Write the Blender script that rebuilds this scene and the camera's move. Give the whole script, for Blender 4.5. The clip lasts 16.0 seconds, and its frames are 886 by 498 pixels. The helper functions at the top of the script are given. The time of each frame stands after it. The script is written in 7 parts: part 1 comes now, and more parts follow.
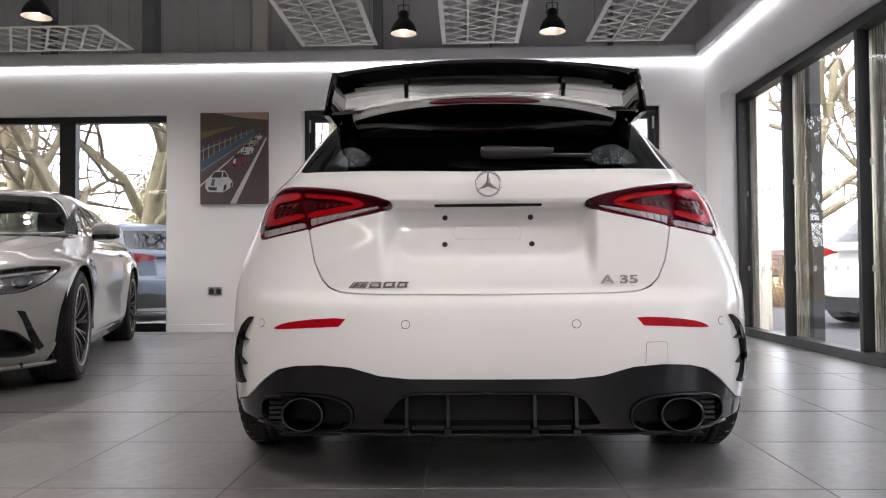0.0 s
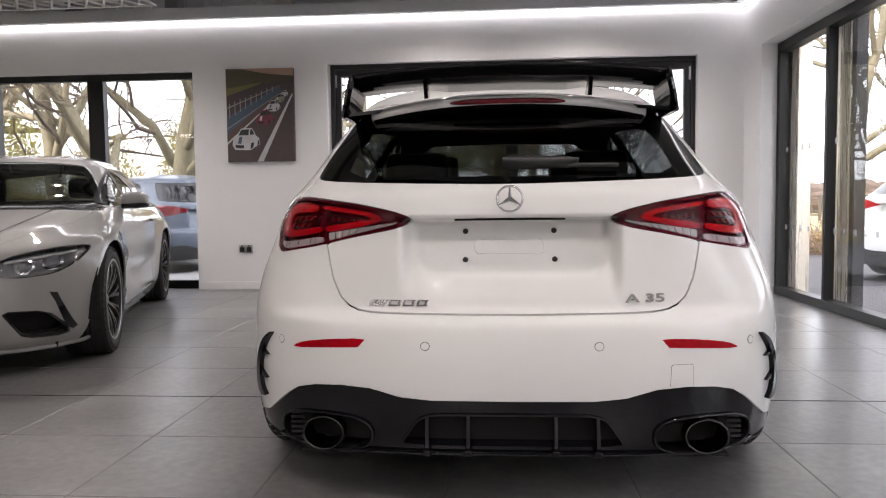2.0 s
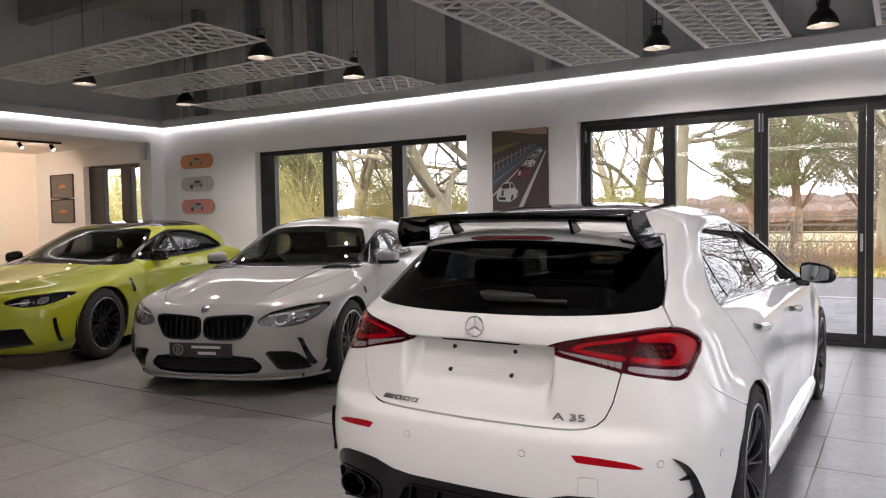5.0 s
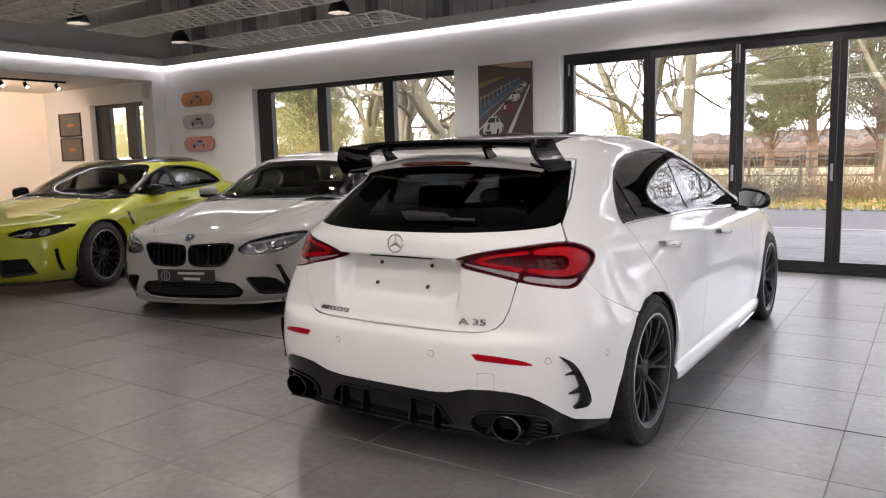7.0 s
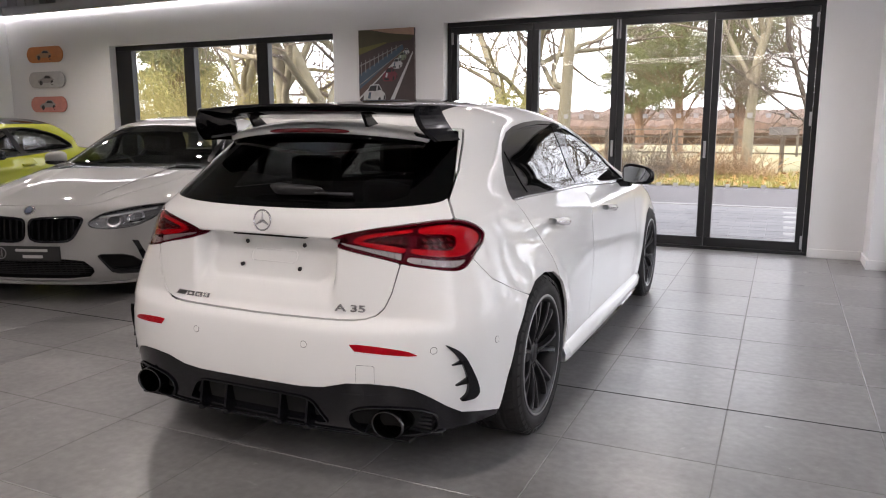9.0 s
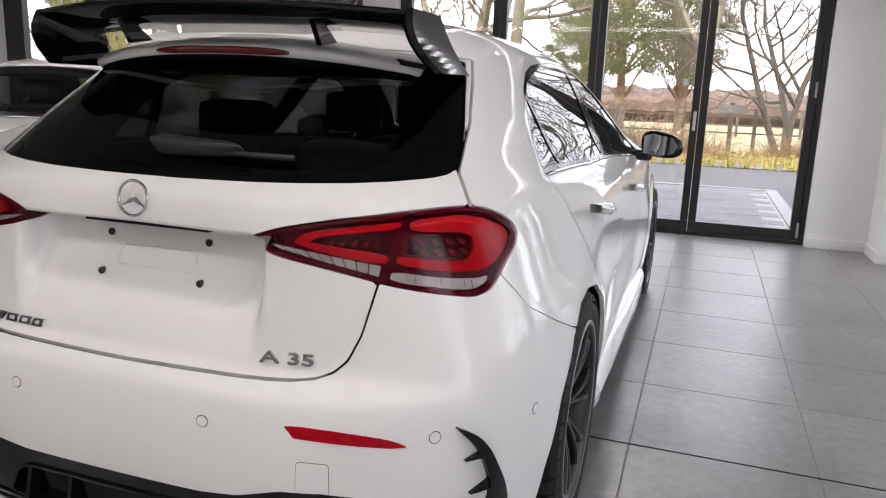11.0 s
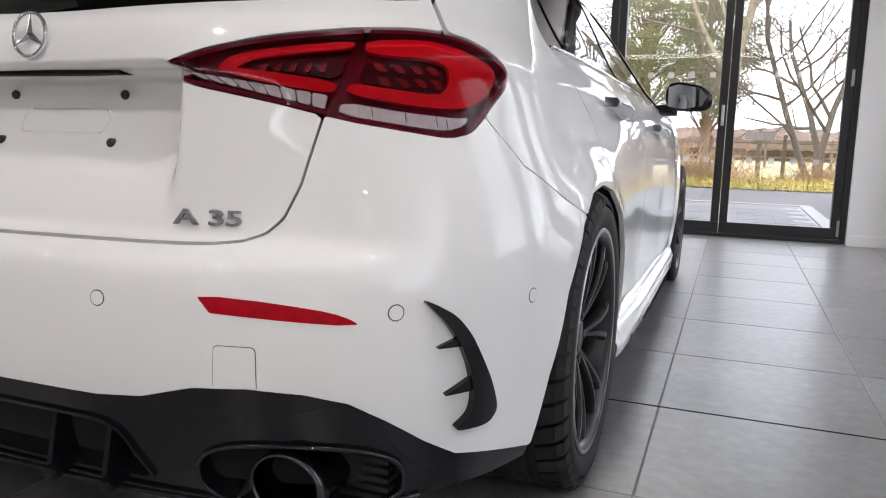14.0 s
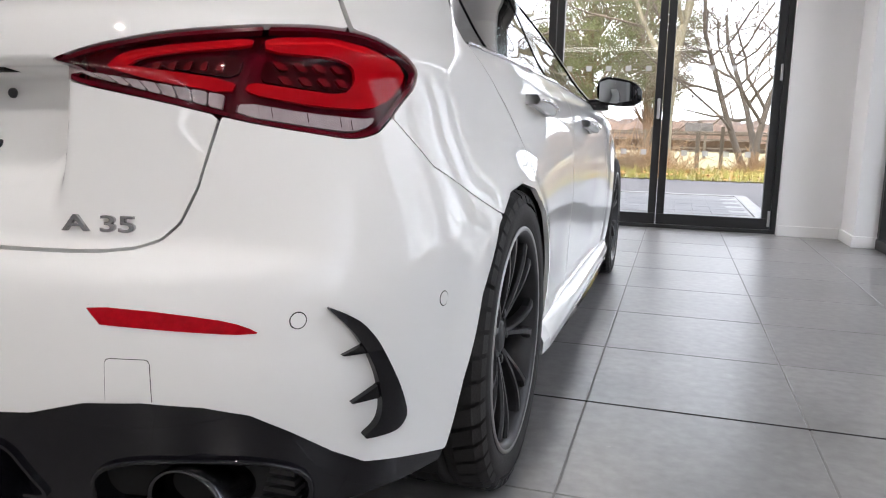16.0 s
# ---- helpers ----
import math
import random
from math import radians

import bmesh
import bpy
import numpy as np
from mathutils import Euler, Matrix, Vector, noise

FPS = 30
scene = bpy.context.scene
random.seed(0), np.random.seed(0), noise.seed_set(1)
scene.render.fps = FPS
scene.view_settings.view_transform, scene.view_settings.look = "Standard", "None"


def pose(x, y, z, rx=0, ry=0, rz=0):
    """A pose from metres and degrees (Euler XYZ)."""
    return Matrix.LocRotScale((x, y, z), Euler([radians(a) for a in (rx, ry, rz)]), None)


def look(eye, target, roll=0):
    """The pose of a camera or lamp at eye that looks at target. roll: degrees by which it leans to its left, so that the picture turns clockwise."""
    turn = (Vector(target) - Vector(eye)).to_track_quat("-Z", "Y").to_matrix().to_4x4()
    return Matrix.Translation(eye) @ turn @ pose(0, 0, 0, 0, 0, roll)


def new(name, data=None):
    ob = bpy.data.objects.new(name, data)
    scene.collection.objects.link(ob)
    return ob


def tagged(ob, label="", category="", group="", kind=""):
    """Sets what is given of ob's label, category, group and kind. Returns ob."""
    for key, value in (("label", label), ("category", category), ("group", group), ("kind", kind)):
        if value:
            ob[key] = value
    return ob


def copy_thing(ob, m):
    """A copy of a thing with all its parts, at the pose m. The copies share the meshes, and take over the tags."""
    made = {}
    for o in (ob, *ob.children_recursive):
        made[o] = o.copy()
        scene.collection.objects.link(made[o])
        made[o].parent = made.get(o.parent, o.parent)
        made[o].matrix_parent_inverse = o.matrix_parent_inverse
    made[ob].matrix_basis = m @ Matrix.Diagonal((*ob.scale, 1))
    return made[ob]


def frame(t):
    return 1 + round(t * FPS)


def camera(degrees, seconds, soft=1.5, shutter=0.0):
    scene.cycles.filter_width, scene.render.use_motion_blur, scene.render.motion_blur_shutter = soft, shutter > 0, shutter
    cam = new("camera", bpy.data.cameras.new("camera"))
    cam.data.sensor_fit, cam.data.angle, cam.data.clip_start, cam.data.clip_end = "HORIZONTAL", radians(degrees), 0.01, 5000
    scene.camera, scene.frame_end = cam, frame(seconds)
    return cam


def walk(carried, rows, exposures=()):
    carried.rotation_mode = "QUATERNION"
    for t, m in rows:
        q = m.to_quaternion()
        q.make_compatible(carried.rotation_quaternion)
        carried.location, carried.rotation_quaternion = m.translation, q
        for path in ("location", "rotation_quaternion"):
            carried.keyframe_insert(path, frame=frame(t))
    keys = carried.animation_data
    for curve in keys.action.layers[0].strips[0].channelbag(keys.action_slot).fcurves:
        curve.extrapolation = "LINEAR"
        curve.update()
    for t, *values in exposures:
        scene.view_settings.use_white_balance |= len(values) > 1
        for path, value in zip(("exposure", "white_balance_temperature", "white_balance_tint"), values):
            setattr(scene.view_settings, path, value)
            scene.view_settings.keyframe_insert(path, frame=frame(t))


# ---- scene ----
cam = camera(62.1, 16.0, soft=1.1)
PATH = [
    (0, (0.03, 0.019, 0.664), (-0.028, 2.018, 0.718), -0.4),
    (0.5, (0.029, 0.02, 0.663), (-0.03, 2.019, 0.704), -0.4),
    (1, (0.032, 0.02, 0.662), (-0.042, 2.018, 0.668), -0.5),
    (1.5, (0.036, 0.03, 0.686), (-0.067, 2.027, 0.651), -0.6),
    (2, (0.065, 0.077, 0.91), (-0.081, 2.068, 0.786), -0.7),
    (2.5, (0.131, 0.102, 1.136), (-0.152, 2.072, 0.937), -1.4),
    (3, (0.329, 0.023, 1.257), (-0.189, 1.949, 1.11), -1.4),
    (3.5, (0.597, -0.07, 1.319), (-0.063, 1.816, 1.239), -0.7),
    (4, (0.953, -0.104, 1.342), (0.091, 1.7, 1.3), -1.1),
    (4.2, (1.067, -0.139, 1.351), (0.15, 1.638, 1.305), -1.1),
    (6.3, (1.925, -0.179, 1.315), (0.779, 1.451, 1.135), -1.5),
    (6.5, (1.948, -0.189, 1.311), (0.807, 1.441, 1.109), -1.6),
    (7, (1.986, -0.193, 1.288), (0.881, 1.455, 1.033), -1.5),
    (7.5, (2.008, -0.192, 1.282), (0.953, 1.483, 0.997), -1.2),
    (8, (2.023, -0.168, 1.276), (1.045, 1.549, 0.971), -0.9),
    (8.5, (2.006, -0.096, 1.273), (1.102, 1.659, 0.953), -0.6),
    (9, (1.846, 0.061, 1.273), (1.026, 1.854, 0.938), -0.1),
    (11.3, (1.199, 1.092, 1.119), (0.569, 2.945, 0.707), 2.2),
    (11.5, (1.185, 1.135, 1.084), (0.559, 2.991, 0.682), 2.2),
    (12, (1.185, 1.224, 0.966), (0.491, 3.067, 0.619), 1.9),
    (12.5, (1.198, 1.257, 0.897), (0.463, 3.092, 0.592), 1.8),
    (13, (1.209, 1.28, 0.845), (0.461, 3.113, 0.559), 1.7),
    (13.5, (1.227, 1.289, 0.804), (0.487, 3.125, 0.517), 1.6),
    (14, (1.251, 1.297, 0.759), (0.533, 3.141, 0.465), 1.4),
    (14.5, (1.264, 1.306, 0.75), (0.571, 3.158, 0.453), 1.3),
    (15, (1.279, 1.321, 0.75), (0.622, 3.185, 0.449), 1.3),
    (15.5, (1.293, 1.334, 0.752), (0.669, 3.209, 0.448), 1.2),
    (16, (1.304, 1.345, 0.775), (0.717, 3.231, 0.462), 1.3),
]
walk(cam, [(t, look(eye, target, roll)) for t, eye, target, roll in PATH], [(0, 0.20, 6450, 16), (3, 0.10, 6580, 18), (9, 0.10, 6560, 18), (12, 0.03, 6350, 16), (14, 0.10, 6330, 15), (16, 0.20, 6300, 14)])

# ---- world and exposure ----
scene.view_settings.exposure = 0.0
world = bpy.data.worlds.new("overcast_sky")
scene.world = world
world.use_nodes = True
wn = world.node_tree.nodes
sky = wn.new("ShaderNodeTexSky")
sky.sky_type = "NISHITA"
sky.sun_disc = False
sky.sun_elevation = radians(28)
sky.sun_rotation = radians(215)
sky.air_density, sky.dust_density, sky.ozone_density = 1.0, 6.0, 1.0
mixer = wn.new("ShaderNodeMix")
mixer.data_type = "RGBA"
mixer.inputs["Factor"].default_value = 0.75
mixer.inputs["B"].default_value = (9.0, 9.3, 9.8, 1)
world.node_tree.links.new(sky.outputs[0], mixer.inputs["A"])
world.node_tree.links.new(mixer.outputs["Result"], wn["Background"].inputs["Color"])
wn["Background"].inputs["Strength"].default_value = 0.68

sun = new("sun", bpy.data.lights.new("sun", "SUN"))
sun.data.energy, sun.data.angle, sun.data.color = 3.0, radians(20), (1.0, 0.95, 0.88)
sun.matrix_world = look((0, 0, 0), (0.45, 0.55, -0.62))



# ---- materials ----
def mat(name, color, rough=0.5, metal=0.0, coat=0.0, vary=0.0, scale=3.0, bump=0.0, bscale=60.0, rvary=0.0,
        random_tint=0.0, coord="Object", fine=0.0, spec=0.5, stretch=(1, 1, 1)):
    """A principled material with two scales of colour variation, roughness variation and fine relief."""
    m = bpy.data.materials.new(name)
    m.use_nodes = True
    nt = m.node_tree
    n, l = nt.nodes, nt.links
    p = n["Principled BSDF"]
    p.inputs["Base Color"].default_value = (*color, 1)
    p.inputs["Roughness"].default_value = rough
    p.inputs["Metallic"].default_value = metal
    p.inputs["Coat Weight"].default_value = coat
    p.inputs["Coat Roughness"].default_value = 0.02
    p.inputs["Coat IOR"].default_value = 1.47
    p.inputs["Specular IOR Level"].default_value = spec
    if vary or bump or rvary or random_tint or fine:
        tc = n.new("ShaderNodeTexCoord")
        mp = n.new("ShaderNodeMapping")
        mp.inputs["Scale"].default_value = stretch
        if coord == "World":
            l.new(n.new("ShaderNodeNewGeometry").outputs["Position"], mp.inputs["Vector"])
        else:
            l.new(tc.outputs[coord], mp.inputs["Vector"])
        big = n.new("ShaderNodeTexNoise")
        big.inputs["Scale"].default_value = scale
        big.inputs["Detail"].default_value = 6
        big.inputs["Roughness"].default_value = 0.65
        l.new(mp.outputs[0], big.inputs["Vector"])
        small = n.new("ShaderNodeTexNoise")
        small.inputs["Scale"].default_value = bscale
        small.inputs["Detail"].default_value = 4
        l.new(mp.outputs[0], small.inputs["Vector"])
        value = None
        hsv = n.new("ShaderNodeHueSaturation")
        hsv.inputs["Color"].default_value = (*color, 1)
        mr = n.new("ShaderNodeMapRange")
        mr.inputs["From Min"].default_value, mr.inputs["From Max"].default_value = 0.25, 0.75
        mr.inputs["To Min"].default_value, mr.inputs["To Max"].default_value = 1 - vary, 1 + vary
        l.new(big.outputs["Fac"], mr.inputs["Value"])
        value = mr.outputs[0]
        if fine:
            m2 = n.new("ShaderNodeMapRange")
            m2.inputs["From Min"].default_value, m2.inputs["From Max"].default_value = 0.25, 0.75
            m2.inputs["To Min"].default_value, m2.inputs["To Max"].default_value = 1 - fine, 1 + fine
            l.new(small.outputs["Fac"], m2.inputs["Value"])
            mu = n.new("ShaderNodeMath")
            mu.operation = "MULTIPLY"
            l.new(value, mu.inputs[0])
            l.new(m2.outputs[0], mu.inputs[1])
            value = mu.outputs[0]
        if random_tint:
            oi = n.new("ShaderNodeObjectInfo")
            m3 = n.new("ShaderNodeMapRange")
            m3.inputs["To Min"].default_value, m3.inputs["To Max"].default_value = 1 - random_tint, 1 + random_tint
            l.new(oi.outputs["Random"], m3.inputs["Value"])
            mu = n.new("ShaderNodeMath")
            mu.operation = "MULTIPLY"
            l.new(value, mu.inputs[0])
            l.new(m3.outputs[0], mu.inputs[1])
            value = mu.outputs[0]
        l.new(value, hsv.inputs["Value"])
        l.new(hsv.outputs[0], p.inputs["Base Color"])
        if rvary:
            m4 = n.new("ShaderNodeMapRange")
            m4.inputs["From Min"].default_value, m4.inputs["From Max"].default_value = 0.3, 0.7
            m4.inputs["To Min"].default_value, m4.inputs["To Max"].default_value = rough - rvary, rough + rvary
            l.new(big.outputs["Fac"], m4.inputs["Value"])
            l.new(m4.outputs[0], p.inputs["Roughness"])
        if bump:
            b = n.new("ShaderNodeBump")
            b.inputs["Strength"].default_value = bump
            b.inputs["Distance"].default_value = 0.003
            l.new(small.outputs["Fac"], b.inputs["Height"])
            l.new(b.outputs[0], p.inputs["Normal"])
    return m


def glow(name, color, strength):
    m = bpy.data.materials.new(name)
    m.use_nodes = True
    p = m.node_tree.nodes["Principled BSDF"]
    p.inputs["Base Color"].default_value = (*color, 1)
    p.inputs["Emission Color"].default_value = (*color, 1)
    p.inputs["Emission Strength"].default_value = strength
    return m


def glass(name, tint=(1, 1, 1), gloss=0.1, rough=0.0):
    """Thin pane: clear or tinted see-through with a mirror share that grows towards grazing angles."""
    m = bpy.data.materials.new(name)
    m.use_nodes = True
    nt = m.node_tree
    n, l = nt.nodes, nt.links
    for node in list(n):
        if node.type == "BSDF_PRINCIPLED":
            n.remove(node)
    clear = n.new("ShaderNodeBsdfTransparent")
    clear.inputs["Color"].default_value = (*tint, 1)
    shine = n.new("ShaderNodeBsdfGlossy")
    shine.inputs["Roughness"].default_value = rough
    edge = n.new("ShaderNodeLayerWeight")
    edge.inputs["Blend"].default_value = 0.5
    fres = n.new("ShaderNodeMath")
    fres.operation = "POWER"
    fres.inputs[1].default_value = 5.0
    l.new(edge.outputs["Facing"], fres.inputs[0])
    add = n.new("ShaderNodeMath")
    add.operation = "ADD"
    add.inputs[1].default_value = gloss + 0.04
    add.use_clamp = True
    mix = n.new("ShaderNodeMixShader")
    l.new(fres.outputs[0], add.inputs[0])
    l.new(add.outputs[0], mix.inputs["Fac"])
    l.new(clear.outputs[0], mix.inputs[1])
    l.new(shine.outputs[0], mix.inputs[2])
    l.new(mix.outputs[0], n["Material Output"].inputs["Surface"])
    return m


M_WALL = mat("white_wall_paint", (0.80, 0.80, 0.80), 0.7, vary=0.02, scale=0.8, bump=0.08, bscale=180)
M_WARM = mat("warm_wall_paint", (0.80, 0.74, 0.66), 0.7, vary=0.02, scale=0.8, bump=0.08, bscale=180)
M_TRIM = mat("white_gloss_trim", (0.82, 0.82, 0.82), 0.35, vary=0.015, scale=2)
M_TILE = mat("grey_porcelain_tile", (0.168, 0.164, 0.161), 0.32, vary=0.34, scale=2.4, bscale=26,
             random_tint=0.08, coord="World", fine=0.22, spec=1.0, rvary=0.035)


def scuffs(m, tint, scale, low, high):
    """Small pale marks scattered over a worn surface."""
    n, l = m.node_tree.nodes, m.node_tree.links
    p = n["Principled BSDF"]
    was = p.inputs["Base Color"].links[0].from_socket
    geo = n.new("ShaderNodeNewGeometry")
    noise = n.new("ShaderNodeTexNoise")
    noise.inputs["Scale"].default_value = scale
    noise.inputs["Detail"].default_value = 5.0
    noise.inputs["Distortion"].default_value = 0.8
    l.new(geo.outputs["Position"], noise.inputs["Vector"])
    r = n.new("ShaderNodeMapRange")
    r.inputs["From Min"].default_value, r.inputs["From Max"].default_value = low, high
    l.new(noise.outputs["Fac"], r.inputs["Value"])
    mix = n.new("ShaderNodeMix")
    mix.data_type = "RGBA"
    l.new(r.outputs[0], mix.inputs["Factor"])
    l.new(was, mix.inputs["A"])
    mix.inputs["B"].default_value = (*tint, 1)
    l.new(mix.outputs["Result"], p.inputs["Base Color"])


scuffs(M_TILE, (0.30, 0.295, 0.285), 13.0, 0.70, 0.78)
M_GROUT = mat("pale_grout", (0.21, 0.206, 0.20), 0.95, vary=0.15, scale=5)
M_JOINT = mat("dark_movement_joint", (0.014, 0.013, 0.012), 0.8, vary=0.1, spec=0.1)
M_FRAME = mat("anthracite_aluminium", (0.010, 0.0105, 0.0115), 0.40, vary=0.06, scale=4, bump=0.03, bscale=300)
M_STEEL = mat("brushed_steel_cladding", (0.78, 0.71, 0.59), 0.28, 0.7, vary=0.05, scale=3, stretch=(8, 8, 0.3), rvary=0.05)
M_SHEET = mat("grey_profiled_sheet", (0.60, 0.60, 0.62), 0.55, vary=0.08, scale=1.5, bump=0.05, bscale=40)
M_POST = mat("dark_grey_steel", (0.24, 0.245, 0.26), 0.5, vary=0.1, scale=3)
M_POSTB = mat("beige_boarded_post", (0.60, 0.575, 0.55), 0.7, vary=0.06, scale=3)
M_CEIL = mat("dark_ceiling_deck", (0.50, 0.50, 0.51), 0.8, vary=0.1, scale=2)
M_RAFT = mat("white_cut_panel", (0.62, 0.61, 0.59), 0.5, vary=0.03, scale=3)
M_BLACK = mat("satin_black_metal", (0.012, 0.012, 0.013), 0.42, vary=0.1, scale=8)
M_REFL = mat("lamp_reflector", (0.75, 0.73, 0.70), 0.3, 0.6, vary=0.02)
M_BULB = glow("warm_bulb", (1.0, 0.86, 0.68), 14)
M_LED = glow("led_strip", (1.0, 0.99, 1.0), 4.6)
M_CHROME = mat("polished_chrome", (0.78, 0.78, 0.80), 0.07, 1.0, vary=0.02)
M_SATIN = mat("satin_silver", (0.55, 0.55, 0.56), 0.3, 1.0, vary=0.04)
M_PANE = glass("clear_window_glass", (0.97, 0.98, 0.975), -0.018)
M_DOT = mat("frosted_vinyl_dot", (0.75, 0.76, 0.77), 0.6, vary=0.03)
M_DOT.node_tree.nodes["Principled BSDF"].inputs["Alpha"].default_value = 0.4
M_TYRE = mat("tyre_rubber", (0.028, 0.027, 0.027), 0.7, vary=0.2, scale=14, bump=0.25, bscale=220, fine=0.1, spec=0.25)
M_RIMEDGE = mat("machined_rim_edge", (0.40, 0.40, 0.40), 0.3, 1.0, vary=0.05, scale=20)
M_RIM = mat("dark_grey_alloy", (0.034, 0.034, 0.036), 0.34, 0.5, vary=0.06, scale=9)
M_DISC = mat("brake_steel", (0.16, 0.16, 0.165), 0.42, 0.9, vary=0.1, scale=20)
M_WHITE = mat("white_car_paint", (0.80, 0.80, 0.785), 0.5, 0.0, 1.0, vary=0.008, scale=1.5, spec=0.2)
M_GLOSSB = mat("gloss_black_trim", (0.006, 0.006, 0.008), 0.05, 0.0, 0.0, vary=0.1, scale=3, spec=0.44)
M_SATINB = mat("satin_black_trim", (0.006, 0.006, 0.007), 0.35, vary=0.1, scale=6, spec=0.15)
M_PLASTIC = mat("black_grained_plastic", (0.014, 0.014, 0.015), 0.5, vary=0.1, scale=6, bump=0.15, bscale=260)
M_LINER = mat("dark_underbody", (0.006, 0.006, 0.006), 0.9, vary=0.1, scale=4)
M_DARKGLASS = glass("privacy_glass", (0.22, 0.23, 0.23), 0.02)
M_REARGLASS = glass("tinted_rear_glass", (0.17, 0.175, 0.175), 0.01)
M_CABIN = mat("black_upholstery", (0.012, 0.012, 0.013), 0.75, vary=0.15, scale=12, bump=0.2, bscale=120)
M_LENS = glass("clear_lamp_lens", (0.98, 0.90, 0.91), -0.020)
M_LAMPB = mat("dark_lamp_housing", (0.085, 0.0006, 0.007), 0.25, 0.0, 0.0, vary=0.1, scale=30, spec=0.12)
M_LAMPR = mat("red_light_guide", (0.40, 0.0006, 0.006), 0.4, 0.0, 0.0, vary=0.18, scale=14, bump=0.1, bscale=500, spec=0.05)
M_LAMPM = mat("dull_red_fin", (0.13, 0.0008, 0.004), 0.3, 0.0, 0.0, vary=0.2, scale=40, spec=0.15)
M_LAMPS = mat("scarlet_light_edge", (0.62, 0.006, 0.010), 0.4, 0.0, 0.0, vary=0.12, scale=30, spec=0.1)
M_LAMPD = mat("deep_red_lamp_cell", (0.030, 0.0005, 0.002), 0.3, 0.0, 0.0, vary=0.2, scale=60, spec=0.06)
M_LAMPC = mat("clear_lamp_cell", (0.40, 0.40, 0.405), 0.3, 0.3, 0.0, vary=0.12, scale=80, bump=0.3, bscale=420)
M_REDREF = mat("red_reflector", (0.40, 0.001, 0.008), 0.3, 0.0, 0.25, vary=0.25, scale=90, bump=0.3, bscale=700, spec=0.1)
M_SIDEGLASS = glass("green_tinted_glass", (0.40, 0.43, 0.42), 0.03)
M_TRIMGREY = mat("grey_tailgate_lining", (0.50, 0.50, 0.50), 0.6, vary=0.05, scale=6)
M_PIPE = mat("black_chrome", (0.075, 0.075, 0.08), 0.18, 1.0, vary=0.05, scale=10)
M_BRAKE = mat("dark_red_brake_lens", (0.16, 0.006, 0.010), 0.15, 0.0, 0.6, vary=0.15, scale=50)
# darker than real mirror glass: a dim reflection is put into the colour
M_MIRROR = mat("dimmed_mirror_glass", (0.32, 0.33, 0.34), 0.01, 1.0)
M_LETTER = mat("grey_chrome_letters", (0.43, 0.43, 0.44), 0.16, 1.0, vary=0.05, scale=40)
M_SILVER = mat("silver_metallic_paint", (0.305, 0.30, 0.292), 0.5, 0.08, 1.0, vary=0.01, scale=2, fine=0.03, bscale=900, spec=0.2)
M_LIME = mat("lime_metallic_paint", (0.27, 0.29, 0.008), 0.5, 0.05, 1.0, vary=0.01, scale=2, fine=0.03, bscale=900, spec=0.2)
M_RIMB = mat("dark_bronze_alloy", (0.034, 0.031, 0.029), 0.28, 0.6, vary=0.06, scale=9)
M_HLAMP = mat("headlamp_bowl", (0.15, 0.15, 0.16), 0.2, 0.35, vary=0.1, scale=30)
M_LENSC = glass("clear_headlamp_lens", (0.97, 0.98, 0.98), 0.03)
M_PROJ = mat("projector_glass", (0.25, 0.26, 0.28), 0.06, 0.6, 1.0, vary=0.05, scale=20)
M_BADGE = mat("blue_white_enamel", (0.07, 0.09, 0.13), 0.2, 0.0, 0.5, vary=0.5, scale=18)
M_PLATE = mat("black_plate", (0.018, 0.018, 0.018), 0.35, vary=0.05, scale=6)
M_PLATEW = mat("pale_plate_writing", (0.42, 0.42, 0.41), 0.5, vary=0.05, scale=20)
M_PLATEG = mat("grey_plate_mark", (0.16, 0.16, 0.16), 0.5, vary=0.05, scale=20)
M_FIELD = mat("winter_grass_field", (0.21, 0.19, 0.09), 0.95, vary=0.25, scale=0.25, fine=0.25, bscale=5)
M_GRAVEL = mat("dark_gravel", (0.075, 0.070, 0.073), 0.95, vary=0.2, scale=0.6, fine=0.5, bscale=28, bump=0.8)
M_VERGE = mat("leaf_strewn_grass", (0.22, 0.165, 0.06), 0.95, vary=0.4, scale=1.1, fine=0.4, bscale=14)
M_KERB = mat("pale_concrete", (0.20, 0.195, 0.19), 0.85, vary=0.1, scale=4, bump=0.2, bscale=90)
M_PAVE = mat("grey_block_paving", (0.115, 0.112, 0.114), 0.85, vary=0.12, scale=3, random_tint=0.12, bump=0.3, bscale=80)
M_GRASS = mat("yellow_green_grass", (0.25, 0.235, 0.06), 0.9, vary=0.35, scale=0.7)
M_LEAF = mat("orange_brown_leaf", (0.38, 0.17, 0.06), 0.85, vary=0.4, scale=2.5)
M_BARK = mat("grey_green_bark", (0.22, 0.195, 0.13), 0.95, vary=0.3, scale=1.5, fine=0.25, bscale=14, bump=0.9, stretch=(1, 1, 0.35))
M_TWIG = mat("brown_grey_twig", (0.15, 0.12, 0.092), 0.95, vary=0.25, scale=1.2)
# yellow light on the twigs is put into this base colour
M_TWIGY = mat("painted_yellow_lit_twig", (0.40, 0.34, 0.13), 0.95, vary=0.25, scale=1.2)
M_TWIGR = mat("reddish_twig", (0.30, 0.19, 0.10), 0.95, vary=0.25, scale=1.2)
M_PINEBARK = mat("reddish_pine_bark", (0.20, 0.125, 0.08), 0.95, vary=0.3, scale=2, bump=0.8, bscale=10)
M_NEEDLE = mat("pine_needles", (0.135, 0.145, 0.06), 0.9, vary=0.35, scale=0.9)
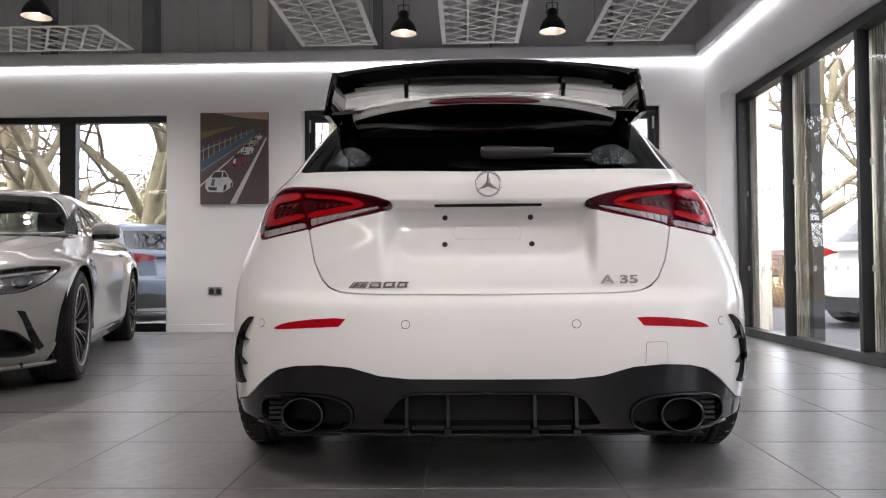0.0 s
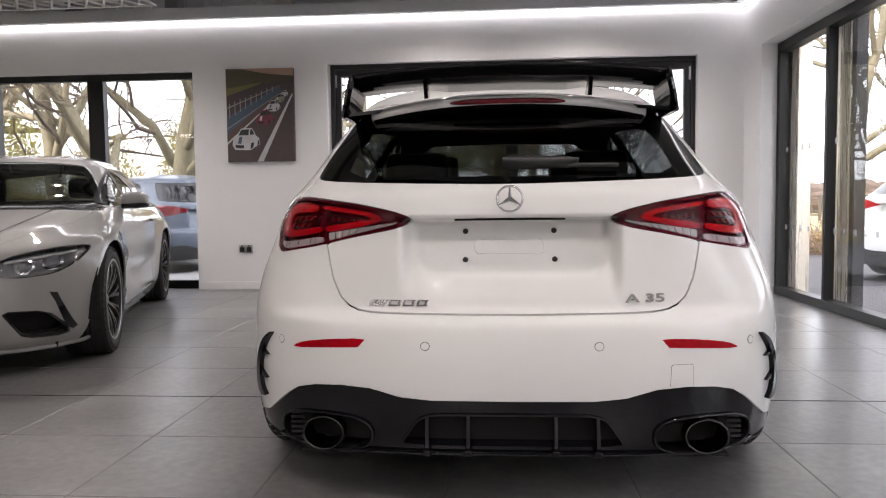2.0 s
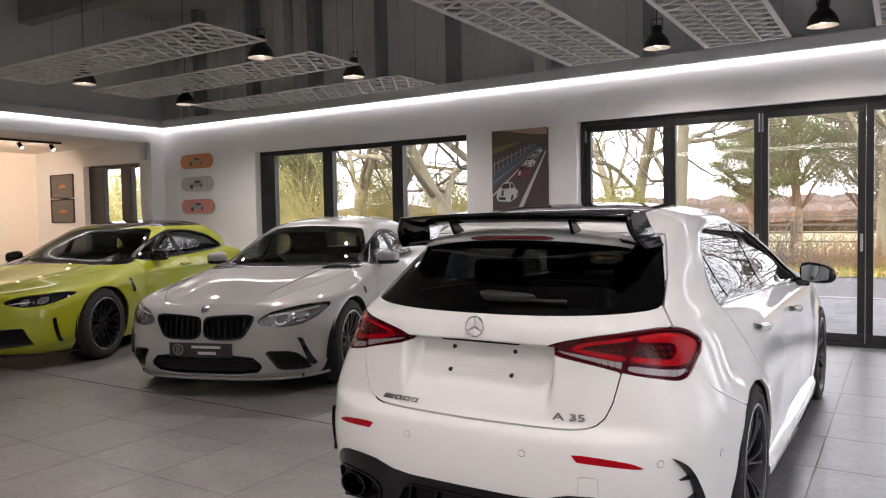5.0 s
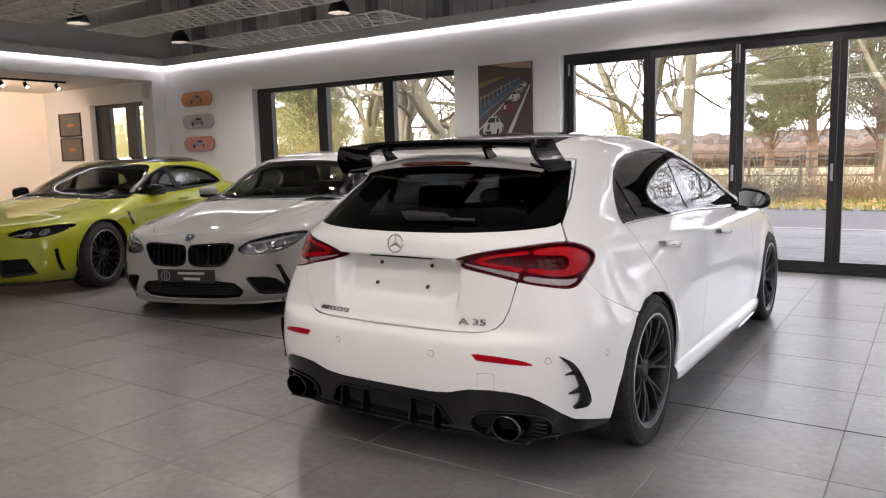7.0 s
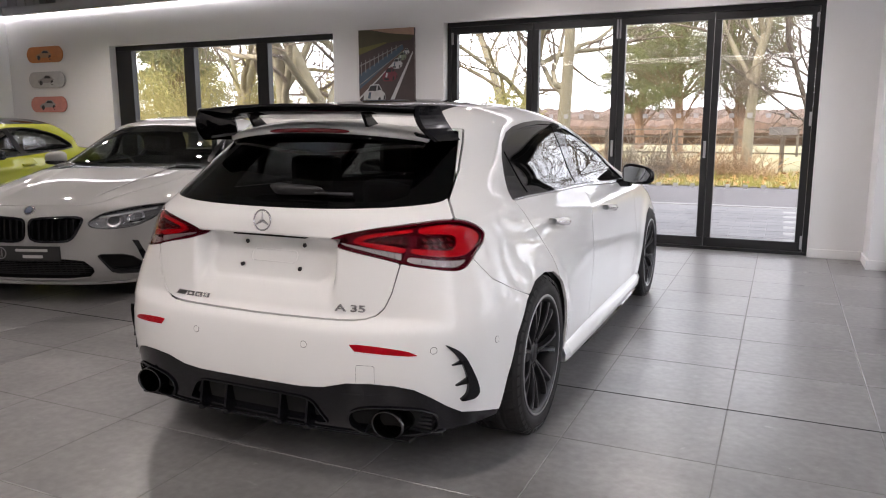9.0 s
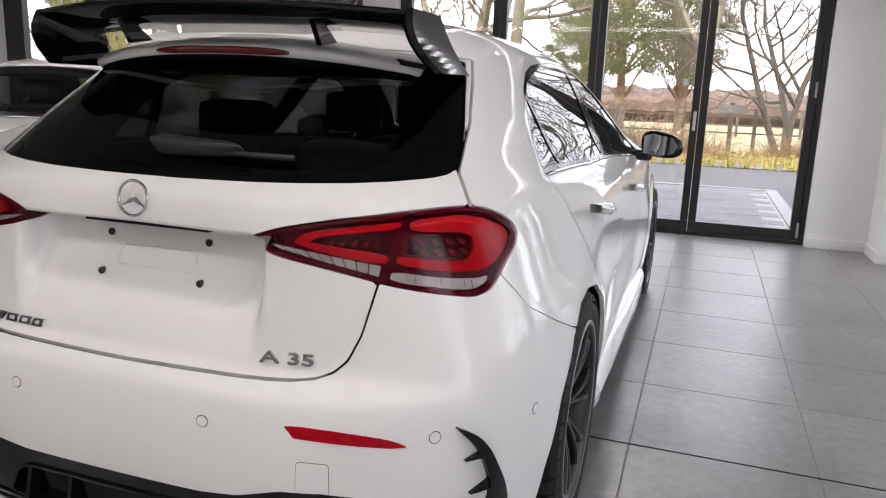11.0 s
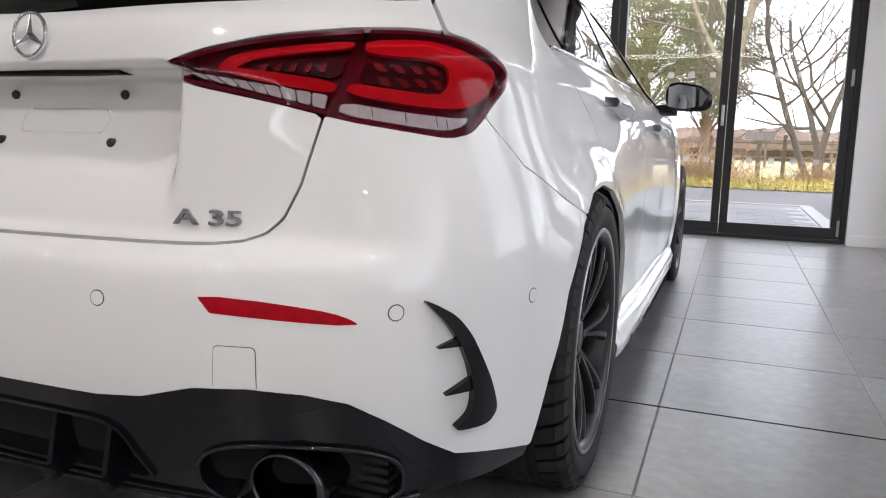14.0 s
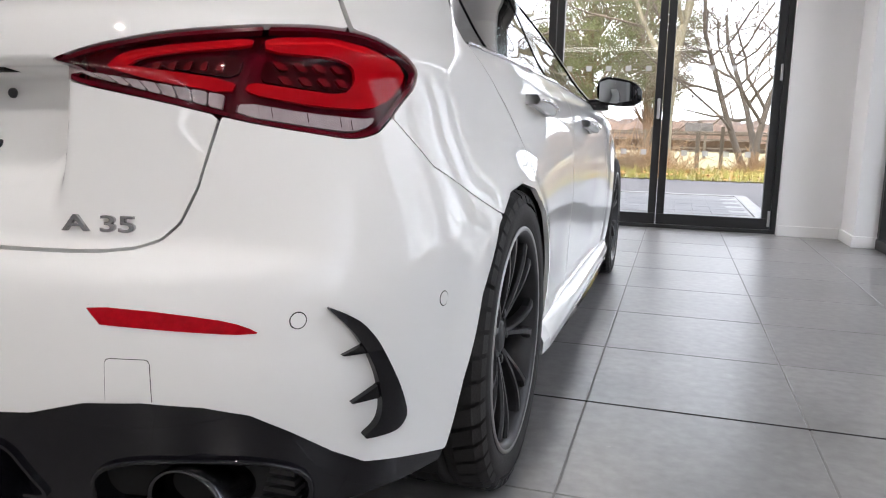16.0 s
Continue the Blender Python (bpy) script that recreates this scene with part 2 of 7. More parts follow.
M_OAKBARK = mat("dark_oak_bark", (0.10, 0.085, 0.07), 0.95, vary=0.3, scale=2, bump=0.8, bscale=12)
M_IVY = mat("yellow_green_leaves", (0.36, 0.34, 0.12), 0.85, vary=0.4, scale=0.9)
M_WOOD = mat("weathered_wood", (0.10, 0.085, 0.065), 0.9, vary=0.2, scale=3, fine=0.15, bscale=30)
M_HEDGE = mat("winter_hedge", (0.085, 0.052, 0.034), 0.95, vary=0.35, scale=0.5, fine=0.4, bscale=4)
M_WOODS = mat("hazy_woods", (0.085, 0.062, 0.05), 0.95, vary=0.2, scale=0.15, fine=0.25, bscale=1.2)
M_ROOF = mat("dark_slate_roof", (0.10, 0.09, 0.09), 0.8, vary=0.15, scale=1)
M_BLUEGREY = mat("blue_grey_metallic", (0.07, 0.088, 0.12), 0.4, 0.2, 0.5, vary=0.01, scale=2)
INKS = {}
for _n, _c in dict(TRACK=(0.075, 0.055, 0.055), SKY=(0.42, 0.27, 0.20), HILL=(0.085, 0.075, 0.045), GRASS=(0.16, 0.14, 0.05), BLUE=(0.07, 0.105, 0.15), BROWN=(0.11, 0.07, 0.06), WHITE=(0.50, 0.50, 0.51), GREY=(0.28, 0.27, 0.27),
                   DARK=(0.03, 0.03, 0.035), RED=(0.17, 0.035, 0.05), GREEN=(0.22, 0.26, 0.19), PRINT=(0.13, 0.12, 0.11)).items():
    INKS[_n] = mat("print_ink_" + _n.lower(), _c, 0.6, vary=0.12, scale=9)
M_DECK_O = mat("orange_lacquer", (0.52, 0.17, 0.035), 0.35, 0.0, 0.4, vary=0.12, scale=10)
M_DECK_C = mat("grey_translucent_board", (0.45, 0.46, 0.47), 0.3, 0.0, 0.4, vary=0.12, scale=10)
M_DECK_P = mat("pink_lacquer", (0.55, 0.21, 0.18), 0.35, 0.0, 0.4, vary=0.12, scale=10)
M_DECK_B = mat("dull_orange_print", (0.36, 0.20, 0.10), 0.5, vary=0.1, scale=20)


# ---- building helpers ----
def mesh_object(name, verts, faces, material, parent=None, smooth=False, label=""):
    me = bpy.data.meshes.new(name)
    me.from_pydata([tuple(v) for v in verts], [], [tuple(f) for f in faces])
    if smooth:
        me.polygons.foreach_set("use_smooth", [True] * len(me.polygons))
    me.materials.append(material)
    me.update()
    ob = new(name, me)
    if parent:
        ob.parent = parent
    if label:
        ob["label"] = label
    return ob


def part(name, bm, material, parent=None, label="", smooth=False):
    me = bpy.data.meshes.new(name)
    bm.normal_update()
    bm.to_mesh(me)
    bm.free()
    if smooth:
        me.polygons.foreach_set("use_smooth", [True] * len(me.polygons))
    me.materials.append(material)
    ob = new(name, me)
    if parent:
        ob.parent = parent
    if label:
        ob["label"] = label
    return ob


def add_box(bm, x0, x1, y0, y1, z0, z1, bevel=0.0, m=None):
    made = bmesh.ops.create_cube(bm, size=1)
    vs = made["verts"]
    for v in vs:
        v.co = Vector(((x0 + x1) / 2 + v.co.x * (x1 - x0), (y0 + y1) / 2 + v.co.y * (y1 - y0), (z0 + z1) / 2 + v.co.z * (z1 - z0)))
    if bevel:
        es = list({e for v in vs for e in v.link_edges})
        out = bmesh.ops.bevel(bm, geom=es, offset=bevel, segments=2, affect="EDGES", profile=0.6)
        vs = list({v for f in out["faces"] for v in f.verts} | {v for v in vs if v.is_valid})
    if m is not None:
        bmesh.ops.transform(bm, matrix=m, verts=vs)
    return vs


def box(name, x0, x1, y0, y1, z0, z1, material, parent=None, bevel=0.0, label="", m=None):
    bm = bmesh.new()
    add_box(bm, x0, x1, y0, y1, z0, z1, bevel, m)
    return part(name, bm, material, parent, label)


def boxes(name, rows, material, parent=None, bevel=0.0, label=""):
    bm = bmesh.new()
    for r in rows:
        add_box(bm, *r, bevel)
    return part(name, bm, material, parent, label)


def lathe(bm, profile, segments=32, m=None, cap=False):
    """Turns (radius, height) rows round the z axis."""
    rings = []
    for r, h in profile:
        ring = []
        for i in range(segments):
            a = 2 * math.pi * i / segments
            co = Vector((r * math.cos(a), r * math.sin(a), h))
            ring.append(bm.verts.new(m @ co if m is not None else co))
        rings.append(ring)
    for a, b in zip(rings, rings[1:]):
        for i in range(segments):
            j = (i + 1) % segments
            bm.faces.new((a[i], a[j], b[j], b[i]))
    if cap:
        bm.faces.new(rings[-1])
        bm.faces.new(list(reversed(rings[0])))


def rod(bm, a, b, r, segments=10):
    a, b = Vector(a), Vector(b)
    d = b - a
    m = Matrix.Translation(a) @ d.to_track_quat("Z", "Y").to_matrix().to_4x4()
    lathe(bm, [(r, 0), (r, d.length)], segments, m, True)


def empty(name, at=(0, 0, 0), rz=0.0):
    ob = new(name)
    ob.matrix_basis = pose(*at, 0, 0, rz)
    return ob


# ---- plan ----
WX0, WX1, WY = -9.06, 2.60, 7.88       # west beam, east wall, north wall faces
TOP = 2.86                            # top of the white walls
HIGH = 4.7
SOUTH, FARWEST = -4.6, -12.95

# walls
wall_north = tagged(boxes("wall_north", [
    (FARWEST, -11.385, WY, 8.2, 0, TOP), (-11.385, -9.40, WY, 8.2, 2.37, TOP), (-9.40, -6.93, WY, 8.2, 0, TOP),
    (-6.93, -3.19, WY, 8.2, 2.37, TOP), (-3.19, -1.72, WY, 8.2, 0, TOP), (-1.72, 2.13, WY, 8.2, 2.40, TOP),
    (2.13, 2.60, WY, 8.2, 0, TOP)], M_WALL), "white painted plaster wall with large glazed openings", "wall", kind="structure")
wall_east = tagged(boxes("wall_east", [
    (WX1, 3.0, 7.41, 8.2, 0, TOP), (WX1, 3.0, 0.10, 7.41, 2.39, TOP), (WX1, 3.0, 1.55, 2.70, 0, 2.39), (WX1, 3.0, SOUTH, 0.10, 0, TOP)], M_WALL),
    "white painted wall over a long glazed front", "wall", kind="structure")
# south wall is out of view, added to close the room for bounce and reflections
wall_south = tagged(boxes("wall_south", [(FARWEST, 3.0, SOUTH - 0.2, SOUTH, 0, TOP)], M_WALL), "plain white painted wall", "wall", kind="structure")
wall_west = tagged(boxes("wall_west", [(FARWEST - 0.2, FARWEST, SOUTH, 8.2, 0, TOP)], M_WARM), "warm white painted wall of the side room", "wall", kind="structure")
tagged(boxes("beam_west", [(WX0 - 0.3, WX0, SOUTH, WY, 2.64, TOP), (WX0 - 0.3, WX0, 7.62, WY - 0.003, 0, 2.64),
                           (WX0 - 0.28, WX0 - 0.002, 4.6, 4.95, 0, 2.64)], M_WALL),
       "white plastered downstand beam and piers to the side room", "wall", kind="structure")
tagged(boxes("ceiling_side_room", [(FARWEST, WX0 - 0.3, SOUTH, WY, 2.70, 2.80)], M_WARM), "flat warm white ceiling of the side room", "ceiling", kind="structure")

# base trim
tagged(boxes("baseboard", [
    (-3.185, -1.725, WY - 0.018, WY, 0, 0.085), (2.135, 2.58, WY - 0.018, WY, 0, 0.085), (WX1 - 0.018, WX1, 7.41, WY - 0.0185, 0, 0.085),
    (WX1 - 0.018, 2.80, 7.392, 7.41, 0, 0.085), (-9.06, -6.935, WY - 0.018, WY, 0, 0.085)], M_TRIM, bevel=0.003),
    "white painted skirting board along the wall", "skirting", kind="structure")

# upper bulkhead, profiled sheet, ceiling
for x0, x1, y0, y1, words in ((WX0 - 0.1, WX1 + 0.1, WY - 0.13, WY + 0.1, "grey metal bulkhead over the back wall"), (WX1 - 0.13, WX1 + 0.1, SOUTH, WY - 0.132, "grey metal bulkhead over the glazed wall"),
                              (WX0 - 0.1, WX0 + 0.13, SOUTH, WY - 0.132, "grey metal bulkhead over the side room beam")):
    tagged(box("bulkhead", x0, x1, y0, y1, TOP + 0.02, 3.0, M_SHEET, bevel=0.004), words, "bulkhead", kind="structure")
tagged(boxes("wall_upper", [(WX0 - 0.3, WX1 + 0.4, 8.0, 8.2, 3.0, HIGH), (WX1 + 0.1, WX1 + 0.3, SOUTH, 8.0, 3.0, HIGH),
                            (WX0 - 0.3, WX0 - 0.1, SOUTH, 8.0, 3.0, HIGH), (WX0 - 0.3, WX1 + 0.4, SOUTH - 0.2, SOUTH, 3.0, HIGH)], M_SHEET),
       "dark grey upper wall of profiled metal sheet", "wall", kind="structure")
tagged(boxes("ceiling", [(FARWEST - 0.2, 3.1, SOUTH - 0.2, 8.3, HIGH, HIGH + 0.2)], M_CEIL), "dark grey open ceiling deck", "ceiling", kind="structure")
bm = bmesh.new()
for i in range(60):
    x = WX0 + 0.1 + i * 0.195
    add_box(bm, x, x + 0.03, 7.985, 8.0, 3.0, HIGH)
tagged(part("sheet_ribs", bm, M_SHEET), "raised ribs of grey profiled metal sheet", "cladding", kind="structure")

for x0, x1, material, words in [(-3.44, -3.30, M_POST, "dark grey steel column above the bulkhead"), (-2.23, -2.07, M_POSTB, "pale boarded column above the bulkhead"),
                                (-0.93, -0.84, M_POST, "dark grey steel column above the bulkhead"), (-4.55, -4.45, M_POST, "dark grey steel column above the bulkhead"),
                                (-5.75, -5.60, M_POST, "dark grey steel column above the bulkhead"), (-6.35, -6.2, M_POSTB, "pale boarded column above the bulkhead"),
                                (-7.0, -6.86, M_POST, "dark grey steel column above the bulkhead"), (-8.2, -8.06, M_POST, "dark grey steel column above the bulkhead"),
                                (0.31, 0.34, M_POST, "slim dark cable trunking above the bulkhead"), (1.60, 1.63, M_POST, "slim dark cable trunking above the bulkhead")]:
    tagged(box("column", x0, x1, 7.82, 7.984, 3.0, HIGH, material, bevel=0.004), words, "column", "columns above the bulkhead")
tagged(boxes("roof_beam", [(WX0, WX1, 5.55, 5.75, 4.15, 4.6)], M_POST), "dark grey steel roof beam", "beam", "roof beams")
tagged(boxes("roof_beam", [(WX0, WX1, 1.95, 2.15, 4.15, 4.6)], M_POST), "dark grey steel roof beam", "beam", "roof beams")

# light strip under the bulkhead
tagged(boxes("led_strip", [(WX0 + 0.02, WX1 - 0.02, WY - 0.055, WY - 0.01, TOP + 0.004, TOP + 0.018)], M_LED), "bright white light strip over the back wall", "light strip", "cove light strips")
tagged(boxes("led_strip", [(WX1 - 0.055, WX1 - 0.01, 1.0, WY - 0.06, TOP + 0.004, TOP + 0.018)], M_LED), "bright white light strip over the glazed wall", "light strip", "cove light strips")
tagged(boxes("led_strip", [(WX0 + 0.01, WX0 + 0.055, 1.0, WY - 0.06, TOP + 0.004, TOP + 0.018)], M_LED), "bright white light strip over the side room beam", "light strip", "cove light strips")


# ---- windows ----
def glazed(name, x0, x1, zt, bars, y=8.03, words="", z0=0.0, border=0.09, bottom=0.09, left=None):
    """A framed window in the back wall; bars: (x0, x1) of the mullions."""
    root = tagged(empty(name, ((x0 + x1) / 2, y, z0)), words, "window", kind="structure")
    ox, oy, oz = (x0 + x1) / 2, y, z0
    left = border if left is None else left
    boxes("window_frame", [(x0 - ox, x1 - ox, -0.04, 0.05, zt - border - oz, zt - oz), (x0 - ox, x1 - ox, -0.04, 0.05, 0, bottom),
                           (x0 - ox, x0 + left - ox, -0.04, 0.05, bottom, zt - border - oz), (x1 - border * 0.3 - ox, x1 - ox, -0.04, 0.05, bottom, zt - border - oz)],
          M_FRAME, root, bevel=0.004)
    edges = [x0 + left] + [v for b in bars for v in b] + [x1 - border * 0.3]
    for b in bars:
        box("mullion", b[0] - ox, b[1] - ox, -0.045, 0.05, bottom, zt - border - oz, M_FRAME, root, bevel=0.004)
    for a, b in zip(edges[::2], edges[1::2]):
        pane = box("pane", a - ox - 0.005, b - ox + 0.005, 0.0, 0.008, bottom - 0.005, zt - border - oz + 0.005, M_PANE, root)
        pane.visible_shadow = False
    return root


glazed("window_1", -6.93, -3.19, 2.37, [(-5.66, -5.48), (-4.43, -4.25)], words="three-pane dark aluminium window onto bare trees", border=0.07, left=0.30)
glazed("window_2", -11.385, -9.40, 2.37, [(-10.412, -10.12)], words="two-pane dark aluminium window of the side room", border=0.07, left=0.45)

# bifold doors: four leaves in an outer frame
BX0, BX1, BZ, BY = -1.70, 2.13, 2.40, 8.0
bif = tagged(empty("door_1", ((BX0 + BX1) / 2, BY, 0)), "closed dark aluminium bifold doors with four tall glass leaves", "bifold door", kind="structure")
BO = (BX0 + BX1) / 2
boxes("door_frame", [(BX0 - BO, BX1 - BO, -0.05, 0.06, BZ - 0.05, BZ), (BX0 - BO, BX1 - BO, -0.05, 0.06, 0, 0.03),
                     (BX0 - BO, BX0 - BO + 0.045, -0.05, 0.06, 0.03, BZ - 0.05), (BX1 - BO - 0.045, BX1 - BO, -0.05, 0.06, 0.03, BZ - 0.05)], M_FRAME, bif, 0.004)
LEAF = [(-1.652, -0.695), (-0.69, 0.232), (0.238, 1.163), (1.168, 2.082)]
for a, b in LEAF:
    a, b = a - BO, b - BO
    leaf = boxes("leaf", [(a, b, -0.035, 0.04, BZ - 0.125, BZ - 0.053), (a, b, -0.035, 0.04, 0.034, 0.125),
                          (a, a + 0.065, -0.035, 0.04, 0.125, BZ - 0.125), (b - 0.065, b, -0.035, 0.04, 0.125, BZ - 0.125)], M_FRAME, bif, 0.005)
    pane = box("pane", a + 0.06, b - 0.06, 0.0, 0.008, 0.12, BZ - 0.12, M_PANE, leaf)
    pane.visible_shadow = False
for hx in (0.235, 1.166):
    box("handle", hx - BO - 0.045, hx - BO - 0.02, -0.06, -0.035, 0.93, 1.10, M_SATIN, bif, 0.006, "silver lever handle")
for hx in (0.22, 0.25):
    box("shoot_bolt", hx - BO - 0.008, hx - BO + 0.008, -0.05, -0.035, 2.14, 2.33, M_SATIN, bif, 0.004)
for hx in (BX0 + 0.06, BX1 - 0.06):
    for hz in (0.06, 1.25, 2.16):
        box("hinge", hx - BO - 0.01, hx - BO + 0.01, -0.055, -0.035, hz, hz + 0.13, M_SATIN, bif, 0.003)
# manifestation dots
for i in range(22):
    x = -1.489 + i * 0.168
    if any(a + 0.1 < x < b - 0.1 for a, b in LEAF):
        for z in (0.625, 1.328):
            box("vinyl_mark", x - BO - 0.024, x - BO + 0.024, -0.003, -0.0005, z, z + 0.046, M_DOT, bif)

# glazed front in the east wall, and a narrower pair of panes past the pier
GX = 2.80


def side_glazing(name, y0, y1, splits, words):
    """Framed tall panes in the east wall between y0 and y1; splits: the mullions."""
    front = tagged(empty(name, (GX, (y0 + y1) / 2, 0)), words, "window", kind="structure")
    o = (y0 + y1) / 2
    boxes("window_frame", [(-0.05, 0.06, y0 - o, y1 - o, 2.30, 2.388), (-0.06, 0.06, y0 - o, y1 - o, 0.0, 0.075),
                           (-0.05, 0.06, y1 - o - 0.06, y1 - o, 0.075, 2.30), (-0.05, 0.06, y0 - o, y0 - o + 0.06, 0.075, 2.30)], M_FRAME, front, 0.004)
    for y in splits:
        box("mullion", -0.04, 0.04, y - o - 0.024, y - o + 0.024, 0.075, 2.30, M_FRAME, front, 0.004)
    ys = [y1 - 0.05] + list(splits) + [y0 + 0.05]
    for a, b in zip(ys[1:], ys):
        pane = box("pane", 0.0, 0.008, a - o + 0.02, b - o - 0.02, 0.06, 2.31, M_PANE, front)
        pane.visible_shadow = False
    y = y1 - 0.15
    while y > y0 + 0.12:
        if all(abs(y - q) > 0.06 for q in splits):
            for z in (0.625, 1.352):
                box("vinyl_mark", -0.004, -0.001, y - o - 0.022, y - o + 0.022, z, z + 0.046, M_DOT, front)
        y -= 0.168


side_glazing("window_3", 2.70, 7.41, (6.37, 5.18, 3.99), "long dark aluminium glazed front with tall panes")
side_glazing("window_4", 0.10, 1.55, (0.82,), "pair of tall dark aluminium framed panes")
for y0, y1 in ((7.20, 7.395), (6.19, 6.47), (5.00, 5.28), (3.81, 4.09)):
    col = tagged(empty("column", (GX + 0.065, y0, 0)), "brushed metal clad column behind the glass", "column", "columns of the glazed front")
    box("cladding", 0.0, 0.125, 0.0, y1 - y0, 0.0, 2.38, M_STEEL, col, 0.006)
    if y0 < 7:
        box("edge_channel", 0.01, 0.10, -0.075, -0.001, 0.0, 2.38, M_FRAME, col, 0.004)

# floor slab and movement joint
tagged(box("floor", FARWEST, 3.0, SOUTH, 8.2, -0.2, -0.0014, M_GROUT), "grey porcelain tiled showroom floor", "floor", kind="structure")


# ---- car shells: plan outlines stacked over height ----
def super_table(n):
    a = np.linspace(0, math.pi / 2, 4000)
    x, y = np.sin(a) ** (2 / n), np.cos(a) ** (2 / n)
    s = np.concatenate([[0], np.cumsum(np.hypot(np.diff(x), np.diff(y)))])
    s /= s[-1]
    return s, x, y


def smooth(a, b, v):
    t = np.clip((v - a) / (b - a), 0, 1)
    return t * t * (3 - 2 * t)


def curve(rows, v):
    """Monotone cubic through (position, value) rows."""
    r = np.array(rows, float)
    x, y = r[:, 0], r[:, 1]
    h = np.diff(x)
    d = np.diff(y) / h
    m = np.zeros(len(x))
    m[0], m[-1] = d[0], d[-1]
    for i in range(1, len(x) - 1):
        if d[i - 1] * d[i] > 0:
            w1, w2 = 2 * h[i] + h[i - 1], h[i] + 2 * h[i - 1]
            m[i] = (w1 + w2) / (w1 / d[i - 1] + w2 / d[i])
    v = np.clip(v, x[0], x[-1])
    k = np.clip(np.searchsorted(x, v) - 1, 0, len(h) - 1)
    t = (v - x[k]) / h[k]
    return ((2 * t ** 3 - 3 * t ** 2 + 1) * y[k] + (t ** 3 - 2 * t ** 2 + t) * h[k] * m[k]
            + (3 * t ** 2 - 2 * t ** 3) * y[k + 1] + (t ** 3 - t ** 2) * h[k] * m[k + 1])


def fair(rows, v, soft):
    """The same curve, evened out so that reflections run smoothly; its steep top end is left as it is."""
    r = np.array(rows, float)
    t = np.arange(r[0, 0] - 0.1, r[-1, 0] + 0.1, 0.001)
    n = int(4 * soft / 0.001)
    kernel = np.exp(-0.5 * (np.arange(-n, n + 1) * 0.001 / soft) ** 2)
    even = np.convolve(np.pad(curve(rows, t), n, "edge"), kernel / kernel.sum(), "valid")
    w = smooth(1.20, 1.27, v)
    return curve(rows, v) * w + np.interp(v, t, even) * (1 - w)


def shell(spec, p, z):
    """The right half of a car's skin: p 0..1 round the rear corner, 1..2 along the side, 2..3 round the front corner."""
    s, tx, ty = super_table(spec["n_rear"])
    s2, fx, fy = super_table(spec["n_front"])
    y0, y1 = fair(spec["rear"], z, 0.005), fair(spec["front"], z, 0.006)
    c0, c1 = fair(spec["rear_corner"], z, 0.03), fair(spec["front_corner"], z, 0.02)
    if "rear_plain" in spec:
        w = smooth(0.34, 0.56, p)
        y0 = y0 * (1 - w) + fair(spec["rear_plain"], z, 0.02) * w
    q, q2 = np.clip(p, 0, 1), np.clip(3 - p, 0, 1)
    ex = np.where(p < 1.5, np.interp(q, s, tx), np.interp(q2, s2, fx))
    y = np.where(p < 1, y0 + (c0 - y0) * (1 - np.interp(q, s, ty)),
                 np.where(p > 2, y1 - (y1 - c1) * (1 - np.interp(q2, s2, fy)), c0 + (c1 - c0) * (p - 1)))
    x = ex * (fair(spec["width"], z, 0.02) + spec["flare"](y, z))
    if "press" in spec:
        x, y, z = spec["press"](x, y, z)
    return np.stack([x, y, z], -1)


# ---- white hatchback: skin ----
def hatch_flare(y, z):
    belt = np.exp(-((z - 0.84) / 0.12) ** 2)
    out = 0.045 * smooth(2.70, 3.40, y) * belt + 0.010 * smooth(3.0, 3.6, y) * np.exp(-((z - 1.0) / 0.15) ** 2)
    for ya in (2.93, 5.66):                      # wheel arch lips
        r = np.hypot(y - ya, z - 0.31)
        out = out + 0.012 * np.exp(-((r - 0.37) / 0.06) ** 2)
    out = out - 0.020 * np.exp(-((z - 0.44) / 0.19) ** 2) * smooth(3.20, 3.9, y) * (1 - smooth(4.6, 5.25, y))
    return out - 0.03 * smooth(5.0, 6.3, y)


def hatch_press(x, y, z):
    """Plate recess and the folds of the rear."""
    rear = 1 - smooth(2.5, 2.7, y)
    ax = np.abs(x)
    inx = 1 - smooth(0.292, 0.330, ax)
    inz = smooth(0.61, 0.82, z) * (1 - smooth(0.858, 0.868, z))
    flat_mid = 0.020 * (1 - smooth(0.0, 0.30, ax)) * smooth(0.66, 0.80, z) * (1 - smooth(0.95, 1.02, z))
    round_x, round_z = np.maximum(ax - 0.215, 0), np.maximum(np.abs(z - 0.80) - 0.035, 0)
    step = 0.007 * (1 - smooth(0.064, 0.078, np.hypot(round_x, round_z))) * (1 - smooth(0.850, 0.860, z))
    y = y + (0.078 * inx * inz + flat_mid * 0.7 + step) * rear
    return x, y, z


